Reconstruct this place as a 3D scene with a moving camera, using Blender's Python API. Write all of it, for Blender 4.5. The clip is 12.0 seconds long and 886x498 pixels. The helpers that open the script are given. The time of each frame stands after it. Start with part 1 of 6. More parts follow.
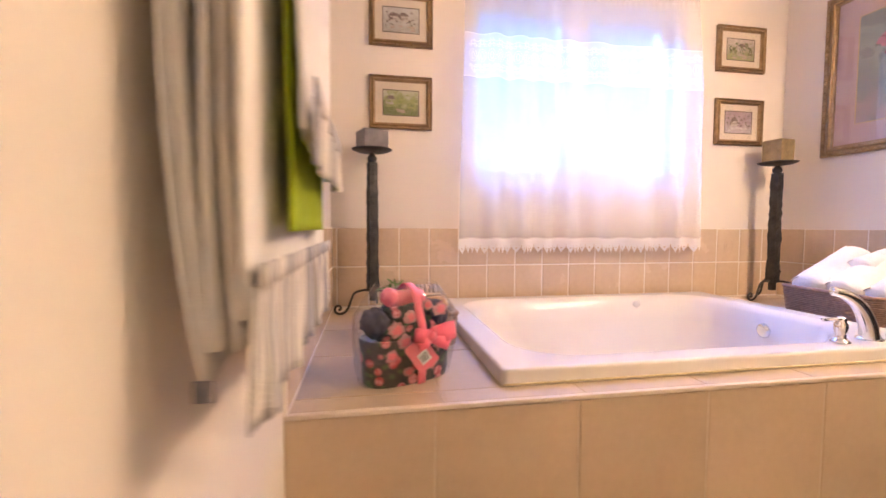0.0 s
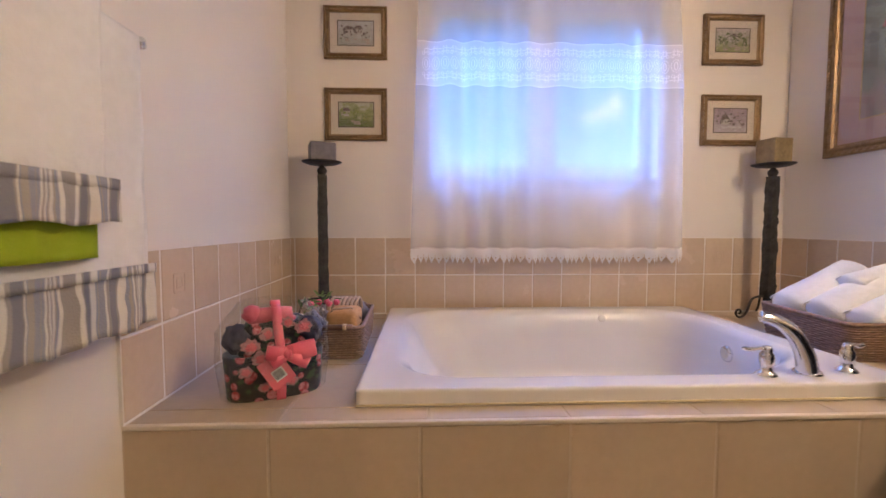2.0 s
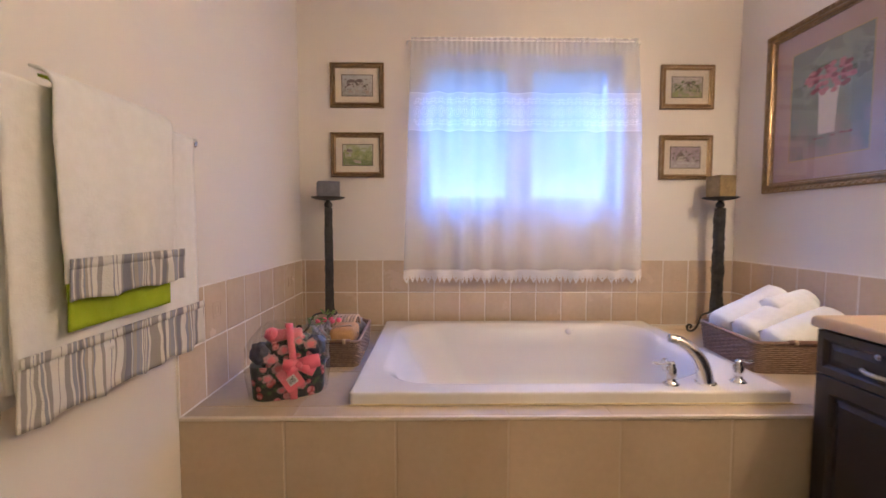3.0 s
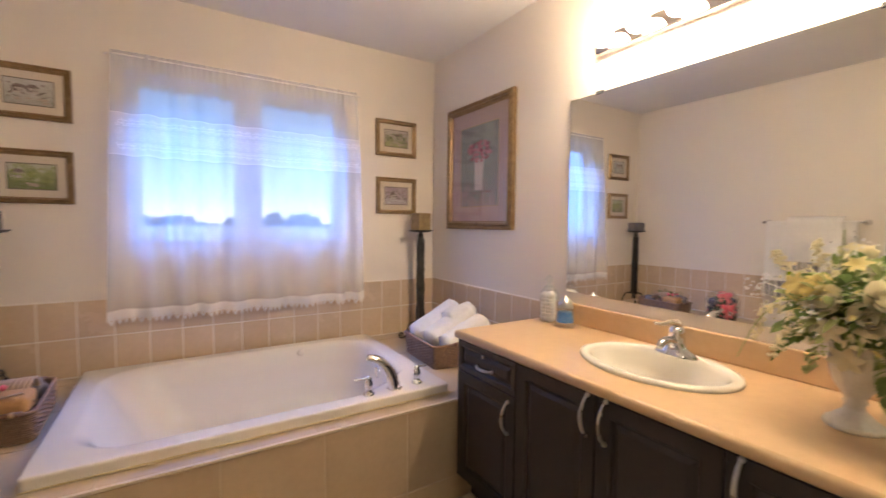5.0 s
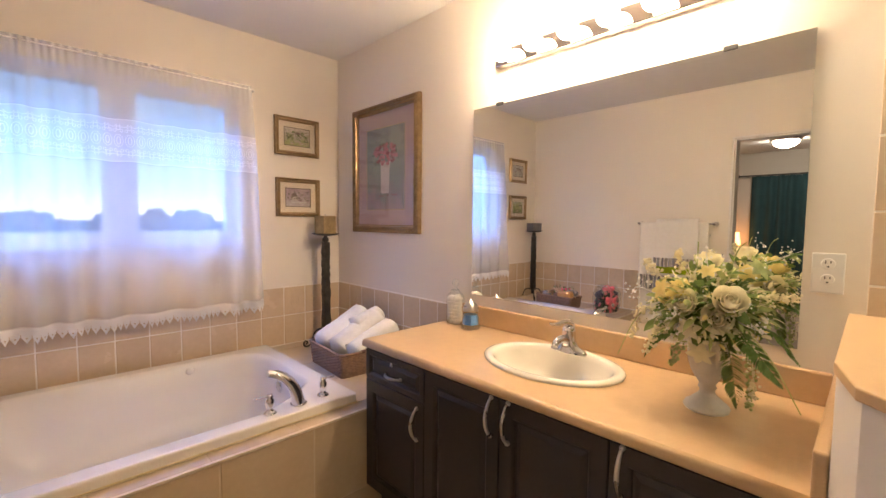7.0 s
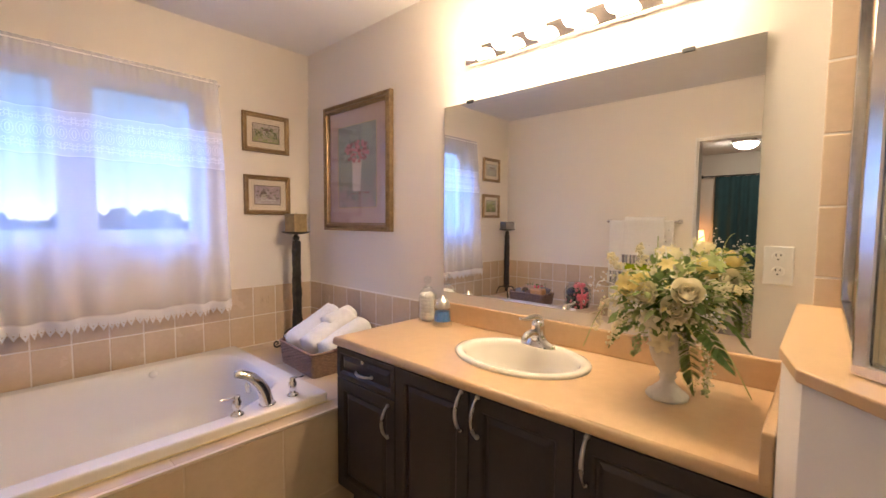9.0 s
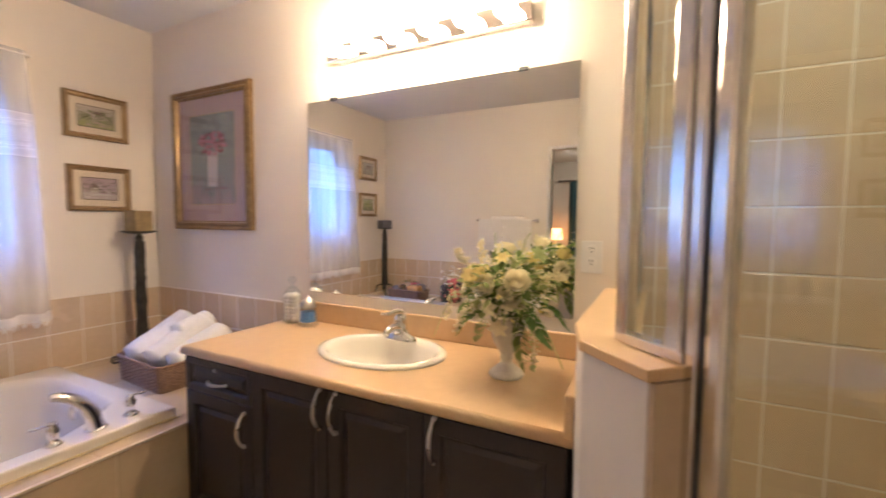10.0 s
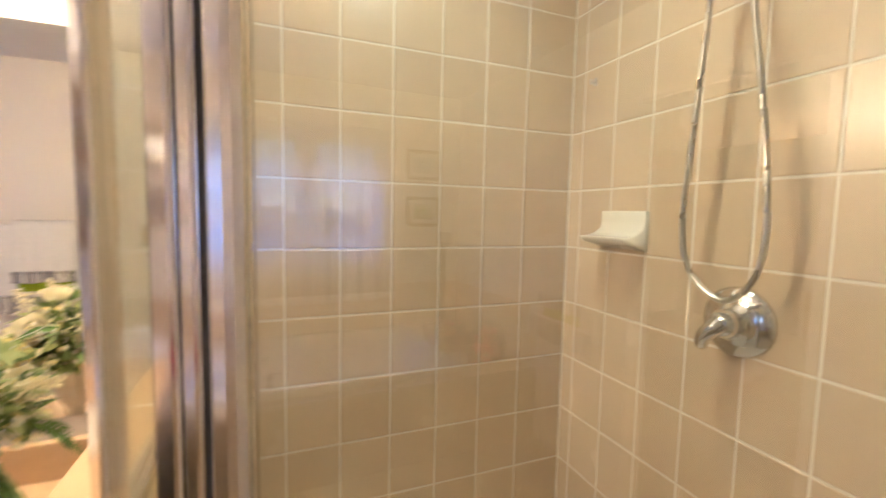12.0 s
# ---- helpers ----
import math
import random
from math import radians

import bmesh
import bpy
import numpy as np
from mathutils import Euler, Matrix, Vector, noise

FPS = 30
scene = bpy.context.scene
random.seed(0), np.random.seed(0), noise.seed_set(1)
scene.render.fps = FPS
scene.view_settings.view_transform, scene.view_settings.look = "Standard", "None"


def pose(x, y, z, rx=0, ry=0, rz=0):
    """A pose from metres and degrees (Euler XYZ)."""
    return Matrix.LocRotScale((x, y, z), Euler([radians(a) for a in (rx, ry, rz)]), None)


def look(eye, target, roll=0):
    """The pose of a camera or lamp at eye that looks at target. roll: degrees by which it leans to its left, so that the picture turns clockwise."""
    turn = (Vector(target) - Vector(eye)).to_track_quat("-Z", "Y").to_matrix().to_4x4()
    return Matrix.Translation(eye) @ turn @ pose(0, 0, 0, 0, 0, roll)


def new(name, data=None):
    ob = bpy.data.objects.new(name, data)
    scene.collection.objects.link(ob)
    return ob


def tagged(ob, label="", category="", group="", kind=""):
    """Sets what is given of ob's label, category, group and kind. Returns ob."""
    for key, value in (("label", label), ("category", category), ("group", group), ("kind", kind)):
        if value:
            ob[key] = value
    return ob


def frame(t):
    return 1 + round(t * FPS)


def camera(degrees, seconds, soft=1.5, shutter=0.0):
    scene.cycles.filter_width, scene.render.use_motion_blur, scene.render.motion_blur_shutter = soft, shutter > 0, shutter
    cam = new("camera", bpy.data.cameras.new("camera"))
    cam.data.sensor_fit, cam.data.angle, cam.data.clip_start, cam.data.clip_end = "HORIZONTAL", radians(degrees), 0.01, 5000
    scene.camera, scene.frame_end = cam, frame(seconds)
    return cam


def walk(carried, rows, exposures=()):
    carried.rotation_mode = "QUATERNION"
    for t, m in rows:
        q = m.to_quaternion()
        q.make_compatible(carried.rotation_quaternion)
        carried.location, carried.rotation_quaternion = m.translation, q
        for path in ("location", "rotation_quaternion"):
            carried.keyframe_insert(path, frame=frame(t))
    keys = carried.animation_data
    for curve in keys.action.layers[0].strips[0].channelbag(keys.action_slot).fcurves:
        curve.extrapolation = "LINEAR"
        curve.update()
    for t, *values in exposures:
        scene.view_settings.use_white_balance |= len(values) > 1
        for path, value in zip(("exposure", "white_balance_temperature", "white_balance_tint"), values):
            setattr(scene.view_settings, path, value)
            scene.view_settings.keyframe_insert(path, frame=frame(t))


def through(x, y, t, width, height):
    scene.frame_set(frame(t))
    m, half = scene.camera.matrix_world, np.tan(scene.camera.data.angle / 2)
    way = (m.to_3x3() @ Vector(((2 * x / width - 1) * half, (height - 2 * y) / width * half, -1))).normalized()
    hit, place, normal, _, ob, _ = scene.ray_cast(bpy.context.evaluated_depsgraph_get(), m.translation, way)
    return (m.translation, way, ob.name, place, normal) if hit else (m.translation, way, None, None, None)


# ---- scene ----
cam = camera(92.7, 12.0, shutter=0.5)
PATH = [
    (0, (0.138, 0.821, 0.894), (0.486, 2.788, 0.786), 0.2),
    (0.5, (0.334, 0.869, 0.877), (0.654, 2.84, 0.771), -0.0),
    (1, (0.467, 0.898, 0.882), (0.683, 2.883, 0.771), 0.1),
    (1.5, (0.592, 0.874, 0.899), (0.725, 2.866, 0.78), 0.1),
    (2, (0.659, 0.778, 0.948), (0.739, 2.773, 0.836), 0.1),
    (2.5, (0.736, 0.597, 1.011), (0.759, 2.594, 0.906), 0.0),
    (2.7, (0.754, 0.528, 1.048), (0.764, 2.525, 0.937), 0.1),
    (4.3, (0.868, 0.198, 1.229), (1.438, 2.112, 1.12), 0.3),
    (4.5, (0.88, 0.181, 1.245), (1.605, 2.042, 1.135), 0.4),
    (5, (0.9, 0.155, 1.298), (1.961, 1.846, 1.182), 0.6),
    (5.5, (0.904, 0.161, 1.334), (2.146, 1.724, 1.214), 0.6),
    (6, (0.906, 0.167, 1.344), (2.241, 1.651, 1.222), 0.7),
    (6.5, (0.911, 0.161, 1.339), (2.288, 1.606, 1.218), 0.7),
    (7, (0.914, 0.159, 1.343), (2.311, 1.584, 1.215), 0.5),
    (9, (0.927, 0.139, 1.33), (2.403, 1.484, 1.202), 0.4),
    (9.5, (0.932, 0.089, 1.334), (2.538, 1.275, 1.204), 0.5),
    (10, (0.949, 0.031, 1.328), (2.726, 0.938, 1.199), 0.5),
    (10.5, (0.983, -0.028, 1.328), (2.898, 0.535, 1.202), 0.7),
    (11, (1.048, -0.095, 1.331), (3.037, 0.073, 1.199), 0.8),
    (11.5, (1.144, -0.134, 1.382), (3.124, -0.38, 1.249), 1.0),
    (12, (1.275, -0.098, 1.494), (3.125, -0.839, 1.329), 1.2),
]
walk(cam, [(t, look(eye, target, roll)) for t, eye, target, roll in PATH],
     [(0, 2.66, 6610, 27), (0.7, 2.16, 6400, 25), (1.5, 1.80, 6150, 20), (2.7, 1.80, 6050, 19), (4.5, 1.74, 6100, 15), (6.5, 1.80, 6650, 16), (9.3, 1.80, 6450, 17), (10.5, 1.86, 6210, 17), (12, 2.21, 6000, 17)])

# ---- world and light ----
world = bpy.data.worlds.new("sky_world")
scene.world = world
world.use_nodes = True
wn = world.node_tree.nodes
sky = wn.new("ShaderNodeTexSky")
sky.sky_type, sky.sun_disc = "NISHITA", False
sky.sun_elevation, sky.sun_rotation = radians(55), radians(195)
sky.ozone_density, sky.dust_density = 7.0, 0.0
wn["Background"].inputs["Strength"].default_value = 0.052
world.node_tree.links.new(sky.outputs[0], wn["Background"].inputs["Color"])

sun_data = bpy.data.lights.new("sun", "SUN")
sun_data.energy, sun_data.angle, sun_data.color = 0.8, radians(12), (1.0, 0.93, 0.84)
sun = new("sun", sun_data)
sun.matrix_world = look((-5.2, -19.3, 28.5), (0, 0, 0))

# added area lamp, unseen above the window outside, standing in for sky light
area_data = bpy.data.lights.new("sky_stand_in_lamp", "AREA")
area_data.shape, area_data.size, area_data.size_y = "RECTANGLE", 2.2, 1.0
area_data.energy, area_data.color = 104.0, (0.14, 0.34, 1.0)
sky_stand_in = new("sky_stand_in_lamp", area_data)
sky_stand_in.matrix_world = look((1.28, 3.92, 3.02), (1.28, 3.0, 1.58))

BULB = 38.0

# ---- materials ----


def base_mat(name, rough=0.5, metal=0.0, spec=0.5):
    m = bpy.data.materials.new(name)
    m.use_nodes = True
    b = m.node_tree.nodes["Principled BSDF"]
    b.inputs["Roughness"].default_value = rough
    b.inputs["Metallic"].default_value = metal
    b.inputs["Specular IOR Level"].default_value = spec
    return m, m.node_tree.nodes, m.node_tree.links, b


def mottled(name, dark, light, scale=6.0, fine=80.0, rough=0.5, bump=0.1, metal=0.0, spec=0.5, vary=0.0, dist=0.004, coat=0.0):
    """Two scales of variation between two colours, fine relief, and a shift from piece to piece."""
    m, n, l, b = base_mat(name, rough, metal, spec)
    tc = n.new("ShaderNodeTexCoord")
    a = n.new("ShaderNodeTexNoise")
    a.inputs["Scale"].default_value, a.inputs["Detail"].default_value = scale, 5
    f = n.new("ShaderNodeTexNoise")
    f.inputs["Scale"].default_value, f.inputs["Detail"].default_value = fine, 3
    info = n.new("ShaderNodeObjectInfo")
    shift = n.new("ShaderNodeVectorMath")
    shift.operation = "SCALE"
    comb = n.new("ShaderNodeCombineXYZ")
    for i in range(3):
        l.new(info.outputs["Random"], comb.inputs[i])
    l.new(comb.outputs[0], shift.inputs[0])
    shift.inputs["Scale"].default_value = 37.0
    add = n.new("ShaderNodeVectorMath")
    l.new(tc.outputs["Object"], add.inputs[0])
    l.new(shift.outputs[0], add.inputs[1])
    l.new(add.outputs[0], a.inputs["Vector"])
    l.new(add.outputs[0], f.inputs["Vector"])
    mix = n.new("ShaderNodeMath")
    mix.operation = "MULTIPLY_ADD"
    mix.inputs[1].default_value = 0.3
    l.new(f.outputs["Fac"], mix.inputs[0])
    sc = n.new("ShaderNodeMath")
    sc.operation = "MULTIPLY"
    sc.inputs[1].default_value = 0.7
    l.new(a.outputs["Fac"], sc.inputs[0])
    l.new(sc.outputs[0], mix.inputs[2])
    ramp = n.new("ShaderNodeValToRGB")
    ramp.color_ramp.elements[0].position, ramp.color_ramp.elements[1].position = 0.22, 0.78
    ramp.color_ramp.elements[0].color, ramp.color_ramp.elements[1].color = (*dark, 1), (*light, 1)
    l.new(mix.outputs[0], ramp.inputs[0])
    hsv = n.new("ShaderNodeHueSaturation")
    l.new(ramp.outputs[0], hsv.inputs["Color"])
    val = n.new("ShaderNodeMapRange")
    val.inputs["To Min"].default_value, val.inputs["To Max"].default_value = 1 - vary, 1 + vary
    l.new(info.outputs["Random"], val.inputs["Value"])
    l.new(val.outputs[0], hsv.inputs["Value"])
    l.new(hsv.outputs[0], b.inputs["Base Color"])
    if bump:
        bp = n.new("ShaderNodeBump")
        bp.inputs["Strength"].default_value, bp.inputs["Distance"].default_value = bump, dist
        l.new(mix.outputs[0], bp.inputs["Height"])
        l.new(bp.outputs[0], b.inputs["Normal"])
    rr = n.new("ShaderNodeMapRange")
    rr.inputs["To Min"].default_value, rr.inputs["To Max"].default_value = rough * 0.85, min(1, rough * 1.15)
    l.new(a.outputs["Fac"], rr.inputs["Value"])
    l.new(rr.outputs[0], b.inputs["Roughness"])
    b.inputs["Coat Weight"].default_value = coat
    return m


def thin_cloth(name, dark, light, through=0.45):
    """Petals and leaves: mottled surface that lets light through."""
    m = mottled(name, dark, light, 30, 200, 0.6, 0.15, spec=0.3)
    n, l = m.node_tree.nodes, m.node_tree.links
    b = n["Principled BSDF"]
    t = n.new("ShaderNodeBsdfTranslucent")
    l.new(b.inputs["Base Color"].links[0].from_socket, t.inputs["Color"])
    mx = n.new("ShaderNodeMixShader")
    mx.inputs[0].default_value = through
    l.new(b.outputs[0], mx.inputs[1])
    l.new(t.outputs[0], mx.inputs[2])
    l.new(mx.outputs[0], n["Material Output"].inputs[0])
    return m


def glow(name, colour, strength):
    m, n, l, b = base_mat(name)
    b.inputs["Base Color"].default_value = (*colour, 1)
    b.inputs["Emission Color"].default_value = (*colour, 1)
    b.inputs["Emission Strength"].default_value = strength
    return m


PAINT = mottled("wall_paint", (0.75, 0.685, 0.60), (0.79, 0.725, 0.64), 1.2, 260, 0.55, 0.12, dist=0.0015)
PAINT_WHITE = mottled("white_paint", (0.74, 0.71, 0.68), (0.79, 0.76, 0.73), 2.0, 200, 0.4, 0.08, dist=0.001)
CEILING = mottled("ceiling_paint", (0.74, 0.71, 0.66), (0.80, 0.77, 0.72), 3.0, 160, 0.9, 0.5, dist=0.003)
TILE = mottled("wall_tile_glaze", (0.57, 0.43, 0.295), (0.68, 0.535, 0.385), 5, 40, 0.26, 0.10, vary=0.05, dist=0.003)
TILE_BIG = mottled("deck_tile_glaze", (0.46, 0.345, 0.22), (0.58, 0.45, 0.31), 4, 40, 0.33, 0.12, vary=0.05, dist=0.003)
GROUT = mottled("grout", (0.74, 0.68, 0.60), (0.83, 0.77, 0.69), 30, 300, 0.85, 0.3, dist=0.001)
DECK_GROUT = mottled("beige_grout", (0.50, 0.40, 0.28), (0.62, 0.51, 0.38), 30, 300, 0.85, 0.3, dist=0.001)
FLOOR_TILE = mottled("floor_tile_glaze", (0.42, 0.33, 0.22), (0.55, 0.44, 0.31), 5, 60, 0.35, 0.1, vary=0.05)
ACRYLIC = mottled("white_acrylic", (0.735, 0.680, 0.615), (0.760, 0.705, 0.640), 1.5, 50, 0.17, 0.0)
CERAMIC = mottled("white_ceramic", (0.784, 0.741, 0.651), (0.813, 0.769, 0.678), 3, 60, 0.08, 0.0)
LAMINATE = mottled("beige_laminate", (0.58, 0.38, 0.20), (0.66, 0.46, 0.26), 25, 220, 0.32, 0.04, dist=0.001)
ESPRESSO = mottled("dark_painted_wood", (0.020, 0.014, 0.012), (0.036, 0.026, 0.022), 9, 120, 0.46, 0.06, dist=0.001)
CHROME = mottled("chrome", (0.72, 0.72, 0.73), (0.80, 0.80, 0.81), 8, 90, 0.06, 0.0, metal=1.0)
BRUSHED = mottled("satin_aluminium", (0.66, 0.645, 0.62), (0.74, 0.72, 0.70), 8, 200, 0.12, 0.02, metal=1.0)
NICKEL = mottled("brushed_nickel", (0.52, 0.50, 0.47), (0.62, 0.60, 0.57), 20, 300, 0.28, 0.02, metal=1.0)
CAULK = mottled("old_caulk", (0.62, 0.50, 0.28), (0.72, 0.60, 0.38), 30, 200, 0.6, 0.1)
BAR_CHROME = mottled("polished_bar", (0.58, 0.54, 0.51), (0.64, 0.60, 0.57), 8, 90, 0.05, 0.0, metal=1.0)
VINYL = mottled("white_vinyl", (0.74, 0.74, 0.74), (0.79, 0.79, 0.79), 4, 90, 0.35, 0.0)
# black for shaded gaps and slots, also for the clips and barcode
DARK_GAP = mottled("black_gap_and_trim", (0.02, 0.02, 0.02), (0.035, 0.035, 0.035), 20, 100, 0.6, 0.0)


def glass_mat(name, tint=(1, 1, 1), gloss=0.04, rough=0.0):
    """Thin clear sheet: straight-through light and a mirror gloss that grows at grazing angles."""
    m = bpy.data.materials.new(name)
    m.use_nodes = True
    n, l = m.node_tree.nodes, m.node_tree.links
    n.clear()
    out = n.new("ShaderNodeOutputMaterial")
    t = n.new("ShaderNodeBsdfTransparent")
    t.inputs[0].default_value = (*tint, 1)
    g = n.new("ShaderNodeBsdfGlossy")
    g.inputs["Roughness"].default_value = rough
    lw = n.new("ShaderNodeLayerWeight")
    lw.inputs["Blend"].default_value = 0.5
    pw = n.new("ShaderNodeMath")
    pw.operation = "POWER"
    pw.inputs[1].default_value = 4.0
    l.new(lw.outputs["Facing"], pw.inputs[0])
    fr = n.new("ShaderNodeMapRange")
    fr.inputs["To Min"].default_value, fr.inputs["To Max"].default_value = gloss, 0.9
    l.new(pw.outputs[0], fr.inputs["Value"])
    mx = n.new("ShaderNodeMixShader")
    l.new(fr.outputs[0], mx.inputs[0])
    l.new(t.outputs[0], mx.inputs[1])
    l.new(g.outputs[0], mx.inputs[2])
    l.new(mx.outputs[0], out.inputs[0])
    return m


GLASS = glass_mat("window_glass", gloss=0.012)
SHOWER_GLASS = glass_mat("shower_glass", (0.96, 0.98, 0.95), 0.085)
PICTURE_GLASS = glass_mat("picture_glass", (1, 1, 1), 0.05)

MIRROR, _n, _l, _b = base_mat("silvered_mirror", 0.0, 1.0)
_b.inputs["Base Color"].default_value = (0.92, 0.93, 0.91, 1)

# ---- building helpers ----
ORIGIN = {}


def structure(name, bm, material, label, category, smooth=False):
    ob = link_mesh(name, bm, material, smooth)
    ORIGIN[ob.name] = Vector((0, 0, 0))
    return tagged(ob, label, category, kind="structure")


def link_mesh(name, bm, material, smooth=False):
    bmesh.ops.recalc_face_normals(bm, faces=bm.faces)
    me = bpy.data.meshes.new(name)
    for f in bm.faces:
        f.smooth = smooth
    bm.to_mesh(me)
    bm.free()
    for mt in material if isinstance(material, (list, tuple)) else [material]:
        me.materials.append(mt)
    return new(name, me)


def thing(name, at, label, category, group="", kind=""):
    ob = new(name)
    ob.empty_display_size = 0.05
    ob.location = at
    ORIGIN[ob.name] = Vector(at)
    return tagged(ob, label, category, group, kind)


def part(name, bm, material, parent, label="", smooth=False):
    """Links a bmesh, given in world coordinates, as one mesh under a thing or a part."""
    o = ORIGIN[parent.name]
    bmesh.ops.translate(bm, verts=bm.verts, vec=-o)
    ob = link_mesh(name, bm, material, smooth)
    ob.parent = parent
    ORIGIN[ob.name] = o
    if label:
        ob["label"] = label
    return ob


def box(lo, hi, bevel=0.0, seg=2, bm=None):
    b = bmesh.new()
    bmesh.ops.create_cube(b, size=1.0)
    lo, hi = Vector(lo), Vector(hi)
    for v in b.verts:
        v.co = Vector((lo[i] + (v.co[i] + 0.5) * (hi[i] - lo[i]) for i in range(3)))
    if bevel:
        bmesh.ops.bevel(b, geom=b.edges[:], offset=bevel, segments=seg, profile=0.5, affect="EDGES")
    return merge(bm, b) if bm else b


def merge(bm, other):
    me = bpy.data.meshes.new("scratch")
    other.to_mesh(me)
    other.free()
    bm.from_mesh(me)
    bpy.data.meshes.remove(me)
    return bm


def boxes(*pairs, bevel=0.0):
    bm = bmesh.new()
    for lo, hi in pairs:
        box(lo, hi, bevel, bm=bm)
    return bm


def prism(points, z0, z1, bevel=0.0):
    """An upright block over a plan outline."""
    bm = bmesh.new()
    a = [bm.verts.new((x, y, z0)) for x, y in points]
    b = [bm.verts.new((x, y, z1)) for x, y in points]
    bm.faces.new(a)
    bm.faces.new(b)
    for i in range(len(a)):
        j = (i + 1) % len(a)
        bm.faces.new((a[i], a[j], b[j], b[i]))
    bmesh.ops.recalc_face_normals(bm, faces=bm.faces)
    if bevel:
        bmesh.ops.bevel(bm, geom=bm.edges[:], offset=bevel, segments=2, profile=0.5, affect="EDGES")
    return bm


def lathe(profile, at, seg=24, axis="Z", bm=None):
    """A turned shape from (radius, height) pairs."""
    b = bmesh.new()
    rings = []
    for r, h in profile:
        rings.append([b.verts.new((r * math.cos(k * math.tau / seg), r * math.sin(k * math.tau / seg), h)) for k in range(seg)])
    for p, q in zip(rings, rings[1:]):
        for k in range(seg):
            b.faces.new((p[k], p[(k + 1) % seg], q[(k + 1) % seg], q[k]))
    if profile[0][0] > 1e-4:
        b.faces.new(rings[0])
    if profile[-1][0] > 1e-4:
        b.faces.new(rings[-1])
    bmesh.ops.remove_doubles(b, verts=b.verts, dist=1e-5)
    turn = {"Z": Matrix(), "X": Matrix.Rotation(radians(90), 4, "Y"), "-X": Matrix.Rotation(radians(-90), 4, "Y"),
            "Y": Matrix.Rotation(radians(-90), 4, "X"), "-Y": Matrix.Rotation(radians(90), 4, "X")}[axis]
    bmesh.ops.transform(b, verts=b.verts, matrix=Matrix.Translation(at) @ turn)
    return merge(bm, b) if bm else b


def tube(points, radius, seg=8, bm=None, closed=False, flat=1.0):
    """A round bar along points; radius is a number or a list."""
    b = bmesh.new()
    pts = [Vector(p) for p in points]
    n = len(pts)
    rad = radius if isinstance(radius, (list, tuple)) else [radius] * n
    rings, side = [], None
    for i, p in enumerate(pts):
        a = pts[i - 1] if (i or closed) else p
        c = pts[(i + 1) % n] if (i < n - 1 or closed) else p
        d = (c - a).normalized()
        if side is None:
            side = d.orthogonal().normalized()
        side = (side - d * side.dot(d)).normalized()
        up = d.cross(side)
        rings.append([b.verts.new(p + rad[i] * (math.cos(k * math.tau / seg) * side + flat * math.sin(k * math.tau / seg) * up)) for k in range(seg)])
    pairs = list(zip(rings, rings[1:])) + ([(rings[-1], rings[0])] if closed else [])
    for p, q in pairs:
        for k in range(seg):
            b.faces.new((p[k], p[(k + 1) % seg], q[(k + 1) % seg], q[k]))
    if not closed:
        b.faces.new(rings[0])
        b.faces.new(rings[-1])
    return merge(bm, b) if bm else b


def smooth_path(points, steps=8):
    """A Catmull-Rom line through points."""
    p = [Vector(q) for q in points]
    p = [2 * p[0] - p[1]] + p + [2 * p[-1] - p[-2]]
    out = []
    for i in range(1, len(p) - 2):
        for s in range(steps):
            t = s / steps
            out.append(0.5 * (2 * p[i] + (p[i + 1] - p[i - 1]) * t + (2 * p[i - 1] - 5 * p[i] + 4 * p[i + 1] - p[i + 2]) * t * t
                              + (3 * p[i] - p[i - 1] - 3 * p[i + 1] + p[i + 2]) * t ** 3))
    out.append(p[-2])
    return out


def sheet(fn, nu, nv, thick=0.0):
    """A surface fn(u, v) over the unit square, with thickness along its normals."""
    bm = bmesh.new()
    g = [[bm.verts.new(fn(i / nu, j / nv)) for j in range(nv + 1)] for i in range(nu + 1)]
    for i in range(nu):
        for j in range(nv):
            bm.faces.new((g[i][j], g[i + 1][j], g[i + 1][j + 1], g[i][j + 1]))
    if thick:
        bmesh.ops.recalc_face_normals(bm, faces=bm.faces)
        bmesh.ops.solidify(bm, geom=bm.faces[:], thickness=thick)
    return bm


# ---- the room's measures ----
WEST, EAST, NORTH, SOUTH, TOP = -0.045, 2.585, 2.99, -1.13, 2.52
TILE_W, TILE_H, TILE_TOP = 0.155, 0.2, 0.889
DECK, DECK_FRONT = 0.483, 1.758
WIN_X0, WIN_X1, WIN_Z0, WIN_Z1 = 0.68, 1.88, 1.20, 2.10
DOOR_Y0, DOOR_Y1, DOOR_Z = 0.26, 1.02, 2.06

structure("floor", box((WEST - 0.12, SOUTH - 0.12, -0.15), (EAST + 0.12, NORTH + 0.2, -0.008)), GROUT, "beige ceramic tile bathroom floor", "floor")
structure("ceiling", box((WEST - 0.12, SOUTH - 0.12, TOP), (EAST + 0.12, NORTH + 0.2, TOP + 0.12)), CEILING, "white textured bathroom ceiling", "ceiling")
structure("wall_north", boxes(
    ((WEST - 0.12, NORTH, -0.008), (WIN_X0, NORTH + 0.2, TOP)), ((WIN_X1, NORTH, -0.008), (EAST + 0.12, NORTH + 0.2, TOP)),
    ((WIN_X0, NORTH, -0.008), (WIN_X1, NORTH + 0.2, WIN_Z0)), ((WIN_X0, NORTH, WIN_Z1), (WIN_X1, NORTH + 0.2, TOP))),
    PAINT, "cream painted wall with the curtained window", "wall")
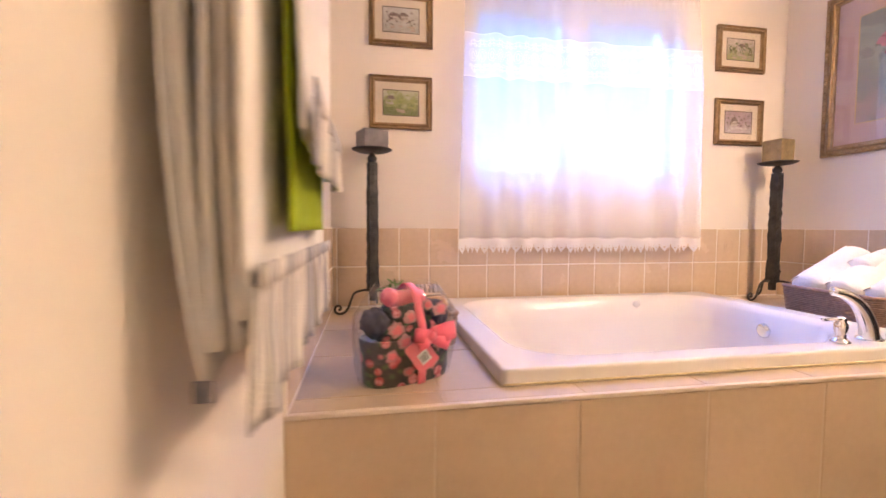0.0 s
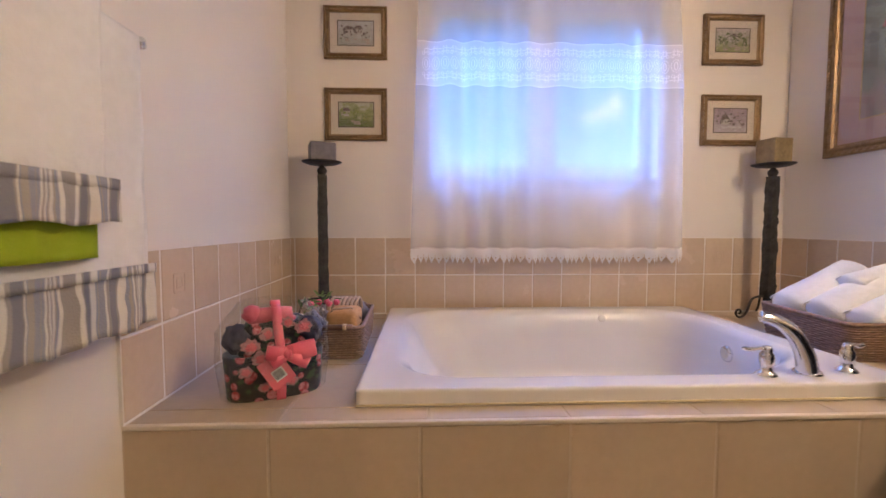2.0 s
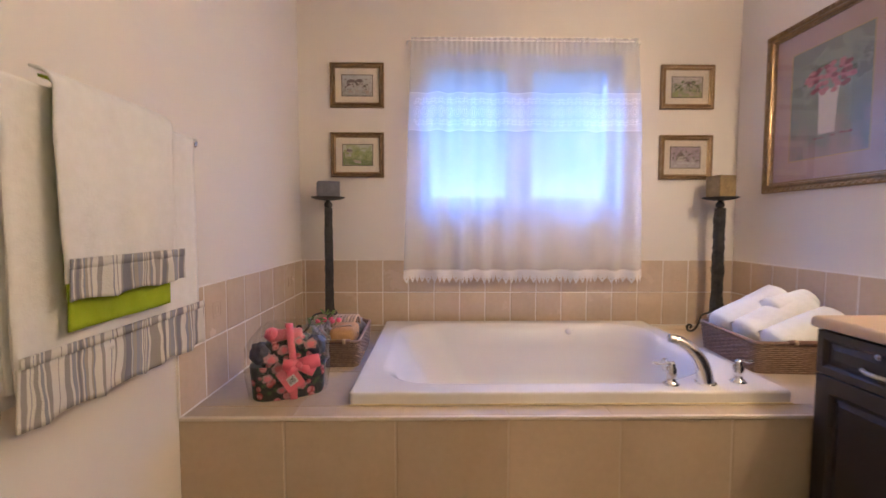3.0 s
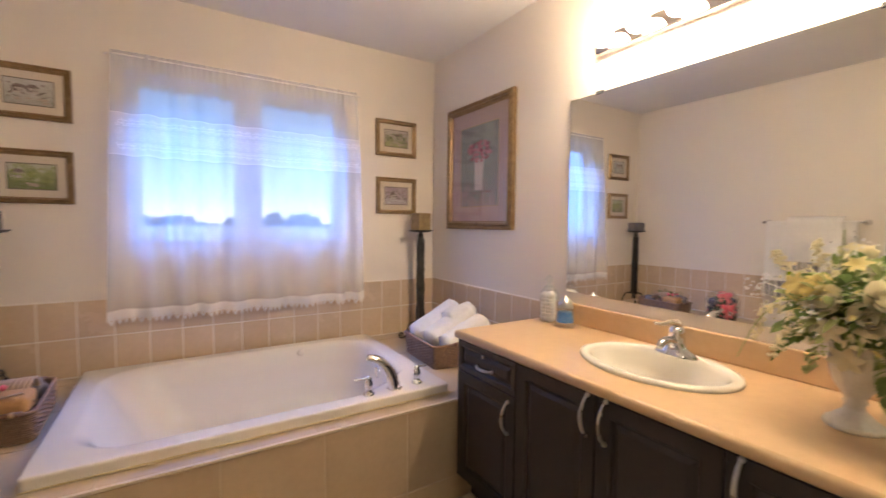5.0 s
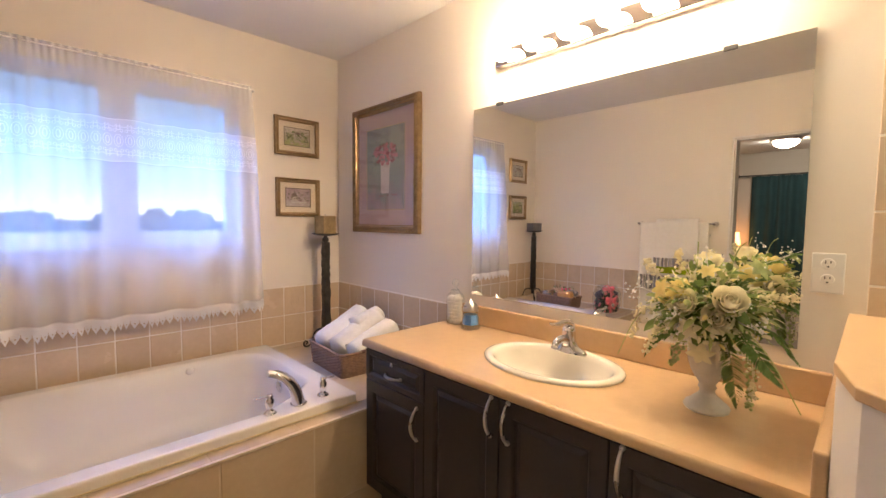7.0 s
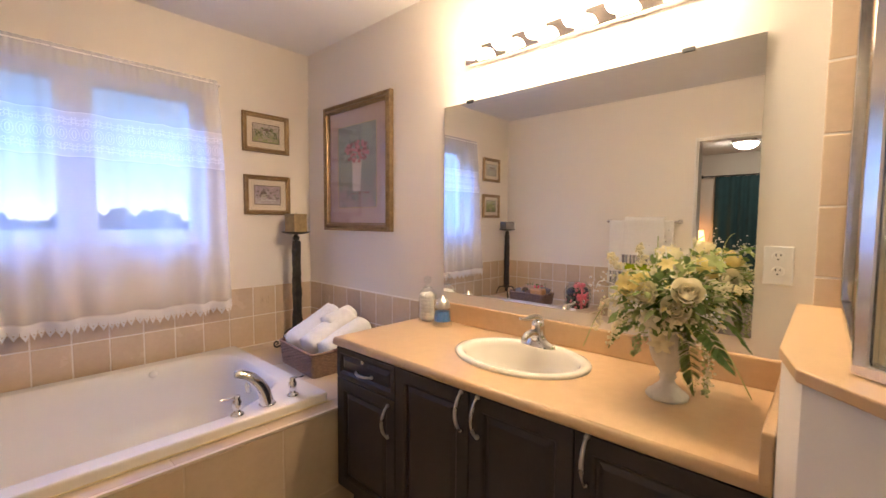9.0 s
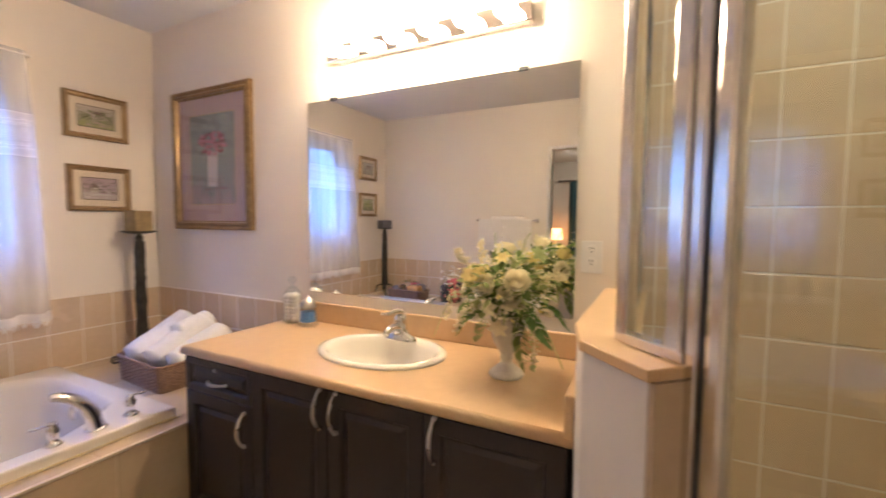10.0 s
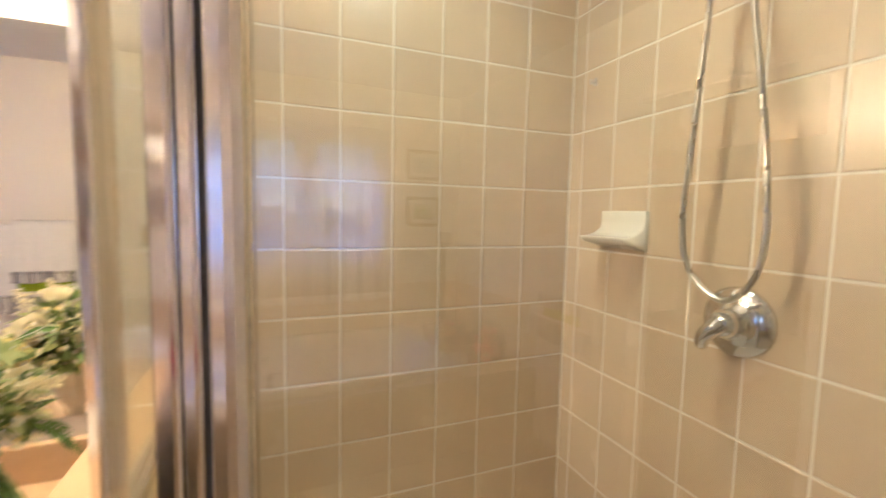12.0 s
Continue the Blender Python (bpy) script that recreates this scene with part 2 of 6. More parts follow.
structure("wall_east", box((EAST, SOUTH, -0.008), (EAST + 0.12, NORTH, TOP)), PAINT, "cream painted wall behind the vanity and shower", "wall")
structure("wall_south", box((WEST - 0.12, SOUTH - 0.12, -0.008), (EAST + 0.12, SOUTH, TOP)), PAINT, "cream painted end wall of the bathroom", "wall")
structure("wall_west", boxes(
    ((WEST - 0.12, SOUTH, -0.008), (WEST, DOOR_Y0, TOP)), ((WEST - 0.12, DOOR_Y1, -0.008), (WEST, NORTH, TOP)),
    ((WEST - 0.12, DOOR_Y0, DOOR_Z), (WEST, DOOR_Y1, TOP))), PAINT, "cream painted wall with the bedroom doorway", "wall")


def door_trim():
    w = 0.018
    bm = boxes(((WEST, DOOR_Y1, 0), (WEST + 0.014, DOOR_Y1 + w, DOOR_Z + w)), ((WEST, DOOR_Y0 - w, 0), (WEST + 0.014, DOOR_Y0, DOOR_Z + w)),
               ((WEST, DOOR_Y0, DOOR_Z), (WEST + 0.014, DOOR_Y1, DOOR_Z + w)), bevel=0.003)
    structure("door_trim", bm, PAINT_WHITE, "white painted door casing", "door casing")
    bm = boxes(((WEST - 0.12, DOOR_Y1 - 0.012, 0), (WEST + 0.004, DOOR_Y1 - 0.001, DOOR_Z - 0.012)), ((WEST - 0.12, DOOR_Y0 + 0.001, 0), (WEST + 0.004, DOOR_Y0 + 0.012, DOOR_Z - 0.012)),
               ((WEST - 0.12, DOOR_Y0 + 0.001, DOOR_Z - 0.012), (WEST + 0.004, DOOR_Y1 - 0.001, DOOR_Z - 0.001)))
    structure("door_jamb", bm, PAINT_WHITE, "white painted lining of the open doorway", "door jamb")


door_trim()


def window_unit():
    y0, y1 = NORTH + 0.09, NORTH + 0.16
    w = thing("window_1", (1.28, y0, WIN_Z0), "white vinyl sliding window with two panes at dusk", "window", kind="structure")
    f = 0.055
    mid0, mid1 = 1.205, 1.365
    part("window_frame", boxes(((WIN_X0, y0, WIN_Z0), (WIN_X0 + f, y1, WIN_Z1)), ((WIN_X1 - f, y0, WIN_Z0), (WIN_X1, y1, WIN_Z1)),
                               ((WIN_X0 + f, y0, WIN_Z0), (WIN_X1 - f, y1, WIN_Z0 + 0.07)), ((WIN_X0 + f, y0, WIN_Z1 - 0.05), (WIN_X1 - f, y1, WIN_Z1)), bevel=0.004), VINYL, w)
    part("mullion", box((mid0, y0 + 0.004, WIN_Z0 + 0.07), (mid1, y1 - 0.004, WIN_Z1 - 0.05), 0.004), VINYL, w)
    for a, b in ((WIN_X0 + f, mid0), (mid1, WIN_X1 - f)):
        p = part("pane", box((a, y0 + 0.035, WIN_Z0 + 0.07), (b, y0 + 0.039, WIN_Z1 - 0.05)), GLASS, w)
        p.visible_shadow = False
    part("latch", box((1.25, y0 - 0.015, 1.62), (1.28, y0, 1.70), 0.004), VINYL, w)
    part("window_sill", box((WIN_X0 - 0.02, NORTH - 0.02, WIN_Z0 - 0.02), (WIN_X1 + 0.02, y0, WIN_Z0 - 0.001), 0.004), PAINT_WHITE, w)


window_unit()


# ---- outdoors ----
GRASS = mottled("far_grass", (0.05, 0.07, 0.03), (0.09, 0.11, 0.05), 0.05, 3, 0.95, 0.0)
FOLIAGE = mottled("far_foliage", (0.06, 0.08, 0.06), (0.10, 0.12, 0.09), 0.3, 4, 0.95, 0.0)
structure("ground", box((-900, -900, -3.4), (900, 1800, -3.2)), GRASS, "dusky lawn outside the window", "ground")


def far_wood():
    rnd = random.Random(5)
    bm = bmesh.new()
    for k in range(170):
        x, y = rnd.uniform(-120, 130), rnd.uniform(95, 140)
        h = rnd.uniform(3.6, 6.2) + 0.8 * math.sin(x * 0.09)
        b = bmesh.new()
        bmesh.ops.create_icosphere(b, subdivisions=3, radius=1.0)
        for v in b.verts:
            s = 1 + 0.35 * noise.noise(v.co * 1.9 + Vector((k * 3.1, 0, 0)))
            v.co = Vector((v.co.x * h * 0.42 * s + x, v.co.y * h * 0.4 * s + y, v.co.z * h * 0.62 * s - 3.2 + h * 0.5))
        merge(bm, b)
    tagged(link_mesh("far_trees", bm, FOLIAGE, False), "dark row of far trees on the horizon", "trees", kind="stuff")


far_wood()


# ---- tub deck ----
CTR_FRONT, CTR_L, CTR_R, CTR_Z = 1.975, 1.76, 0.20, 0.81
structure("tub_deck", boxes(((WEST, DECK_FRONT + 0.0018, -0.008), (EAST, 1.86, DECK - 0.002)), ((WEST, 2.9, -0.008), (EAST, NORTH, DECK - 0.002)),
                            ((WEST, 1.86, -0.008), (0.5, 2.9, DECK - 0.002)), ((1.99, 1.86, -0.008), (EAST, 2.9, DECK - 0.002))), DECK_GROUT, "tiled deck built round the bathtub", "tub deck")


TUB_X0, TUB_X1, TUB_Y0, TUB_Y1, RIM = 0.475, 2.005, 1.845, 2.93, 0.527


def loop_rect(x0, x1, y0, y1, r, z, n=9, cut=0.0):
    """A rounded rectangle as a ring of points, its front corner on the +x side cut back by cut."""
    pts = []
    for cx, cy, a0, rr in ((x1 - r, y1 - r, 0, r), (x0 + r, y1 - r, 90, r), (x0 + r, y0 + r, 180, r), (x1 - r - cut, y0 + r + cut * 0.55, 270, r)):
        for k in range(n):
            a = radians(a0 + 90 * k / (n - 1))
            pts.append((cx + rr * math.cos(a), cy + rr * math.sin(a), z))
    if cut:
        pts = pts[:3 * n] + [(x1 - cut * 1.15 + cut * 1.15 * math.sin(k / n * math.pi / 2) ** 1.5, y0 + cut * 0.95 * (1 - math.cos(k / n * math.pi / 2)) ** 0.8, z) for k in range(n)]
    return pts


def bathtub():
    t = thing("bathtub", (1.24, 2.39, DECK), "glossy white acrylic drop-in soaking bathtub", "bathtub")
    rings = [loop_rect(TUB_X0, TUB_X1, TUB_Y0, TUB_Y1, 0.02, DECK - 0.008), *(loop_rect(TUB_X0 + i, TUB_X1 - i, TUB_Y0 + i, TUB_Y1 - i, 0.02, RIM - d) for i, d in ((0, 0.012), (0, 0.007), (0.0015, 0.003), (0.005, 0.0005), (0.010, 0), (0.016, 0)))]
    for inset, z, r, cut in ((0.068, RIM, 0.20, 0.30), (0.073, RIM - 0.001, 0.20, 0.30), (0.082, RIM - 0.008, 0.20, 0.30), (0.098, RIM - 0.03, 0.20, 0.29), (0.115, RIM - 0.12, 0.20, 0.26), (0.15, RIM - 0.27, 0.20, 0.2), (0.19, RIM - 0.36, 0.2, 0.16), (0.27, RIM - 0.39, 0.18, 0.1)):
        rings.append(loop_rect(TUB_X0 + inset * 1.2 + 0.32 * (RIM - z), TUB_X1 - inset * 1.1, TUB_Y0 + inset * 1.1, TUB_Y1 - inset, r, z, cut=cut))
    bm = bmesh.new()
    vs = [[bm.verts.new(p) for p in ring] for ring in rings]
    n = len(vs[0])
    for a, b in zip(vs, vs[1:]):
        for k in range(n):
            bm.faces.new((a[k], a[(k + 1) % n], b[(k + 1) % n], b[k]))
    bm.faces.new(vs[-1])
    part("shell", bm, ACRYLIC, t, smooth=True)
    part("caulk", box((TUB_X0 + 0.004, TUB_Y0 - 0.005, DECK + 0.0005), (TUB_X1 - 0.004, TUB_Y0 + 0.001, DECK + 0.006), 0.002), CAULK, t, "yellowed caulk bead")
    return t


tub = bathtub()

# ---- vanity ----


def vanity():
    bays = (1.755, 1.358, 0.99, 0.623, 0.212)
    front, back = 2.0, EAST
    for i in range(4):
        y1, y0 = bays[i], bays[i + 1]
        cab = thing("vanity_cabinet", ((front + back) / 2, (y0 + y1) / 2, 0), "dark espresso vanity cabinet with bowed nickel pulls" if i else "dark espresso vanity cabinet with a drawer over a door", "cabinet", group="vanity cabinets")
        part("body", boxes(((front + 0.02, y0 + 0.001, 0.12), (back, y0 + 0.018, CTR_Z - 0.034 if i == 3 else 0.6)), ((front + 0.02, y1 - 0.018, 0.12), (back, y1 - 0.001, CTR_Z - 0.034 if i == 0 else 0.6)), ((front + 0.02, y0 + 0.018, 0.12), (back, y1 - 0.018, 0.14)),
                           ((back - 0.01, y0 + 0.018, 0.14), (back, y1 - 0.018, CTR_Z - 0.034)), ((front + 0.08, y0 + 0.001, 0), (back, y1 - 0.001, 0.12))), ESPRESSO, cab)

        def leaf(name, a, b, z0, z1):
            rim = 0.055 if z1 - z0 > 0.2 else 0.028
            prof = [(0, 0.019), (0, -0.006), (0.0015, -0.008), (rim - 0.006, -0.008), (rim, -0.004), (rim + 0.004, 0.003), (rim + 0.010, 0.003), (rim + 0.024, -0.004), (rim + 0.028, -0.0045)]
            bm = bmesh.new()
            rings = [[bm.verts.new((front + d, y, z)) for y, z in ((a + q, z0 + q), (b - q, z0 + q), (b - q, z1 - q), (a + q, z1 - q))] for q, d in prof]
            for p, q in zip(rings, rings[1:]):
                for k in range(4):
                    bm.faces.new((p[k], p[(k + 1) % 4], q[(k + 1) % 4], q[k]))
            bm.faces.new(rings[0])
            bm.faces.new(rings[-1])
            return part(name, bm, ESPRESSO, cab)

        def pull(parent, p, q, bow=0.03):
            p, q = Vector(p), Vector(q)
            pts = [p + (q - p) * s + Vector((-bow * math.sin(math.pi * s) ** 0.7 - 0.006, 0, 0)) for s in [k / 14 for k in range(15)]]
            bm = tube(pts, [0.0065 - 0.002 * abs(2 * k / 14 - 1) ** 2 for k in range(15)], 8)
            for e in (p, q):
                lathe([(0.008, 0), (0.008, 0.006), (0.005, 0.012)], e + Vector((0, 0, 0)), 10, "-X", bm=bm)
            part("handle", bm, NICKEL, parent, "bowed brushed nickel pull", smooth=True)

        a, b = y0 + 0.002, y1 - 0.002
        f = front - 0.008
        if i == 0:
            d = leaf("drawer", a, b, 0.632, CTR_Z - 0.042)
            pull(d, (f, 1.60, 0.688), (f, 1.50, 0.688), 0.022)
            part("lock", lathe([(0.009, 0), (0.009, 0.004), (0.004, 0.006)], (f + 0.002, 1.565, 0.735), 12, "-X"), NICKEL, d, smooth=True)
            d = leaf("door", a, b, 0.125, 0.628)
            pull(d, (f, 1.398, 0.60), (f, 1.398, 0.472))
        else:
            d = leaf("door", a, b, 0.125, CTR_Z - 0.042)
            hy = (1.020, 0.952, 0.586)[i - 1]
            pull(d, (f, hy, 0.764), (f, hy, 0.632))


vanity()


def countertop():
    t = thing("countertop", (2.28, 0.98, CTR_Z), "speckled beige laminate countertop with rolled front edge", "countertop")
    sx, sy, rx, ry = 2.315, 1.0, 0.178, 0.235
    outer = [(CTR_FRONT, CTR_L), (CTR_FRONT, CTR_R), (EAST - 0.001, CTR_R), (EAST - 0.001, CTR_L)]
    n = 48
    hole = [(sx + rx * math.cos(k * math.tau / n), sy + ry * math.sin(k * math.tau / n)) for k in range(n)]

    def edge_point(c, s):
        f = min(((EAST - 0.001 - sx) / c if c > 1e-6 else 9), ((CTR_FRONT + 0.018 - sx) / c if c < -1e-6 else 9), ((CTR_L - sy) / s if s > 1e-6 else 9), ((CTR_R - sy) / s if s < -1e-6 else 9))
        return sx + c * f, sy + s * f

    angles = sorted([k * math.tau / n for k in range(n)] + [math.atan2(y - sy, (x if x > CTR_FRONT else x + 0.018) - sx) % math.tau for x, y in outer])
    bm = bmesh.new()
    rows = []
    for a in angles:
        c, s = math.cos(a), math.sin(a)
        ex, ey = edge_point(c, s)
        hx, hy = sx + rx * c, sy + ry * s
        rows.append([bm.verts.new(p) for p in ((hx, hy, CTR_Z - 0.032), (hx, hy, CTR_Z), (ex, ey, CTR_Z), (ex, ey, CTR_Z - 0.032))])
    m = len(rows)
    for i in range(m):
        p, q = rows[i], rows[(i + 1) % m]
        for k in range(4):
            bm.faces.new((p[k], q[k], q[(k + 1) % 4], p[(k + 1) % 4]))
    part("slab", bm, LAMINATE, t)
    nose = bmesh.new()
    prof = [(0.018, 0.0), (0.010, -0.001), (0.004, -0.005), (0.0005, -0.012), (0.0, -0.022), (0.002, -0.03), (0.008, -0.034), (0.018, -0.034)]
    vs = [[nose.verts.new((CTR_FRONT + x, y, CTR_Z + z)) for x, z in prof] for y in (CTR_R, CTR_L)]
    for k in range(len(prof) - 1):
        nose.faces.new((vs[0][k], vs[1][k], vs[1][k + 1], vs[0][k + 1]))
    nose.faces.new(vs[0])
    nose.faces.new(vs[1])
    part("rolled_edge", nose, LAMINATE, t, smooth=True)
    part("backsplash", box((EAST - 0.024, CTR_R + 0.022, CTR_Z), (EAST - 0.001, CTR_L, CTR_Z + 0.1), 0.006, 3), LAMINATE, t)
    part("side_splash", box((CTR_FRONT + 0.002, CTR_R - 0.003, CTR_Z - 0.034), (EAST - 0.001, CTR_R + 0.021, CTR_Z + 0.1), 0.006, 3), LAMINATE, t)
    s = thing("sink", (sx, sy, CTR_Z), "oval white ceramic drop-in sink", "sink")
    bm = bmesh.new()
    prof = [(1.16, 0.0), (1.17, 0.006), (1.155, 0.012), (1.10, 0.016), (1.04, 0.015), (0.99, 0.006), (0.96, -0.012), (0.90, -0.06), (0.78, -0.105), (0.55, -0.135), (0.25, -0.146), (0.08, -0.148)]
    rs = [[bm.verts.new((sx + rx * f * math.cos(k * math.tau / n), sy + ry * f * math.sin(k * math.tau / n), CTR_Z + z)) for k in range(n)] for f, z in prof]
    for a, b in zip(rs, rs[1:]):
        for k in range(n):
            bm.faces.new((a[k], a[(k + 1) % n], b[(k + 1) % n], b[k]))
    bm.faces.new(rs[-1])
    part("bowl", bm, CERAMIC, s, smooth=True)
    part("drain", lathe([(0.0, 0.004), (0.014, 0.004), (0.018, 0.001), (0.02, -0.001)], (sx, sy, CTR_Z - 0.146), 20), CHROME, s, "chrome drain", smooth=True)


countertop()


def wall_mirror():
    t = thing("wall_mirror", (EAST, 0.97, 0.965), "large frameless wall mirror above the vanity", "mirror")
    part("mirror_plate", box((EAST - 0.008, 0.306, 0.964), (EAST - 0.001, 1.637, 1.919)), MIRROR, t)
    for y in (1.47, 0.52):
        part("clip", box((EAST - 0.013, y - 0.02, 1.912), (EAST - 0.001, y + 0.02, 1.927), 0.002), DARK_GAP, t, "black mirror clip")


wall_mirror()
BULB_GLASS = glow("lit_globe", (1.0, 0.79, 0.53), BULB)


def vanity_light():
    y0, y1, z0, z1 = 0.483, 1.472, 2.080, 2.156
    t = thing("vanity_light", (EAST, (y0 + y1) / 2, z0), "chrome vanity light bar with six lit globe bulbs", "wall lamp")
    part("bar", box((EAST - 0.045, y0, z0), (EAST - 0.001, y1, z1), 0.006, 2), BAR_CHROME, t)
    for k in range(6):
        y = y0 + (k + 0.5) * (y1 - y0) / 6
        part("socket", lathe([(0.024, 0), (0.024, 0.012), (0.016, 0.02)], (EAST - 0.045, y, 2.118), 16, "-X"), CHROME, t, smooth=True)
        bm = bmesh.new()
        bmesh.ops.create_icosphere(bm, subdivisions=3, radius=0.042)
        bmesh.ops.translate(bm, verts=bm.verts, vec=(EAST - 0.102, y, 2.118))
        part("bulb", bm, BULB_GLASS, t, "glowing frosted globe bulb", smooth=True)


vanity_light()

# ---- shower ----


def shower_light():
    t = thing("shower_downlight", (2.0, -0.48, TOP), "recessed shower ceiling light with white trim", "ceiling light")
    part("trim", lathe([(0.072, -0.002), (0.075, -0.008), (0.095, -0.006), (0.10, -0.0005)], (2.0, -0.48, TOP), 28), PAINT_WHITE, t, smooth=True)
    part("lens", lathe([(0.0, -0.0045), (0.05, -0.004), (0.0718, -0.0025)], (2.0, -0.48, TOP), 28), glow("lit_lens", (0.93, 1.0, 0.76), 36.0), t, "glowing greenish lens", smooth=True)


shower_light()
PA, PB = Vector((1.824, 0.167)), Vector((1.692, 0.038))
PD = (PB - PA).normalized()
PN = Vector((-PD.y, PD.x))
if PN.y > 0:
    PN = -PN
PC = PB + PN * 0.108
PI = Vector((1.862, 0.058))
CAP_Z = 1.092
CAP_WALL = 0.199


def half_wall():
    t = thing("half_wall", (2.2, 0.12, 0), "white painted half wall with a beige cap beside the shower", "half wall", kind="structure")
    o = 0.012
    core = [(EAST - 0.001, CAP_WALL - 0.004), (1.972, CAP_WALL - 0.004), (PA.x, PA.y - 0.008), (PB.x + o, PB.y), (PC.x + 0.004, PC.y + o), (PI.x, PI.y + o), (EAST - 0.001, PI.y + o)]
    part("core", prism(core, 0, CAP_Z - 0.022), PAINT_WHITE, t)
    cap = [(EAST - 0.001, CAP_WALL), (1.966, CAP_WALL), tuple(PA), tuple(PB), tuple(PC), tuple(PI), (EAST - 0.001, PI.y)]
    part("cap", prism(cap, CAP_Z - 0.022, CAP_Z, 0.003), LAMINATE, t, "smooth beige cap")
    e0, e1 = PB + PN * 0.012, PC - PN * 0.012
    off = PD * 0.004
    part("end_tile", prism([tuple(e0 - PD * 0.01), tuple(e0 + off), tuple(e1 + off), tuple(e1 - PD * 0.01)], 0.002, CAP_Z - 0.024), TILE, t, "brown glazed end tile")


half_wall()


def bar_between(p, q, w, z0, z1, bevel=0.003):
    """An upright block along the plan line p to q, w wide."""
    d = (q - p).normalized()
    n = Vector((-d.y, d.x)) * (w / 2)
    return prism([tuple(p + n), tuple(q + n), tuple(q - n), tuple(p - n)], z0, z1, bevel)


def shower_enclosure():
    t = thing("shower_enclosure", (1.75, 0.0, 0), "aluminium framed neo-angle shower enclosure with clear glass", "shower enclosure")
    top = 2.02
    corner = Vector((1.855, 0.084))
    wall = Vector((EAST - 0.012, 0.090))
    end = Vector((1.752, -0.021))
    PD = Vector((-0.690, -0.724))
    PN = Vector((0.724, -0.690))
    zc = CAP_Z + 0.001
    far = end + PD * 0.74
    ret = Vector((far.x, SOUTH + 0.012))
    # rails and posts
    part("rail", bar_between(corner, wall, 0.03, zc, zc + 0.022), BRUSHED, t)
    part("rail", bar_between(end, corner, 0.03, zc, zc + 0.022), BRUSHED, t)
    part("rail", bar_between(corner, wall, 0.03, top, top + 0.03), BRUSHED, t)
    part("rail", bar_between(end, corner, 0.03, top, top + 0.03), BRUSHED, t)
    part("rail", bar_between(far, end, 0.034, top, top + 0.03), BRUSHED, t)
    part("post", bar_between(wall - Vector((0.022, 0)), wall, 0.032, zc + 0.022, top), BRUSHED, t)
    part("post", bar_between(corner - Vector((0.011, 0.011)), corner + Vector((0.010, 0.010)), 0.030, zc, top + 0.032, 0.005), BRUSHED, t)
    part("post", bar_between(end - PD * 0.040, end - PD * 0.003, 0.034, zc, top + 0.032, 0.006), BRUSHED, t)
    part("jamb", bar_between(end + PD * 0.002, end + PD * 0.026, 0.030, 0.1, top, 0.005), BRUSHED, t)
    door = part("door", bar_between(end + PD * 0.036, end + PD * 0.076, 0.034, 0.13, top - 0.01, 0.012), BRUSHED, t, "framed glass shower door")
    # dark strip put in as the shade of the gap beside the door
    part("seal", bar_between(end + PD * 0.026, end + PD * 0.036, 0.016, 0.12, top - 0.01, 0), DARK_GAP, t, "dark strip filling the door gap")
    part("stile", bar_between(far - PD * 0.05, far - PD * 0.012, 0.034, 0.13, top - 0.01, 0.009), BRUSHED, door)
    part("bottom_rail", bar_between(end + PD * 0.076, far - PD * 0.05, 0.03, 0.13, 0.18), BRUSHED, door)
    part("top_rail", bar_between(end + PD * 0.076, far - PD * 0.05, 0.03, top - 0.05, top - 0.01), BRUSHED, door)
    part("post", bar_between(far - PD * 0.01, far + PD * 0.02, 0.04, 0.1, top + 0.03), BRUSHED, t)
    panes = [(corner + Vector((0.014, 0)), wall - Vector((0.022, 0)), zc + 0.022, top, t), (end - PD * 0.04, corner - Vector((0.011, 0.011)), zc + 0.022, top, t),
             (end + PD * 0.076, far - PD * 0.05, 0.18, top - 0.05, door), (far + Vector((0, -0.02)), ret, 0.12, top, t)]
    for p, q, z0, z1, par in panes:
        g = part("pane", bar_between(p, q, 0.005, z0, z1, 0), SHOWER_GLASS, par, "clear glass")
        g.visible_shadow = False
    part("rail", bar_between(far, ret, 0.03, top, top + 0.03), BRUSHED, t)
    outer = [(EAST - 0.014, PI.y), (PI.x, PI.y), tuple(end + PN * 0.035 + PD * 0.02), tuple(far + PN * 0.055), (far.x + 0.055, SOUTH + 0.014), (EAST - 0.014, SOUTH + 0.014)]
    base = part("base", prism(outer, 0.001, 0.06), ACRYLIC, t, "white acrylic shower tray")
    part("curb", bar_between(end + PD * 0.002, far + PD * 0.02, 0.1, 0.001, 0.099, 0.008), ACRYLIC, base)
    part("side_curb", bar_between(far + Vector((0, -0.03)), ret, 0.1, 0.001, 0.099, 0.008), ACRYLIC, base)


shower_enclosure()

# ---- things: more materials ----
WHITE_TOWEL = mottled("white_terry", (0.74, 0.71, 0.66), (0.82, 0.79, 0.75), 40, 420, 0.95, 0.9, spec=0.1, dist=0.004)
GREEN_CLOTH = mottled("lime_terry", (0.27, 0.36, 0.012), (0.36, 0.46, 0.03), 30, 400, 0.95, 0.9, spec=0.1, dist=0.004)
GOLD = mottled("worn_gold_leaf", (0.19, 0.12, 0.06), (0.42, 0.29, 0.15), 30, 160, 0.38, 0.5, metal=0.75, dist=0.004)
GOLD_LINE = mottled("gold_fillet", (0.50, 0.35, 0.14), (0.62, 0.46, 0.22), 30, 160, 0.35, 0.1, metal=0.7)
MAT_CREAM = mottled("cream_matboard", (0.68, 0.60, 0.48), (0.74, 0.66, 0.55), 10, 200, 0.85, 0.05)
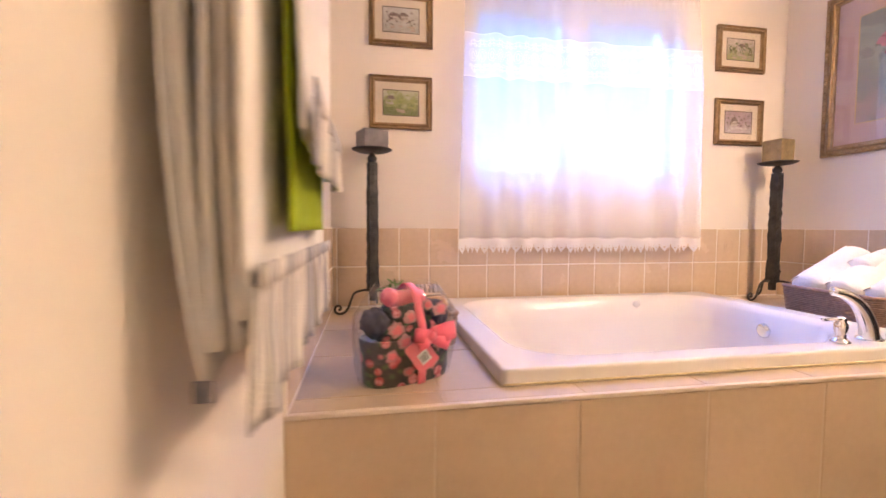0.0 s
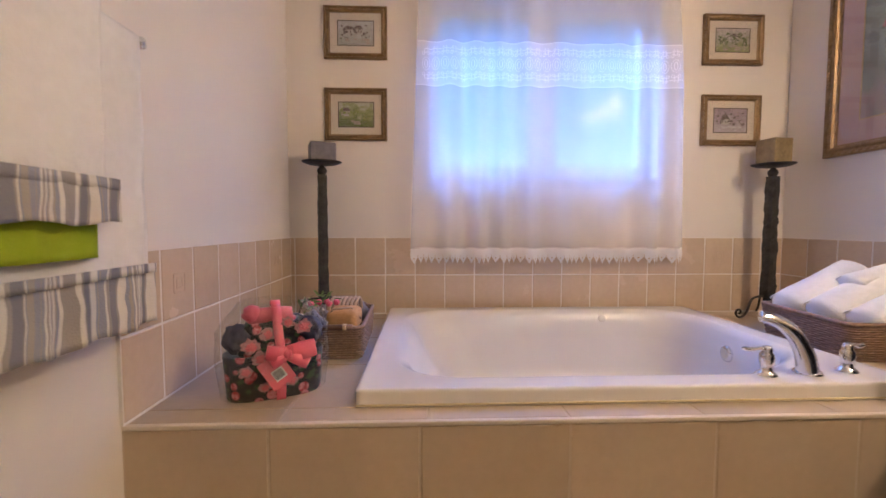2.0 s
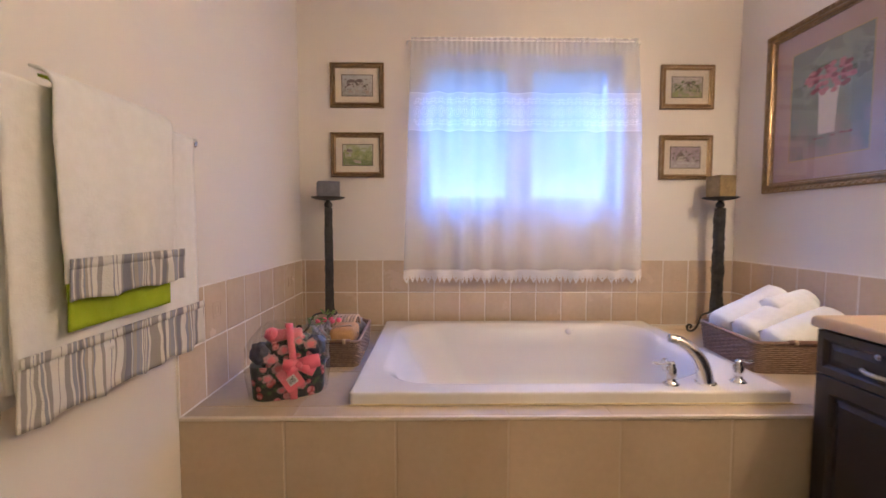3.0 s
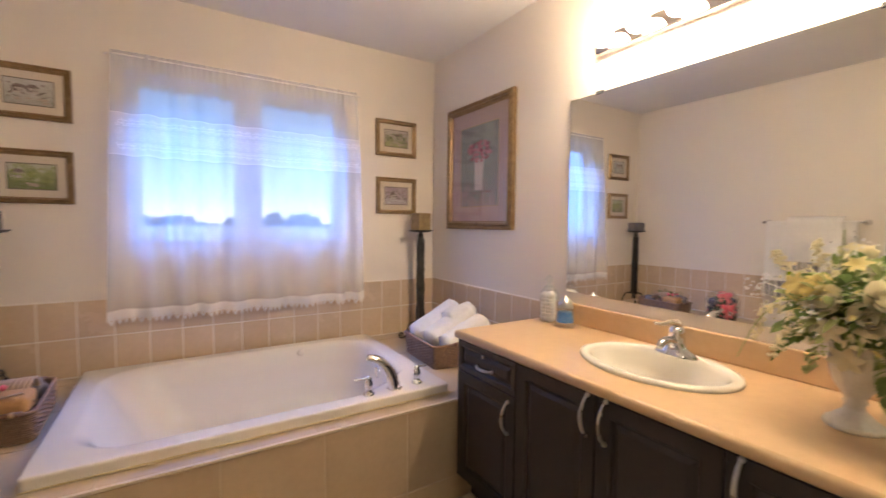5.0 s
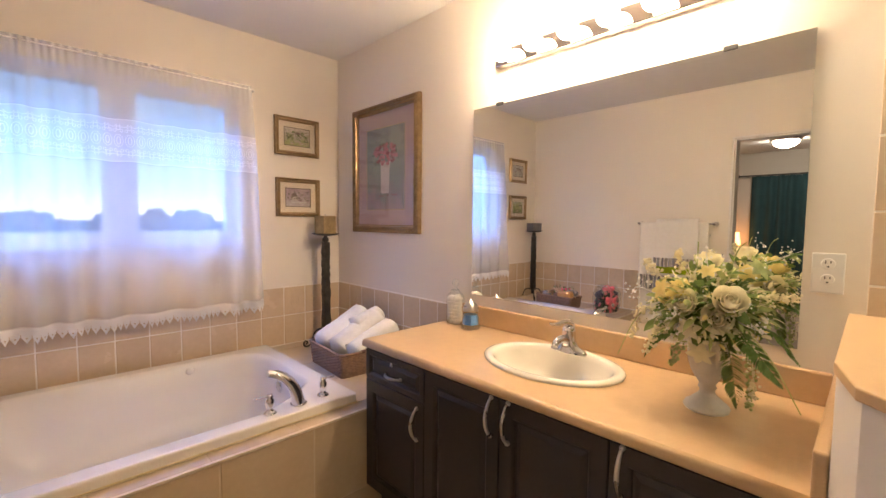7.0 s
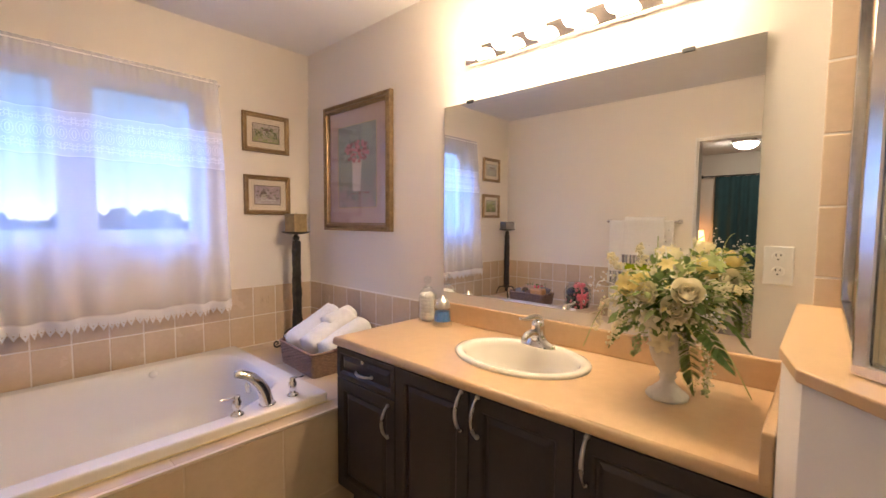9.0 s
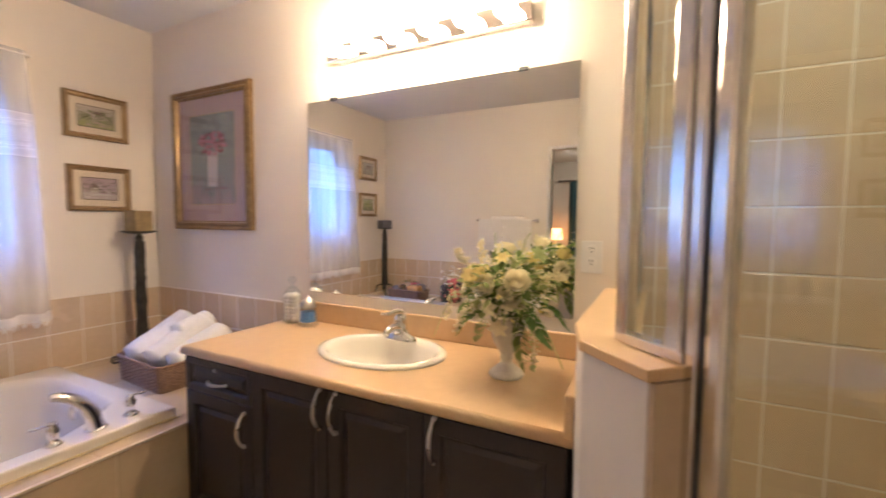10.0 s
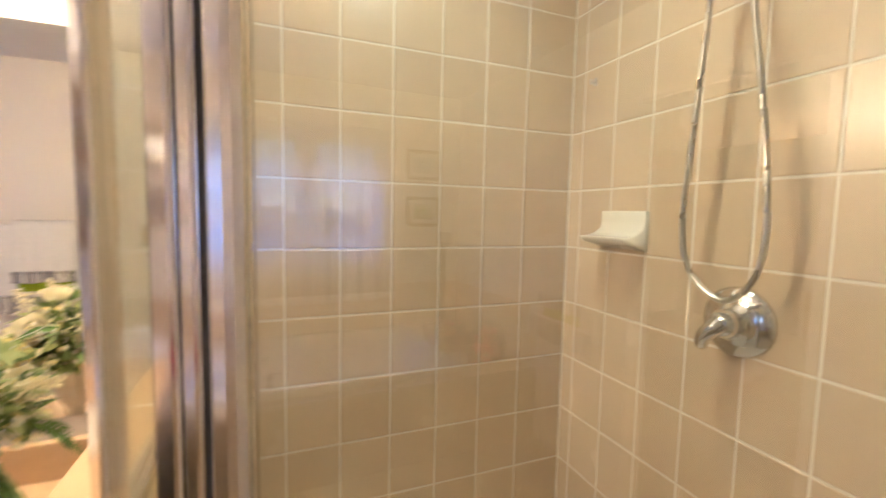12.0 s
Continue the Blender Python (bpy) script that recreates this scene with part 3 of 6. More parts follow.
MAT_MAUVE = mottled("mauve_matboard", (0.46, 0.33, 0.31), (0.54, 0.40, 0.38), 10, 200, 0.85, 0.05)
DARK_LINE = mottled("dark_bevel", (0.05, 0.03, 0.02), (0.09, 0.06, 0.04), 30, 200, 0.7, 0.0)
IRON = mottled("hammered_iron", (0.018, 0.017, 0.015), (0.075, 0.068, 0.058), 26, 130, 0.5, 0.9, metal=0.45, dist=0.006)
WAX_GREY = mottled("grey_wax", (0.10, 0.095, 0.10), (0.24, 0.22, 0.23), 22, 90, 0.6, 0.3)
WAX_OCHRE = mottled("ochre_wax", (0.14, 0.10, 0.045), (0.42, 0.30, 0.14), 18, 80, 0.6, 0.3)
WICKER = mottled("brown_wicker", (0.15, 0.085, 0.055), (0.42, 0.26, 0.17), 55, 260, 0.6, 0.4)
BAMBOO = mottled("dark_bamboo", (0.10, 0.045, 0.025), (0.24, 0.12, 0.07), 25, 200, 0.4, 0.2)
SPONGE = mottled("orange_loofah", (0.50, 0.25, 0.09), (0.66, 0.37, 0.16), 60, 300, 0.95, 1.0, dist=0.006)
ROPE = mottled("tan_rope", (0.42, 0.27, 0.15), (0.60, 0.42, 0.27), 60, 300, 0.95, 0.8)
GREY_SPONGE = mottled("grey_purple_pouf", (0.14, 0.12, 0.11), (0.34, 0.29, 0.27), 40, 240, 0.9, 0.8)
PINK = mottled("pink_satin", (0.80, 0.08, 0.14), (0.92, 0.20, 0.26), 14, 200, 0.35, 0.1)
PINK_CARD = mottled("pink_card", (0.70, 0.12, 0.16), (0.80, 0.19, 0.22), 14, 200, 0.5, 0.0)
ROSE_PALE = mottled("pale_rose_paper", (0.34, 0.10, 0.12), (0.66, 0.34, 0.35), 50, 200, 0.5, 0.1)
NAVY = mottled("dark_plush", (0.03, 0.03, 0.05), (0.09, 0.08, 0.12), 30, 240, 0.9, 0.6)
PETAL = thin_cloth("cream_petal", (0.80, 0.72, 0.48), (0.90, 0.85, 0.66))
PETAL_YELLOW = thin_cloth("yellow_petal", (0.76, 0.62, 0.22), (0.88, 0.78, 0.40))
LEAF = thin_cloth("green_leaf", (0.10, 0.17, 0.05), (0.26, 0.35, 0.12))
LEAF_PALE = thin_cloth("pale_green_leaf", (0.32, 0.40, 0.14), (0.56, 0.60, 0.30))
FERN = thin_cloth("fern_green", (0.08, 0.16, 0.04), (0.19, 0.31, 0.09))
URN = mottled("white_plaster", (0.62, 0.57, 0.48), (0.76, 0.71, 0.62), 35, 120, 0.6, 0.7, dist=0.004)
COTTON = mottled("white_cotton", (0.74, 0.69, 0.60), (0.84, 0.79, 0.71), 60, 250, 0.95, 0.9, dist=0.006)
BLUE_SALT = mottled("blue_bath_salt", (0.03, 0.14, 0.42), (0.16, 0.40, 0.78), 160, 400, 0.35, 0.9)
PLATE_WHITE = mottled("white_plastic", (0.74, 0.72, 0.68), (0.78, 0.76, 0.72), 5, 90, 0.35, 0.0)
BIRCH_CURTAIN = mottled("dark_teal_cloth", (0.010, 0.036, 0.042), (0.020, 0.060, 0.068), 9, 200, 0.9, 0.3)
BEDROOM_WALL = mottled("bedroom_paint", (0.50, 0.45, 0.38), (0.55, 0.50, 0.43), 1.5, 200, 0.6, 0.1)
CARPET = mottled("beige_carpet", (0.30, 0.25, 0.20), (0.40, 0.34, 0.28), 20, 300, 0.95, 0.7)
WOOD = mottled("brown_wood", (0.09, 0.045, 0.022), (0.18, 0.095, 0.05), 9, 90, 0.4, 0.2)
CLEAR = glass_mat("clear_jar_glass", (0.95, 0.97, 0.97), 0.1)


def stripes():
    """Grey, blue and beige ruffle stripes of uneven width."""
    m, n, l, b = base_mat("striped_cotton", 0.9, 0, 0.15)
    tc = n.new("ShaderNodeTexCoord")
    sp = n.new("ShaderNodeSeparateXYZ")
    l.new(tc.outputs["Object"], sp.inputs[0])
    nz = n.new("ShaderNodeTexNoise")
    nz.inputs["Scale"].default_value = 9
    l.new(tc.outputs["Object"], nz.inputs["Vector"])
    ad = n.new("ShaderNodeMath")
    ad.operation = "MULTIPLY_ADD"
    ad.inputs[1].default_value = 0.034
    l.new(nz.outputs["Fac"], ad.inputs[0])
    l.new(sp.outputs["Y"], ad.inputs[2])
    w = n.new("ShaderNodeTexNoise")
    w.noise_dimensions = "1D"
    w.inputs["Scale"].default_value, w.inputs["Detail"].default_value = 30, 1
    l.new(ad.outputs[0], w.inputs["W"])
    r = n.new("ShaderNodeValToRGB")
    r.color_ramp.interpolation = "CONSTANT"
    e = r.color_ramp.elements
    e[0].position, e[0].color = 0.0, (0.22, 0.215, 0.235, 1)
    e[1].position, e[1].color = 0.40, (0.34, 0.31, 0.28, 1)
    for p, c in ((0.475, (0.66, 0.62, 0.55, 1)), (0.545, (0.30, 0.305, 0.34, 1)), (0.61, (0.38, 0.34, 0.29, 1)), (0.67, (0.62, 0.58, 0.52, 1))):
        x = e.new(p)
        x.color = c
    l.new(w.outputs["Fac"], r.inputs[0])
    l.new(r.outputs[0], b.inputs["Base Color"])
    bp = n.new("ShaderNodeBump")
    bp.inputs["Strength"].default_value, bp.inputs["Distance"].default_value = 0.5, 0.003
    f = n.new("ShaderNodeTexNoise")
    f.inputs["Scale"].default_value = 300
    l.new(tc.outputs["Object"], f.inputs["Vector"])
    l.new(f.outputs["Fac"], bp.inputs["Height"])
    l.new(bp.outputs[0], b.inputs["Normal"])
    return m


STRIPES = stripes()


def floral(name="rose_print"):
    """Black ground scattered with pink roses and green leaves."""
    m, n, l, b = base_mat(name, 0.35)
    tc = n.new("ShaderNodeTexCoord")

    def spots(scale, lo, hi, seed):
        mp = n.new("ShaderNodeMapping")
        mp.inputs["Location"].default_value = (seed, seed * 0.7, seed * 1.3)
        l.new(tc.outputs["Object"], mp.inputs[0])
        v = n.new("ShaderNodeTexVoronoi")
        v.inputs["Scale"].default_value = scale
        l.new(mp.outputs[0], v.inputs["Vector"])
        r = n.new("ShaderNodeMapRange")
        r.inputs["From Min"].default_value, r.inputs["From Max"].default_value = lo, hi
        r.inputs["To Min"].default_value, r.inputs["To Max"].default_value = 1, 0
        l.new(v.outputs["Distance"], r.inputs["Value"])
        return r.outputs[0], v

    green, _ = spots(48, 0.30, 0.36, 3.1)
    rose, vr = spots(27, 0.36, 0.42, 0.0)
    swirl = n.new("ShaderNodeTexNoise")
    swirl.inputs["Scale"].default_value = 95
    l.new(tc.outputs["Object"], swirl.inputs["Vector"])
    rr = n.new("ShaderNodeValToRGB")
    rr.color_ramp.elements[0].position, rr.color_ramp.elements[0].color = 0.4, (0.50, 0.03, 0.045, 1)
    rr.color_ramp.elements[1].position, rr.color_ramp.elements[1].color = 0.62, (0.78, 0.30, 0.32, 1)
    l.new(swirl.outputs["Fac"], rr.inputs[0])
    a = n.new("ShaderNodeMix")
    a.data_type = "RGBA"
    a.inputs["A"].default_value, a.inputs["B"].default_value = (0.010, 0.011, 0.012, 1), (0.045, 0.10, 0.035, 1)
    l.new(green, a.inputs["Factor"])
    c = n.new("ShaderNodeMix")
    c.data_type = "RGBA"
    l.new(rose, c.inputs["Factor"])
    l.new(a.outputs["Result"], c.inputs["A"])
    l.new(rr.outputs[0], c.inputs["B"])
    l.new(c.outputs["Result"], b.inputs["Base Color"])
    return m


FLORAL = floral()


def picture_paint(name, stops, scale, seed, rise=0.5):
    """A small blurry landscape: colour patches from noise, sorted by height."""
    m, n, l, b = base_mat(name, 0.7)
    tc = n.new("ShaderNodeTexCoord")
    mp = n.new("ShaderNodeMapping")
    mp.inputs["Location"].default_value = (seed, seed * 2.1, seed * 0.3)
    l.new(tc.outputs["Object"], mp.inputs[0])
    a = n.new("ShaderNodeTexNoise")
    a.inputs["Scale"].default_value, a.inputs["Detail"].default_value = scale, 6
    l.new(mp.outputs[0], a.inputs["Vector"])
    sp = n.new("ShaderNodeSeparateXYZ")
    l.new(tc.outputs["Generated"], sp.inputs[0])
    k = n.new("ShaderNodeMath")
    k.operation = "MULTIPLY_ADD"
    k.inputs[1].default_value = rise
    l.new(sp.outputs["Z"], k.inputs[0])
    l.new(a.outputs["Fac"], k.inputs[2])
    r = n.new("ShaderNodeValToRGB")
    e = r.color_ramp.elements
    lo, hi = 0.34, 0.62 + rise
    for i, c in enumerate(stops):
        p = lo + (hi - lo) * i / (len(stops) - 1)
        x = e[i] if i < 2 else e.new(p)
        x.position, x.color = min(1, p), (*c, 1)
    l.new(k.outputs[0], r.inputs[0])
    l.new(r.outputs[0], b.inputs["Base Color"])
    return m


def sheer(name, cover, back=0.44):
    """Thin white voile: part open, part scattering; back is the share of light that it passes on from behind."""
    m = bpy.data.materials.new(name)
    m.use_nodes = True
    n, l = m.node_tree.nodes, m.node_tree.links
    n.clear()
    out = n.new("ShaderNodeOutputMaterial")
    tr = n.new("ShaderNodeBsdfTransparent")
    di = n.new("ShaderNodeBsdfDiffuse")
    di.inputs[0].default_value = (0.95, 0.94, 0.93, 1)
    tl = n.new("ShaderNodeBsdfTranslucent")
    tl.inputs[0].default_value = (0.93, 0.93, 0.93, 1)
    mx = n.new("ShaderNodeMixShader")
    mx.inputs[0].default_value = back
    l.new(di.outputs[0], mx.inputs[1])
    l.new(tl.outputs[0], mx.inputs[2])
    tc = n.new("ShaderNodeTexCoord")
    weave = n.new("ShaderNodeTexNoise")
    weave.inputs["Scale"].default_value, weave.inputs["Detail"].default_value = 9, 2
    l.new(tc.outputs["Object"], weave.inputs["Vector"])
    fac = n.new("ShaderNodeMapRange")
    fac.inputs["To Min"].default_value, fac.inputs["To Max"].default_value = cover - 0.02, cover + 0.02
    l.new(weave.outputs["Fac"], fac.inputs["Value"])
    last = fac.outputs[0]
    m2 = n.new("ShaderNodeMixShader")
    l.new(last, m2.inputs[0])
    l.new(tr.outputs[0], m2.inputs[1])
    l.new(mx.outputs[0], m2.inputs[2])
    l.new(m2.outputs[0], out.inputs[0])
    return m


VOILE = sheer("white_voile", 0.44, 0.50)
DOUBLED = sheer("doubled_voile", 0.70, 0.2)
NET = sheer("lace_net", 0.57, 0.64)
THREAD = sheer("lace_thread", 0.80, 0.30)
HEM = sheer("crochet_lace", 0.92)


# ---- window curtain ----
CUR_TOP, CUR_BOT = 2.180, 0.786


def fold(x, z):
    """How far the cloth stands off its mean plane."""
    s = min(1.0, max(0.0, (CUR_TOP - z) / 0.5))
    low = min(1.0, max(0.0, (1.32 - z) / 0.4))
    a = 0.004 * math.sin(x * 190 + 3 * math.sin(x * 13)) * max(0, 1 - (CUR_TOP - z) / 0.12)
    w = 0.013 * math.sin(x * 37 + 2.2 * math.sin(x * 6.3)) + 0.014 * noise.noise(Vector((x * 6, z * 0.5, 3)))
    return a + w * (0.2 + 0.8 * s + 0.85 * low) + 0.03 * s + 0.012 * low


def cur_x(u, z):
    f = (CUR_TOP - z) / (CUR_TOP - CUR_BOT)
    x0, x1 = 0.625 - 0.045 * f, 1.945 + 0.05 * f
    return x0 + u * (x1 - x0) + 0.006 * math.sin(u * 60) * f


def curtain():
    t = thing("curtain", (1.28, NORTH - 0.06, CUR_TOP), "sheer white voile curtain with lace bands and crochet hem", "curtain")
    y0 = NORTH - 0.045

    def cloth(za, zb, nv, lift=0.0):
        def f(u, v):
            z = za + (zb - za) * v
            x = cur_x(u, z)
            zz = z + 0.003 * math.sin(x * 44 + 1.9 * math.sin(x * 7)) * (1 if z < 2.0 else 0)
            return (x, y0 - fold(x, z) - lift, zz)
        return sheet(f, 260, nv)

    part("cloth", cloth(CUR_TOP, 1.858, 12), VOILE, t, smooth=True)
    band = part("lace_band", cloth(1.858, 1.642, 8), NET, t, "openwork lace band", smooth=True)
    lace = bmesh.new()

    def thread(cx, cz, rx, rz, wide, a0=0.0, a1=math.tau, n=12):
        """A flat loop of thread sewn onto the band."""
        prev = None
        for k in range(n + 1):
            a = a0 + (a1 - a0) * k / n
            row = []
            for q in (0, wide):
                x, z = cx + (rx - q) * math.cos(a), cz + (rz - q) * math.sin(a)
                row.append(lace.verts.new((x, y0 - fold(x, z) - 0.0012, z)))
            if prev:
                lace.faces.new((prev[0], row[0], row[1], prev[1]))
            prev = row

    p = 0.0465
    for k in range(28):
        cx = 0.637 + p * (k + 0.5)
        thread(cx, 1.750, 0.0095, 0.021, 0.0036)
        thread(cx, 1.750, 0.0205, 0.033, 0.0026)
        for cz, d in ((1.815, -1), (1.685, 1)):
            thread(cx, cz, 0.0105, 0.012, 0.0035)
            for e in (-1, 1):
                thread(cx + e * 0.0135, cz + d * 0.014, 0.0075, 0.009, 0.003, n=8)
            thread(cx + p / 2, cz - d * 0.020, 0.019, 0.017, 0.003, 0 if d > 0 else math.pi, math.pi if d > 0 else math.tau, 8)
    part("lace_thread", lace, THREAD, band, "fine lace loops")["kind"] = "stuff"
    part("cloth", cloth(1.642, CUR_BOT + 0.045, 24), VOILE, t, smooth=True)
    for z in (1.858, 1.642, CUR_BOT + 0.048):
        part("seam", cloth(z + 0.002, z - 0.002, 1, 0.001), DOUBLED, t, smooth=True)
    rnd = random.Random(4)
    for k in range(15):
        u = 0.03 + 0.94 * (k + rnd.uniform(0.15, 0.85)) / 15
        wide, low = rnd.uniform(0.003, 0.0055), rnd.uniform(1.05, 1.5)

        def pleat(a, b):
            z = CUR_TOP - 0.04 + (low - CUR_TOP + 0.04) * b
            x = cur_x(u, z) + (a - 0.5) * wide * (1.6 - b) + 0.004 * math.sin(z * 5 + u * 40)
            return (x, y0 - fold(x, z) + 0.004, z)
        part("pleat", sheet(pleat, 2, 20), DOUBLED, t, "doubled pleat of voile", smooth=True)
    part("lace_hem", cloth(CUR_BOT + 0.045, CUR_BOT + 0.012, 2), HEM, t, smooth=True)
    bm = bmesh.new()
    n = 44
    for k in range(n):
        u0, u1 = k / n, (k + 1) / n
        pts = []
        for du, dz in ((0.04, 0.014), (0.96, 0.014), (0.98, 0.002), (0.84, -0.008), (0.70, -0.016), (0.5, -0.030), (0.30, -0.016), (0.16, -0.008), (0.02, 0.002)):
            u = u0 + (u1 - u0) * du
            x = cur_x(u, CUR_BOT)
            pts.append(bm.verts.new((x, y0 - fold(x, CUR_BOT) - 0.001, CUR_BOT + dz + 0.003 * math.sin(x * 44 + 1.9 * math.sin(x * 7)))))
        inner = []
        cx = sum((v.co for v in pts), Vector()) / len(pts)
        for v in pts:
            inner.append(bm.verts.new(cx + (v.co - cx) * 0.20))
        for i in range(len(pts)):
            j = (i + 1) % len(pts)
            bm.faces.new((pts[i], pts[j], inner[j], inner[i]))
    part("crochet_edge", bm, HEM, t, "pointed crochet edging")
    rod = thing("curtain_rod", (1.28, NORTH - 0.05, CUR_TOP - 0.03), "slim white curtain rod hidden in the gathered heading", "curtain rod")
    part("rod", tube([(0.60, NORTH, 2.160), (0.602, NORTH - 0.035, 2.160), (0.62, NORTH - 0.048, 2.160), (1.95, NORTH - 0.048, 2.160), (1.968, NORTH - 0.035, 2.160), (1.97, NORTH, 2.160)], 0.0035, 8), PAINT_WHITE, rod, smooth=True)


curtain()


# ---- pictures ----


def frame_bm(w, h, fw, d, step):
    """A moulded frame in xz, its back at y=0, its face towards -y, with the given profile of (inset, depth)."""
    bm = bmesh.new()
    rings = []
    for ins, dep in step:
        rings.append([bm.verts.new((sx * (w / 2 - ins), -dep, sz * (h / 2 - ins))) for sx, sz in ((-1, -1), (1, -1), (1, 1), (-1, 1))])
    for a, b in zip(rings, rings[1:]):
        for k in range(4):
            bm.faces.new((a[k], a[(k + 1) % 4], b[(k + 1) % 4], b[k]))
    return bm


def wall_picture(name, m, w, h, label, mat_mat, image, fw, mat_w, group="", carve=False):
    """A framed picture whose parts are made facing -y at the origin and moved by m."""
    t = thing(name, m.translation, label, "picture", group=group)

    def add(nm, bm, mt, lab="", smooth=False):
        bmesh.ops.transform(bm, verts=bm.verts, matrix=m)
        ob = part(nm, bm, mt, t, lab, smooth)
        if nm.startswith("printed") or nm.startswith("painted_bl") or nm.startswith("painted_le"):
            ob["kind"] = "stuff"
        return ob

    d = 0.022 if not carve else 0.03
    fr = frame_bm(w, h, fw, d, [(0, 0.0), (0, d * 0.8), (fw * 0.12, d), (fw * 0.3, d * 0.72), (fw * 0.45, d * 0.7), (fw * 0.62, d * 0.98), (fw * 0.8, d * 0.95), (fw * 0.86, d * 0.55), (fw, d * 0.5), (fw, 0.004)])
    if carve:
        n = 26
        for side in (-1, 1):
            for k in range(n):
                z = -h / 2 + h * (k + 0.5) / n
                b = bmesh.new()
                bmesh.ops.create_icosphere(b, subdivisions=1, radius=1.0)
                for v in b.verts:
                    v.co = Vector((side * (w / 2 - fw * 0.22) + v.co.x * fw * 0.2, -d * 0.85 + v.co.y * 0.006, z + v.co.z * h / n * 0.42))
                merge(fr, b)
        n = int(26 * w / h)
        for side in (-1, 1):
            for k in range(n):
                x = -w / 2 + w * (k + 0.5) / n
                b = bmesh.new()
                bmesh.ops.create_icosphere(b, subdivisions=1, radius=1.0)
                for v in b.verts:
                    v.co = Vector((x + v.co.x * w / n * 0.42, -d * 0.85 + v.co.y * 0.006, side * (h / 2 - fw * 0.22) + v.co.z * fw * 0.2))
                merge(fr, b)
    else:
        n = 16
        for k in range(n):
            for (px, pz) in ((-w / 2 + w * (k + 0.5) / n, h / 2 - fw * 0.16), (-w / 2 + w * (k + 0.5) / n, -h / 2 + fw * 0.16)):
                box((px - 0.004, -d - 0.001, pz - 0.0025), (px + 0.004, -d + 0.003, pz + 0.0025), 0.001, 1, bm=fr)
    add("frame", fr, GOLD, "carved gilt frame" if carve else "antique gold moulded frame")
    iw, ih = w / 2 - fw, h / 2 - fw
    add("backing", box((-iw - 0.003, -0.003, -ih - 0.003), (iw + 0.003, -0.0005, ih + 0.003)), DARK_LINE)
    mw = mat_w
    add("mount", boxes(((-iw, -0.006, -ih), (-iw + mw, -0.003, ih)), ((iw - mw, -0.006, -ih), (iw, -0.003, ih)), ((-iw + mw, -0.006, -ih), (iw - mw, -0.003, -ih + mw)), ((-iw + mw, -0.006, ih - mw), (iw - mw, -0.003, ih))), mat_mat, "mount board")
    q = 0.004
    ln = GOLD_LINE if carve else DARK_LINE
    jw, jh = iw - mw, ih - mw
    add("fillet", boxes(((-jw, -0.0065, -jh), (-jw + q, -0.003, jh)), ((jw - q, -0.0065, -jh), (jw, -0.003, jh)), ((-jw + q, -0.0065, -jh), (jw - q, -0.003, -jh + q)), ((-jw + q, -0.0065, jh - q), (jw - q, -0.003, jh))), ln)
    image(add, jw - q, jh - q)
    g = add("glazing", box((-iw, -0.0105, -ih), (iw, -0.0095, ih)), PICTURE_GLASS, "picture glass")
    g.visible_shadow = False
    return t


def blob(bm, x, z, rx, rz, y, seed, n=14):
    vs = [bm.verts.new((x + rx * (1 + 0.3 * noise.noise(Vector((math.cos(a) * 2 + seed, math.sin(a) * 2, seed)))) * math.cos(a), y, z + rz * (1 + 0.3 * noise.noise(Vector((math.sin(a) * 2, math.cos(a) * 2 + seed, 4)))) * math.sin(a))) for a in [k * math.tau / n for k in range(n)]]
    bm.faces.new(vs)


def plain(name, c, v=0.1):
    return mottled(name, tuple(k * (1 - v) for k in c), tuple(min(1, k * (1 + v)) for k in c), 60, 300, 0.8, 0.0)


INK_ROOF, INK_WALL, INK_TREE, INK_TREE2, INK_SNOW, INK_PATH = (plain("print_roof", (0.17, 0.13, 0.12), 0.5), plain("print_wall", (0.50, 0.46, 0.42)), plain("print_tree", (0.11, 0.14, 0.05), 0.6),
                                                               plain("print_tree_pale", (0.28, 0.33, 0.10), 0.3), plain("print_snow", (0.55, 0.52, 0.55)), plain("print_path", (0.45, 0.36, 0.30)))


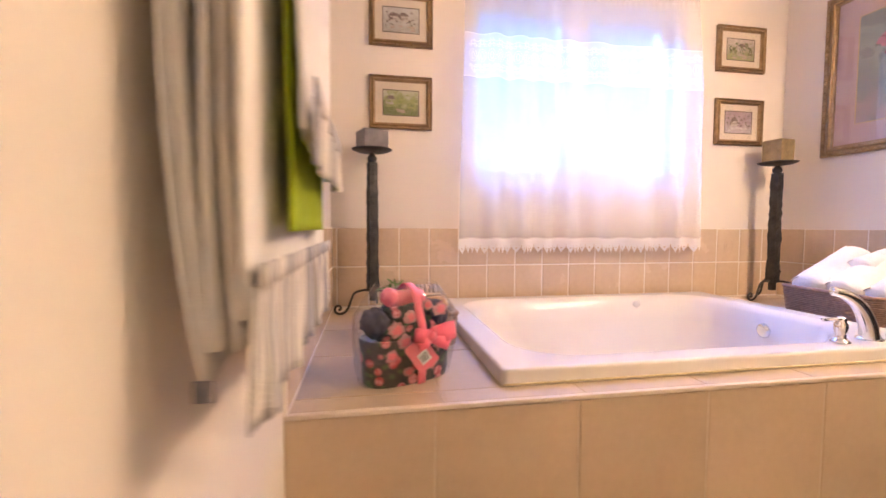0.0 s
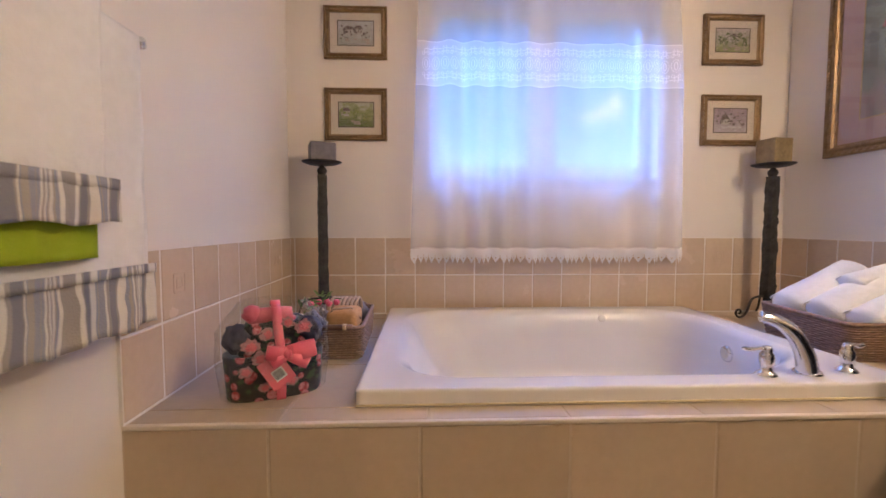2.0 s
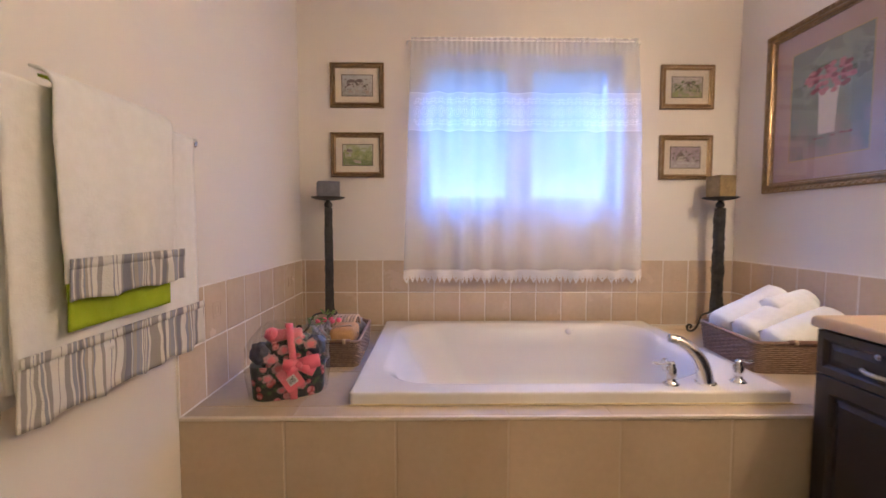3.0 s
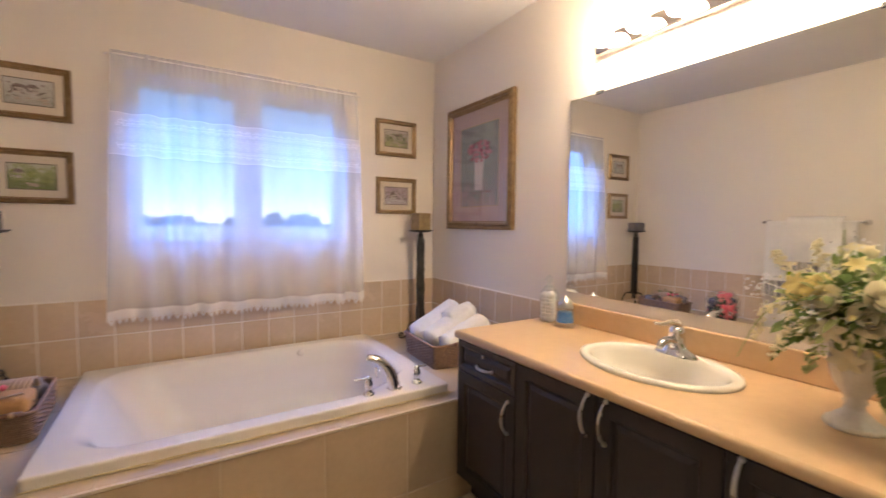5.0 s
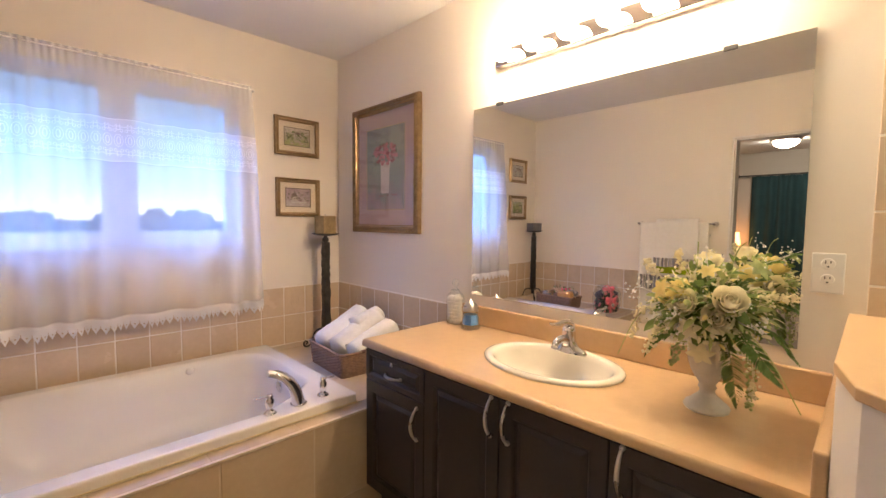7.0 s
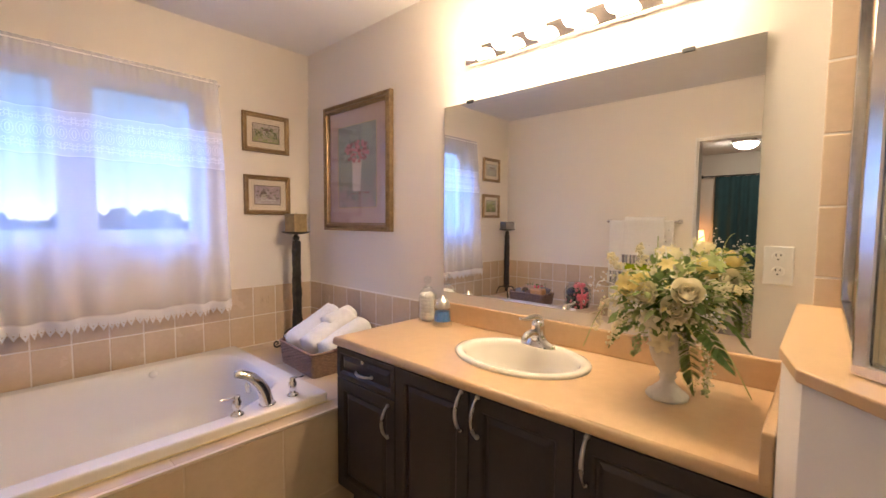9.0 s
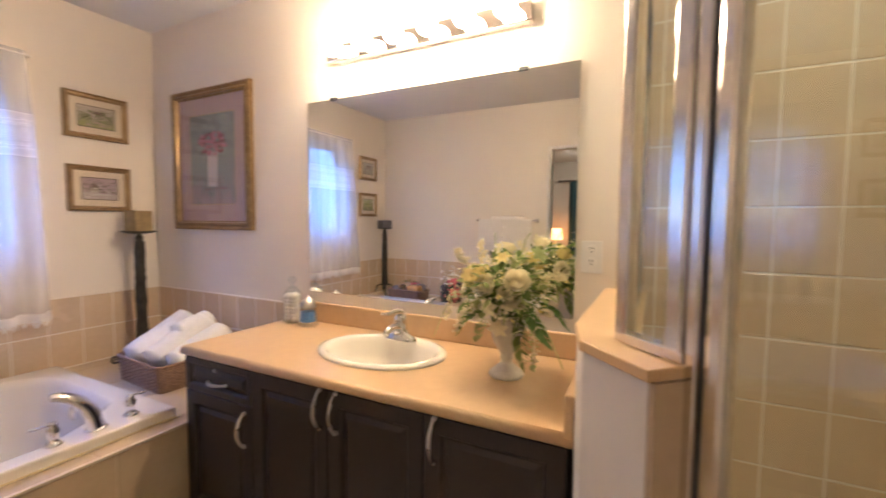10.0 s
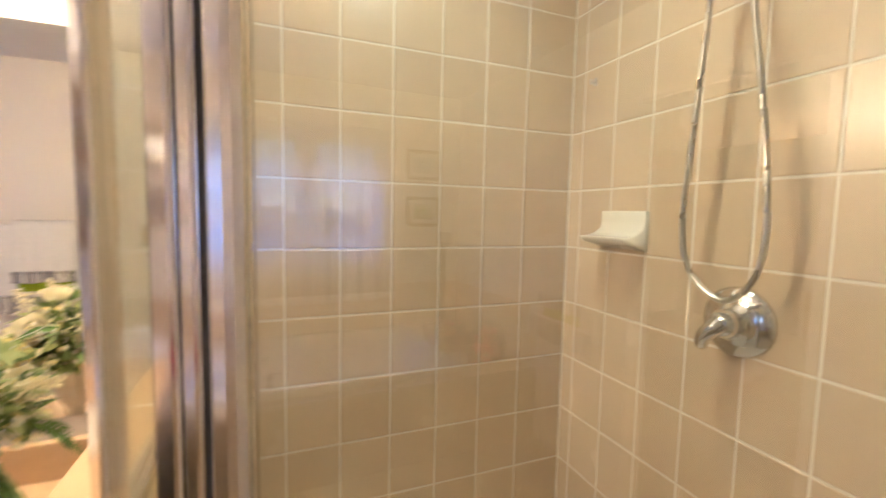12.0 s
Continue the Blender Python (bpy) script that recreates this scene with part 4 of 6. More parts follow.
def scene_print(kind):
    grounds = {"houses": [(0.30, 0.30, 0.24), (0.42, 0.42, 0.38), (0.50, 0.50, 0.48), (0.55, 0.55, 0.55)],
               "garden": [(0.25, 0.24, 0.16), (0.14, 0.20, 0.05), (0.36, 0.40, 0.20), (0.50, 0.52, 0.40)],
               "villa": [(0.36, 0.40, 0.14), (0.30, 0.32, 0.18), (0.42, 0.38, 0.34), (0.55, 0.48, 0.44)],
               "winter": [(0.52, 0.48, 0.50), (0.45, 0.40, 0.42), (0.34, 0.26, 0.30), (0.42, 0.33, 0.36)]}
    base = picture_paint("print_" + kind, grounds[kind], 38, len(kind) * 1.7)

    def image(add, w, h):
        add("print", box((-w, -0.0055, -h), (w, -0.003, h)), base, "small printed landscape")
        y = -0.0058
        rnd = random.Random(kind)
        trees, houses, roofs, paths = bmesh.new(), bmesh.new(), bmesh.new(), bmesh.new()
        spots = {"houses": [(-0.45, 0.1), (0.15, 0.15)], "garden": [(-0.6, 0.1)], "villa": [(0.05, 0.1)], "winter": [(-0.3, -0.1)]}[kind]
        for px, pz in spots:
            x, z = px * w, pz * h
            a, b = w * 0.26, h * 0.24
            for lo, hi in (((x - a, z - b), (x + a, z + b)),):
                vs = [houses.verts.new((p, y, q)) for p, q in ((lo[0], lo[1]), (hi[0], lo[1]), (hi[0], hi[1]), (lo[0], hi[1]))]
                houses.faces.new(vs)
            vs = [roofs.verts.new((p, y - 0.0002, q)) for p, q in ((x - a * 1.2, z + b * 0.8), (x + a * 1.2, z + b * 0.8), (x + a * 0.5, z + b * 2.0), (x - a * 0.4, z + b * 2.0))]
            roofs.faces.new(vs)
            for k in range(3):
                c = x - a * 0.6 + k * a * 0.6
                vs = [roofs.verts.new((p, y - 0.0003, q)) for p, q in ((c - a * 0.12, z - b * 0.4), (c + a * 0.12, z - b * 0.4), (c + a * 0.12, z + b * 0.3), (c - a * 0.12, z + b * 0.3))]
                roofs.faces.new(vs)
        for k in range(60 if kind in ("garden", "villa") else 26):
            blob(trees, rnd.uniform(-0.85, 0.85) * w, rnd.uniform(-0.45, 0.65) * h, rnd.uniform(0.03, 0.09) * w, rnd.uniform(0.03, 0.11) * h, y - 0.0004 - k * 3e-6, rnd.random() * 9)
        for k in range(7):
            blob(paths, rnd.uniform(-0.8, 0.8) * w, rnd.uniform(-0.85, -0.5) * h, rnd.uniform(0.08, 0.2) * w, rnd.uniform(0.04, 0.1) * h, y - 0.0002, rnd.random() * 9)
        add("printed_house", houses, INK_WALL)
        add("printed_roof", roofs, INK_ROOF)
        add("printed_trees", trees, {"houses": INK_ROOF, "garden": INK_TREE2, "villa": INK_TREE, "winter": INK_ROOF}[kind])
        add("printed_path", paths, INK_SNOW if kind == "winter" else INK_PATH)
    return image


for kind, x0, x1, z0, z1, words in (("houses", 0.146, 0.463, 1.786, 2.044, "small gold framed print of houses"), ("garden", 0.146, 0.461, 1.380, 1.641, "small gold framed print of a green garden"),
                                    ("villa", 2.103, 2.422, 1.788, 2.045, "small gold framed print of a villa among trees"), ("winter", 2.107, 2.424, 1.372, 1.634, "small gold framed print of a snowy farmhouse")):
    wall_picture("small_picture", Matrix.Translation(((x0 + x1) / 2, NORTH - 0.0005, (z0 + z1) / 2)), x1 - x0, z1 - z0, words, MAT_CREAM, scene_print(kind), 0.030, 0.036, group="prints beside the window")


def still_life(add, w, h):
    back = picture_paint("still_life_ground", [(0.42, 0.31, 0.30), (0.38, 0.30, 0.29), (0.23, 0.27, 0.24), (0.25, 0.30, 0.27), (0.30, 0.35, 0.32), (0.22, 0.26, 0.24)], 9, 2.2, 0.62)
    add("canvas", box((-w, -0.0055, -h), (w, -0.003, h)), back, "painted grey-green ground")
    y = -0.0058
    bm = bmesh.new()
    outline = [(-0.20, -0.60), (0.20, -0.60), (0.22, -0.35), (0.25, 0.05), (0.28, 0.16), (-0.26, 0.16), (-0.23, 0.05), (-0.22, -0.35)]
    bm.faces.new([bm.verts.new((a * w, y, b * h)) for a, b in outline])
    add("painted_jug", bm, plain("paint_jug", (0.66, 0.60, 0.58), 0.12))
    rnd = random.Random(3)
    pinks, darks, leaves = bmesh.new(), bmesh.new(), bmesh.new()
    for k in range(60):
        a, r = rnd.random() * math.tau, math.sqrt(rnd.random())
        blob(rnd.choice((pinks, pinks, darks)), math.cos(a) * r * 0.62 * w, (0.36 + math.sin(a) * r * 0.25) * h, 0.08 * w, 0.042 * h, y - 0.0003 - k * 4e-6, k)
    for k in range(26):
        a = rnd.uniform(0, math.pi)
        blob(leaves, math.cos(a) * 0.62 * w, (0.33 + math.sin(a) * 0.28) * h, 0.05 * w, 0.02 * h, y - 0.0002 - k * 4e-6, k)
    for k in range(7):
        blob(darks, rnd.uniform(-0.3, 0.6) * w, rnd.uniform(-0.70, -0.62) * h, 0.06 * w, 0.015 * h, y - 0.0003 - k * 4e-6, k + 90)
    add("painted_leaves", leaves, plain("paint_leaves", (0.13, 0.17, 0.13), 0.3))
    add("painted_blooms", pinks, plain("paint_pink", (0.52, 0.22, 0.26), 0.35))
    add("painted_blooms", darks, plain("paint_rose", (0.28, 0.10, 0.13), 0.3))


wall_picture("framed_painting", Matrix.Translation((EAST - 0.0005, 2.401, 1.684)) @ Matrix.Rotation(radians(-90), 4, "Z"), 0.706, 0.830,
             "large gilt framed still life of pink flowers in a jug", MAT_MAUVE, still_life, 0.052, 0.095, carve=True)


# ---- bath fittings ----


def bath_faucet():
    z = RIM + 0.002
    t = thing("bath_faucet", (1.735, 1.915, z), "polished chrome roman tub faucet with two lever handles", "faucet")
    base = Vector((1.745, 1.918, z))
    pts = smooth_path([base, base + Vector((-0.010, 0.0, 0.050)), base + Vector((-0.030, 0.003, 0.095)), base + Vector((-0.060, 0.008, 0.130)), base + Vector((-0.095, 0.014, 0.152)), base + Vector((-0.128, 0.020, 0.160))], 6)
    n = len(pts)
    part("spout", tube(pts, [0.036 - 0.019 * (k / (n - 1)) ** 0.9 for k in range(n)], 16, flat=0.8), CHROME, t, smooth=True)
    part("spout_base", lathe([(0.036, 0), (0.036, 0.006), (0.031, 0.010), (0.029, 0.012)], base - Vector((0, 0, 0.001)), 24), CHROME, t, smooth=True)
    for x, y, turn in ((1.612, 1.905, -1), (1.868, 1.925, 1)):
        p = Vector((x, y, z))
        hd = part("handle", lathe([(0.027, 0), (0.027, 0.005), (0.019, 0.012), (0.014, 0.018), (0.016, 0.03), (0.019, 0.045), (0.018, 0.06), (0.013, 0.068), (0.014, 0.074), (0.011, 0.083), (0.0, 0.086)], p, 20), CHROME, t, "chrome lever handle", smooth=True)
        lever = smooth_path([p + Vector((0, 0, 0.074)), p + Vector((turn * 0.02, 0.004 * turn, 0.078)), p + Vector((turn * 0.042, 0.01, 0.072)), p + Vector((turn * 0.062, 0.012, 0.075))], 5)
        part("lever", tube(lever, [0.007, 0.007, 0.0065, 0.006, 0.0055, 0.005, 0.005, 0.005, 0.005, 0.0055, 0.006, 0.0065, 0.0065, 0.006, 0.006, 0.004], 10), CHROME, hd, smooth=True)


bath_faucet()
part("overflow", lathe([(0.0, 0.012), (0.02, 0.012), (0.03, 0.008), (0.034, 0.0)], (1.865, 2.40, 0.435), 20, "-X"), CHROME, tub, "round chrome overflow plate", smooth=True)
part("jet", lathe([(0.0, 0.008), (0.014, 0.008), (0.02, 0.004), (0.022, 0.0)], (1.535, 2.83, 0.487), 16, "-Y"), ACRYLIC, tub, "white jet cap", smooth=True)
part("drain", lathe([(0.0, 0.006), (0.02, 0.005), (0.028, 0.0)], (1.62, 2.42, RIM - 0.39), 20), CHROME, tub, "chrome drain", smooth=True)


# ---- candlesticks ----


def candlestick(x, y, plate_z, turn, words, wax, size, tall):
    t = thing("candlestick", (x, y, DECK), words, "candlestick", group="iron candlesticks on the tub deck")
    c = Vector((x, y, 0))
    rot = Matrix.Translation(c) @ Matrix.Rotation(radians(turn), 4, "Z")

    def add(nm, bm, mt, lab="", smooth=False):
        bmesh.ops.transform(bm, verts=bm.verts, matrix=rot)
        return part(nm, bm, mt, t, lab, smooth)

    low, high = DECK + 0.10, plate_z - 0.055
    bm = bmesh.new()
    hw, n = 0.023, 40
    rings = []
    for k in range(n + 1):
        z = low + (high - low) * k / n
        w = hw * (1.0 - 0.12 * k / n) + 0.0025 * noise.noise(Vector((x, z * 30, 1)))
        ring = []
        for a, b in ((-1, -1), (0, -1.06), (1, -1), (1.06, 0), (1, 1), (0, 1.06), (-1, 1), (-1.06, 0)):
            j = 0.0035 * noise.noise(Vector((a * 5 + x, b * 5, z * 45)))
            ring.append(bm.verts.new((a * (w + j), b * (w + j), z)))
        rings.append(ring)
    for p, q in zip(rings, rings[1:]):
        for k in range(8):
            bm.faces.new((p[k], p[(k + 1) % 8], q[(k + 1) % 8], q[k]))
    bm.faces.new(rings[0])
    bm.faces.new(rings[-1])
    add("column", bm, IRON, "hammered square column")
    add("knob", lathe([(0.012, 0.0), (0.02, 0.008), (0.024, 0.02), (0.02, 0.032), (0.012, 0.040), (0.012, 0.046)], (0, 0, high - 0.002), 18), IRON, smooth=True)
    add("drip_plate", lathe([(0.0, -0.012), (0.03, -0.012), (0.07, -0.006), (0.092, 0.003), (0.094, 0.007), (0.088, 0.006), (0.06, 0.001), (0.0, 0.0)], (0, 0, plate_z), 30), IRON, smooth=True)
    add("foot_collar", box((-0.014, -0.014, DECK + 0.055), (0.014, 0.014, low + 0.001), 0.003), IRON)
    for k in range(3):
        a = radians(180 + 120 * k)
        u = Vector((math.cos(a), math.sin(a), 0))
        prof = [(0.010, 0.105), (0.05, 0.108), (0.088, 0.098), (0.105, 0.07), (0.118, 0.035), (0.138, 0.012), (0.160, 0.006), (0.178, 0.014), (0.183, 0.032), (0.172, 0.044), (0.158, 0.040), (0.156, 0.028), (0.166, 0.024)]
        pts = smooth_path([u * r + Vector((0, 0, DECK + h)) for r, h in prof], 4)
        add("foot", tube(pts, 0.0058, 8), IRON, "scrolled iron foot", smooth=True)
    s = size / 2
    cd = thing("candle", (x, y, plate_z + 0.001), ("square grey-blue pillar candle" if wax is WAX_GREY else "square mottled ochre pillar candle") + " on an iron plate", "candle")
    bm = box((-s, -s, plate_z + 0.001), (s, s, plate_z + tall), 0.004)
    bmesh.ops.transform(bm, verts=bm.verts, matrix=rot)
    part("wax", bm, wax, cd)
    bm = tube([(0, 0, plate_z + tall - 0.004), (0.001, 0, plate_z + tall + 0.006), (0.003, 0, plate_z + tall + 0.012)], 0.0012, 6)
    bmesh.ops.transform(bm, verts=bm.verts, matrix=rot)
    part("wick", bm, DARK_LINE, cd, "burnt wick")


candlestick(0.158, 2.855, 1.246, 20, "tall hammered iron candlestick with scrolled feet beside the baskets", WAX_GREY, 0.118, 0.092)
candlestick(2.395, 2.845, 1.250, 8, "tall hammered iron candlestick with scrolled feet beside the towels", WAX_OCHRE, 0.105, 0.128)


# ---- baskets ----


def rect_ring(cx, cy, w, d, r, turn, n=12):
    pts = []
    c, s = math.cos(turn), math.sin(turn)
    corners = ((w / 2 - r, d / 2 - r, 0), (-w / 2 + r, d / 2 - r, 90), (-w / 2 + r, -d / 2 + r, 180), (w / 2 - r, -d / 2 + r, 270))
    for i, (px, py, a0) in enumerate(corners):
        for k in range(5):
            a = radians(a0 + 90 * k / 4)
            pts.append((px + r * math.cos(a), py + r * math.sin(a)))
        qx, qy, q0 = corners[(i + 1) % 4]
        e = (qx + r * math.cos(radians(q0)), qy + r * math.sin(radians(q0)))
        for k in range(1, n):
            pts.append((pts[-1][0] + (e[0] - pts[-1][0]) / (n - k + 1), pts[-1][1] + (e[1] - pts[-1][1]) / (n - k + 1)))
    return [(cx + x * c - y * s, cy + x * s + y * c) for x, y in pts]


def wicker_basket(name, cx, cy, w, d, h, turn, words, handles):
    t = thing(name, (cx, cy, DECK), words, "basket")
    z0 = DECK
    rows = int(h / 0.0085)
    bm = bmesh.new()
    flare = 0.06
    for k in range(rows):
        f = k / rows
        s = 1 - flare * (1 - f)
        ring = rect_ring(cx, cy, w * s, d * s, 0.025, turn, 14)
        pts = []
        for i, (x, y) in enumerate(ring):
            px, py = ring[i - 1]
            qx, qy = ring[(i + 1) % len(ring)]
            nx, ny = qy - py, px - qx
            m = math.hypot(nx, ny) or 1
            o = 0.0032 * (1 if (i + k) % 2 else -1)
            pts.append((x + nx / m * o, y + ny / m * o, z0 + 0.006 + 0.0085 * k + 0.0012 * noise.noise(Vector((i, k * 3, cx)))))
        tube(pts, 0.0043, 5, bm=bm, closed=True)
    part("weave", bm, WICKER, t, smooth=True)
    ring = rect_ring(cx, cy, w, d, 0.025, turn, 10)
    bm = tube([(x, y, z0 + h) for x, y in ring], 0.008, 8, closed=True)
    lower = rect_ring(cx, cy, w * (1 - flare), d * (1 - flare), 0.025, turn, 10)
    part("rim", bm, WICKER, t, "rolled wicker rim", smooth=True)
    part("base", prism(lower, z0 + 0.001, z0 + 0.008), WICKER, t)
    liner = bmesh.new()
    inner = [rect_ring(cx, cy, w * s - 0.012, d * s - 0.012, 0.02, turn, 4) for s in (1 - flare, 1)]
    a = [liner.verts.new((x, y, z0 + 0.01)) for x, y in inner[0]]
    b = [liner.verts.new((x, y, z0 + h - 0.004)) for x, y in inner[1]]
    for i in range(len(a)):
        liner.faces.new((a[i], a[(i + 1) % len(a)], b[(i + 1) % len(a)], b[i]))
    part("lining", liner, WICKER, t)
    c, s = math.cos(turn), math.sin(turn)
    for hx, hy, along in handles:
        p = Vector((cx + hx * c - hy * s, cy + hx * s + hy * c, z0 + h + 0.004))
        u = Vector((c, s, 0)) if along == "x" else Vector((-s, c, 0))
        bm = tube([p - u * 0.075, p - u * 0.04, p + u * 0.04, p + u * 0.075], 0.0095, 10)
        hd = part("handle", bm, BAMBOO, t, "dark cane grip", smooth=True)
        for sg in (-1, 1):
            part("binding", tube([p + u * sg * 0.042, p + u * sg * 0.055], 0.012, 10), ROPE, hd, smooth=True)
    return t


wicker_basket("towel_basket", 2.30, 2.325, 0.40, 0.42, 0.132, radians(-4), "brown woven wicker tray basket holding rolled towels", [(0.0, -0.213, "x"), (0.0, 0.213, "x")])
wicker_basket("sponge_basket", 0.325, 2.43, 0.215, 0.42, 0.112, radians(2), "brown woven wicker basket filled with bath sponges", [(0.0, -0.213, "x"), (0.0, 0.213, "x")])


def rolled_towel(p, axis, r, length, seed):
    """A towel wound into a roll, slightly flattened, with a free edge."""
    p, u = Vector(p), Vector(axis).normalized()
    side = u.cross(Vector((0, 0, 1))).normalized()
    up = side.cross(u)
    t = thing("rolled_towel", p, "rolled white terry bath towel in the wicker basket", "towel", group="rolled towels")
    bm = bmesh.new()
    n, m = 30, 26
    rings = []
    for j in range(m + 1):
        f = j / m
        ring = []
        e = abs(2 * f - 1)
        soft = math.sqrt(max(0.04, 1 - max(0.0, (e - 0.80) / 0.20) ** 2.4))
        for k in range(n):
            a = k * math.tau / n
            rr = r * soft * (1 + 0.05 * noise.noise(Vector((math.cos(a) * 1.5, math.sin(a) * 1.5, f * 4 + seed))) + 0.05 * max(0, math.cos(a - 2.0)) ** 6)
            ring.append(bm.verts.new(p + u * (f - 0.5) * length + side * rr * math.cos(a) * 1.08 + up * rr * math.sin(a) * 0.95))
        rings.append(ring)
    for a, b in zip(rings, rings[1:]):
        for k in range(n):
            bm.faces.new((a[k], a[(k + 1) % n], b[(k + 1) % n], b[k]))
    bm.faces.new(rings[0])
    bm.faces.new(rings[-1])
    part("roll", bm, WHITE_TOWEL, t, smooth=True)
    for sgn in (-1, 1):
        flap = sheet(lambda a, b: p + u * sgn * length * (0.06 + 0.40 * a) + side * r * 1.10 * math.cos(2.0 + 0.5 * b) + up * r * 1.0 * math.sin(2.0 + 0.5 * b), 8, 6, 0.006)
        part("free_edge", flap, WHITE_TOWEL, t, smooth=True)


rolled_towel((2.302, 2.455, 0.672), (0.90, 0.06, 0.42), 0.076, 0.37, 1)
rolled_towel((2.33, 2.340, 0.662), (0.91, 0.10, 0.40), 0.073, 0.37, 2)
rolled_towel((2.36, 2.222, 0.637), (0.94, 0.10, 0.31), 0.066, 0.35, 3)
rolled_towel((2.41, 2.36, 0.725), (0.93, 0.05, 0.22), 0.056, 0.22, 5)


def lump(c, rx, ry, rz, seed, rough=0.2, sub=3, ribs=0):
    bm = bmesh.new()
    bmesh.ops.create_icosphere(bm, subdivisions=sub, radius=1.0)
    for v in bm.verts:
        s = 1 + rough * noise.noise(v.co * 2.3 + Vector((seed, 0, 0))) + rough * 0.4 * noise.noise(v.co * 7 + Vector((seed, 3, 0)))
        if ribs:
            s += 0.05 * math.sin(math.atan2(v.co.z, v.co.y) * ribs)
        v.co = Vector((c[0] + v.co.x * rx * s, c[1] + v.co.y * ry * s, c[2] + v.co.z * rz * s))
    return bm


def sponge_filling():
    z = DECK + 0.012
    t = thing("bath_sponge", (0.35, 2.32, z), "orange ribbed loofah sponge in the wicker basket", "sponge")
    b = box((0.305, 2.26, z + 0.072), (0.415, 2.40, z + 0.15), 0.022, 4)
    part("pad", b, SPONGE, t, smooth=True)
    part("strap", tube([(0.30, 2.28, z + 0.11), (0.33, 2.27, z + 0.156), (0.39, 2.30, z + 0.156), (0.42, 2.33, z + 0.11)], 0.004, 6), ROPE, t, smooth=True)
    t = thing("rope_scrubber", (0.33, 2.45, z), "tan looped rope body scrubber in the wicker basket", "scrubber")
    for k in range(7):
        x = 0.285 + 0.016 * k
        pts = smooth_path([(x, 2.38, z + 0.03), (x + 0.004, 2.39, z + 0.13), (x + 0.01, 2.44, z + 0.165), (x + 0.012, 2.50, z + 0.14), (x + 0.012, 2.52, z + 0.03)], 5)
        part("loop", tube(pts, 0.0075, 7), ROPE, t, smooth=True)
    t = thing("bath_pouf", (0.29, 2.32, z), "grey purple netted bath pouf in the wicker basket", "bath pouf")
    part("netting", lump((0.272, 2.30, z + 0.10), 0.045, 0.06, 0.055, 4, 0.5, 4), GREY_SPONGE, t, smooth=False)
    t = thing("bath_brush", (0.38, 2.55, z), "dark green and cream bath brush in the wicker basket", "brush")
    part("head", lump((0.37, 2.54, z + 0.09), 0.05, 0.05, 0.05, 8, 0.3, 3), GREY_SPONGE, t, smooth=True)
    part("stick", tube([(0.26, 2.47, z + 0.02), (0.245, 2.43, z + 0.16)], 0.006, 8), BAMBOO, t, smooth=True)
    t = thing("dried_flowers", (0.27, 2.47, z), "small dark green and red dried posy in the basket", "dried flowers")
    bm = bmesh.new()
    rnd = random.Random(7)
    for k in range(46):
        c = Vector((0.245 + rnd.uniform(-0.05, 0.06), 2.42 + rnd.uniform(-0.10, 0.08), z + rnd.uniform(0.10, 0.175)))
        leaf(bm, c, Vector((rnd.gauss(0, 1), rnd.gauss(0, 1), rnd.uniform(0.1, 1))), 0.045, 0.013, rnd)
    part("leaves", bm, LEAF, t)
    for k in range(5):
        part("bud", lump((0.23 + 0.022 * k, 2.36 + 0.03 * (k % 3), z + 0.16), 0.012, 0.012, 0.012, k, 0.3, 2), PINK, t)


def leaf(bm, base, d, length, width, rnd, bend=0.25, segs=4):
    """A pointed, bent leaf grown from base along d."""
    d = d.normalized()
    side = d.cross(Vector((rnd.gauss(0, 0.4), rnd.gauss(0, 0.4), 1)))
    side = side.normalized() if side.length > 1e-3 else Vector((1, 0, 0))
    up = side.cross(d)
    prev = None
    for k in range(segs + 1):
        f = k / segs
        w = width * 0.5 * math.sin(math.pi * min(1, f * 0.92 + 0.08)) ** 0.8
        c = base + d * length * f - Vector((0, 0, 1)) * bend * length * f * f + up * 0.0
        row = [bm.verts.new(c + side * w + up * w * 0.25), bm.verts.new(c), bm.verts.new(c - side * w + up * w * 0.25)]
        if prev:
            bm.faces.new((prev[0], prev[1], row[1], row[0]))
            bm.faces.new((prev[1], prev[2], row[2], row[1]))
        prev = row


sponge_filling()


# ---- gift basket ----


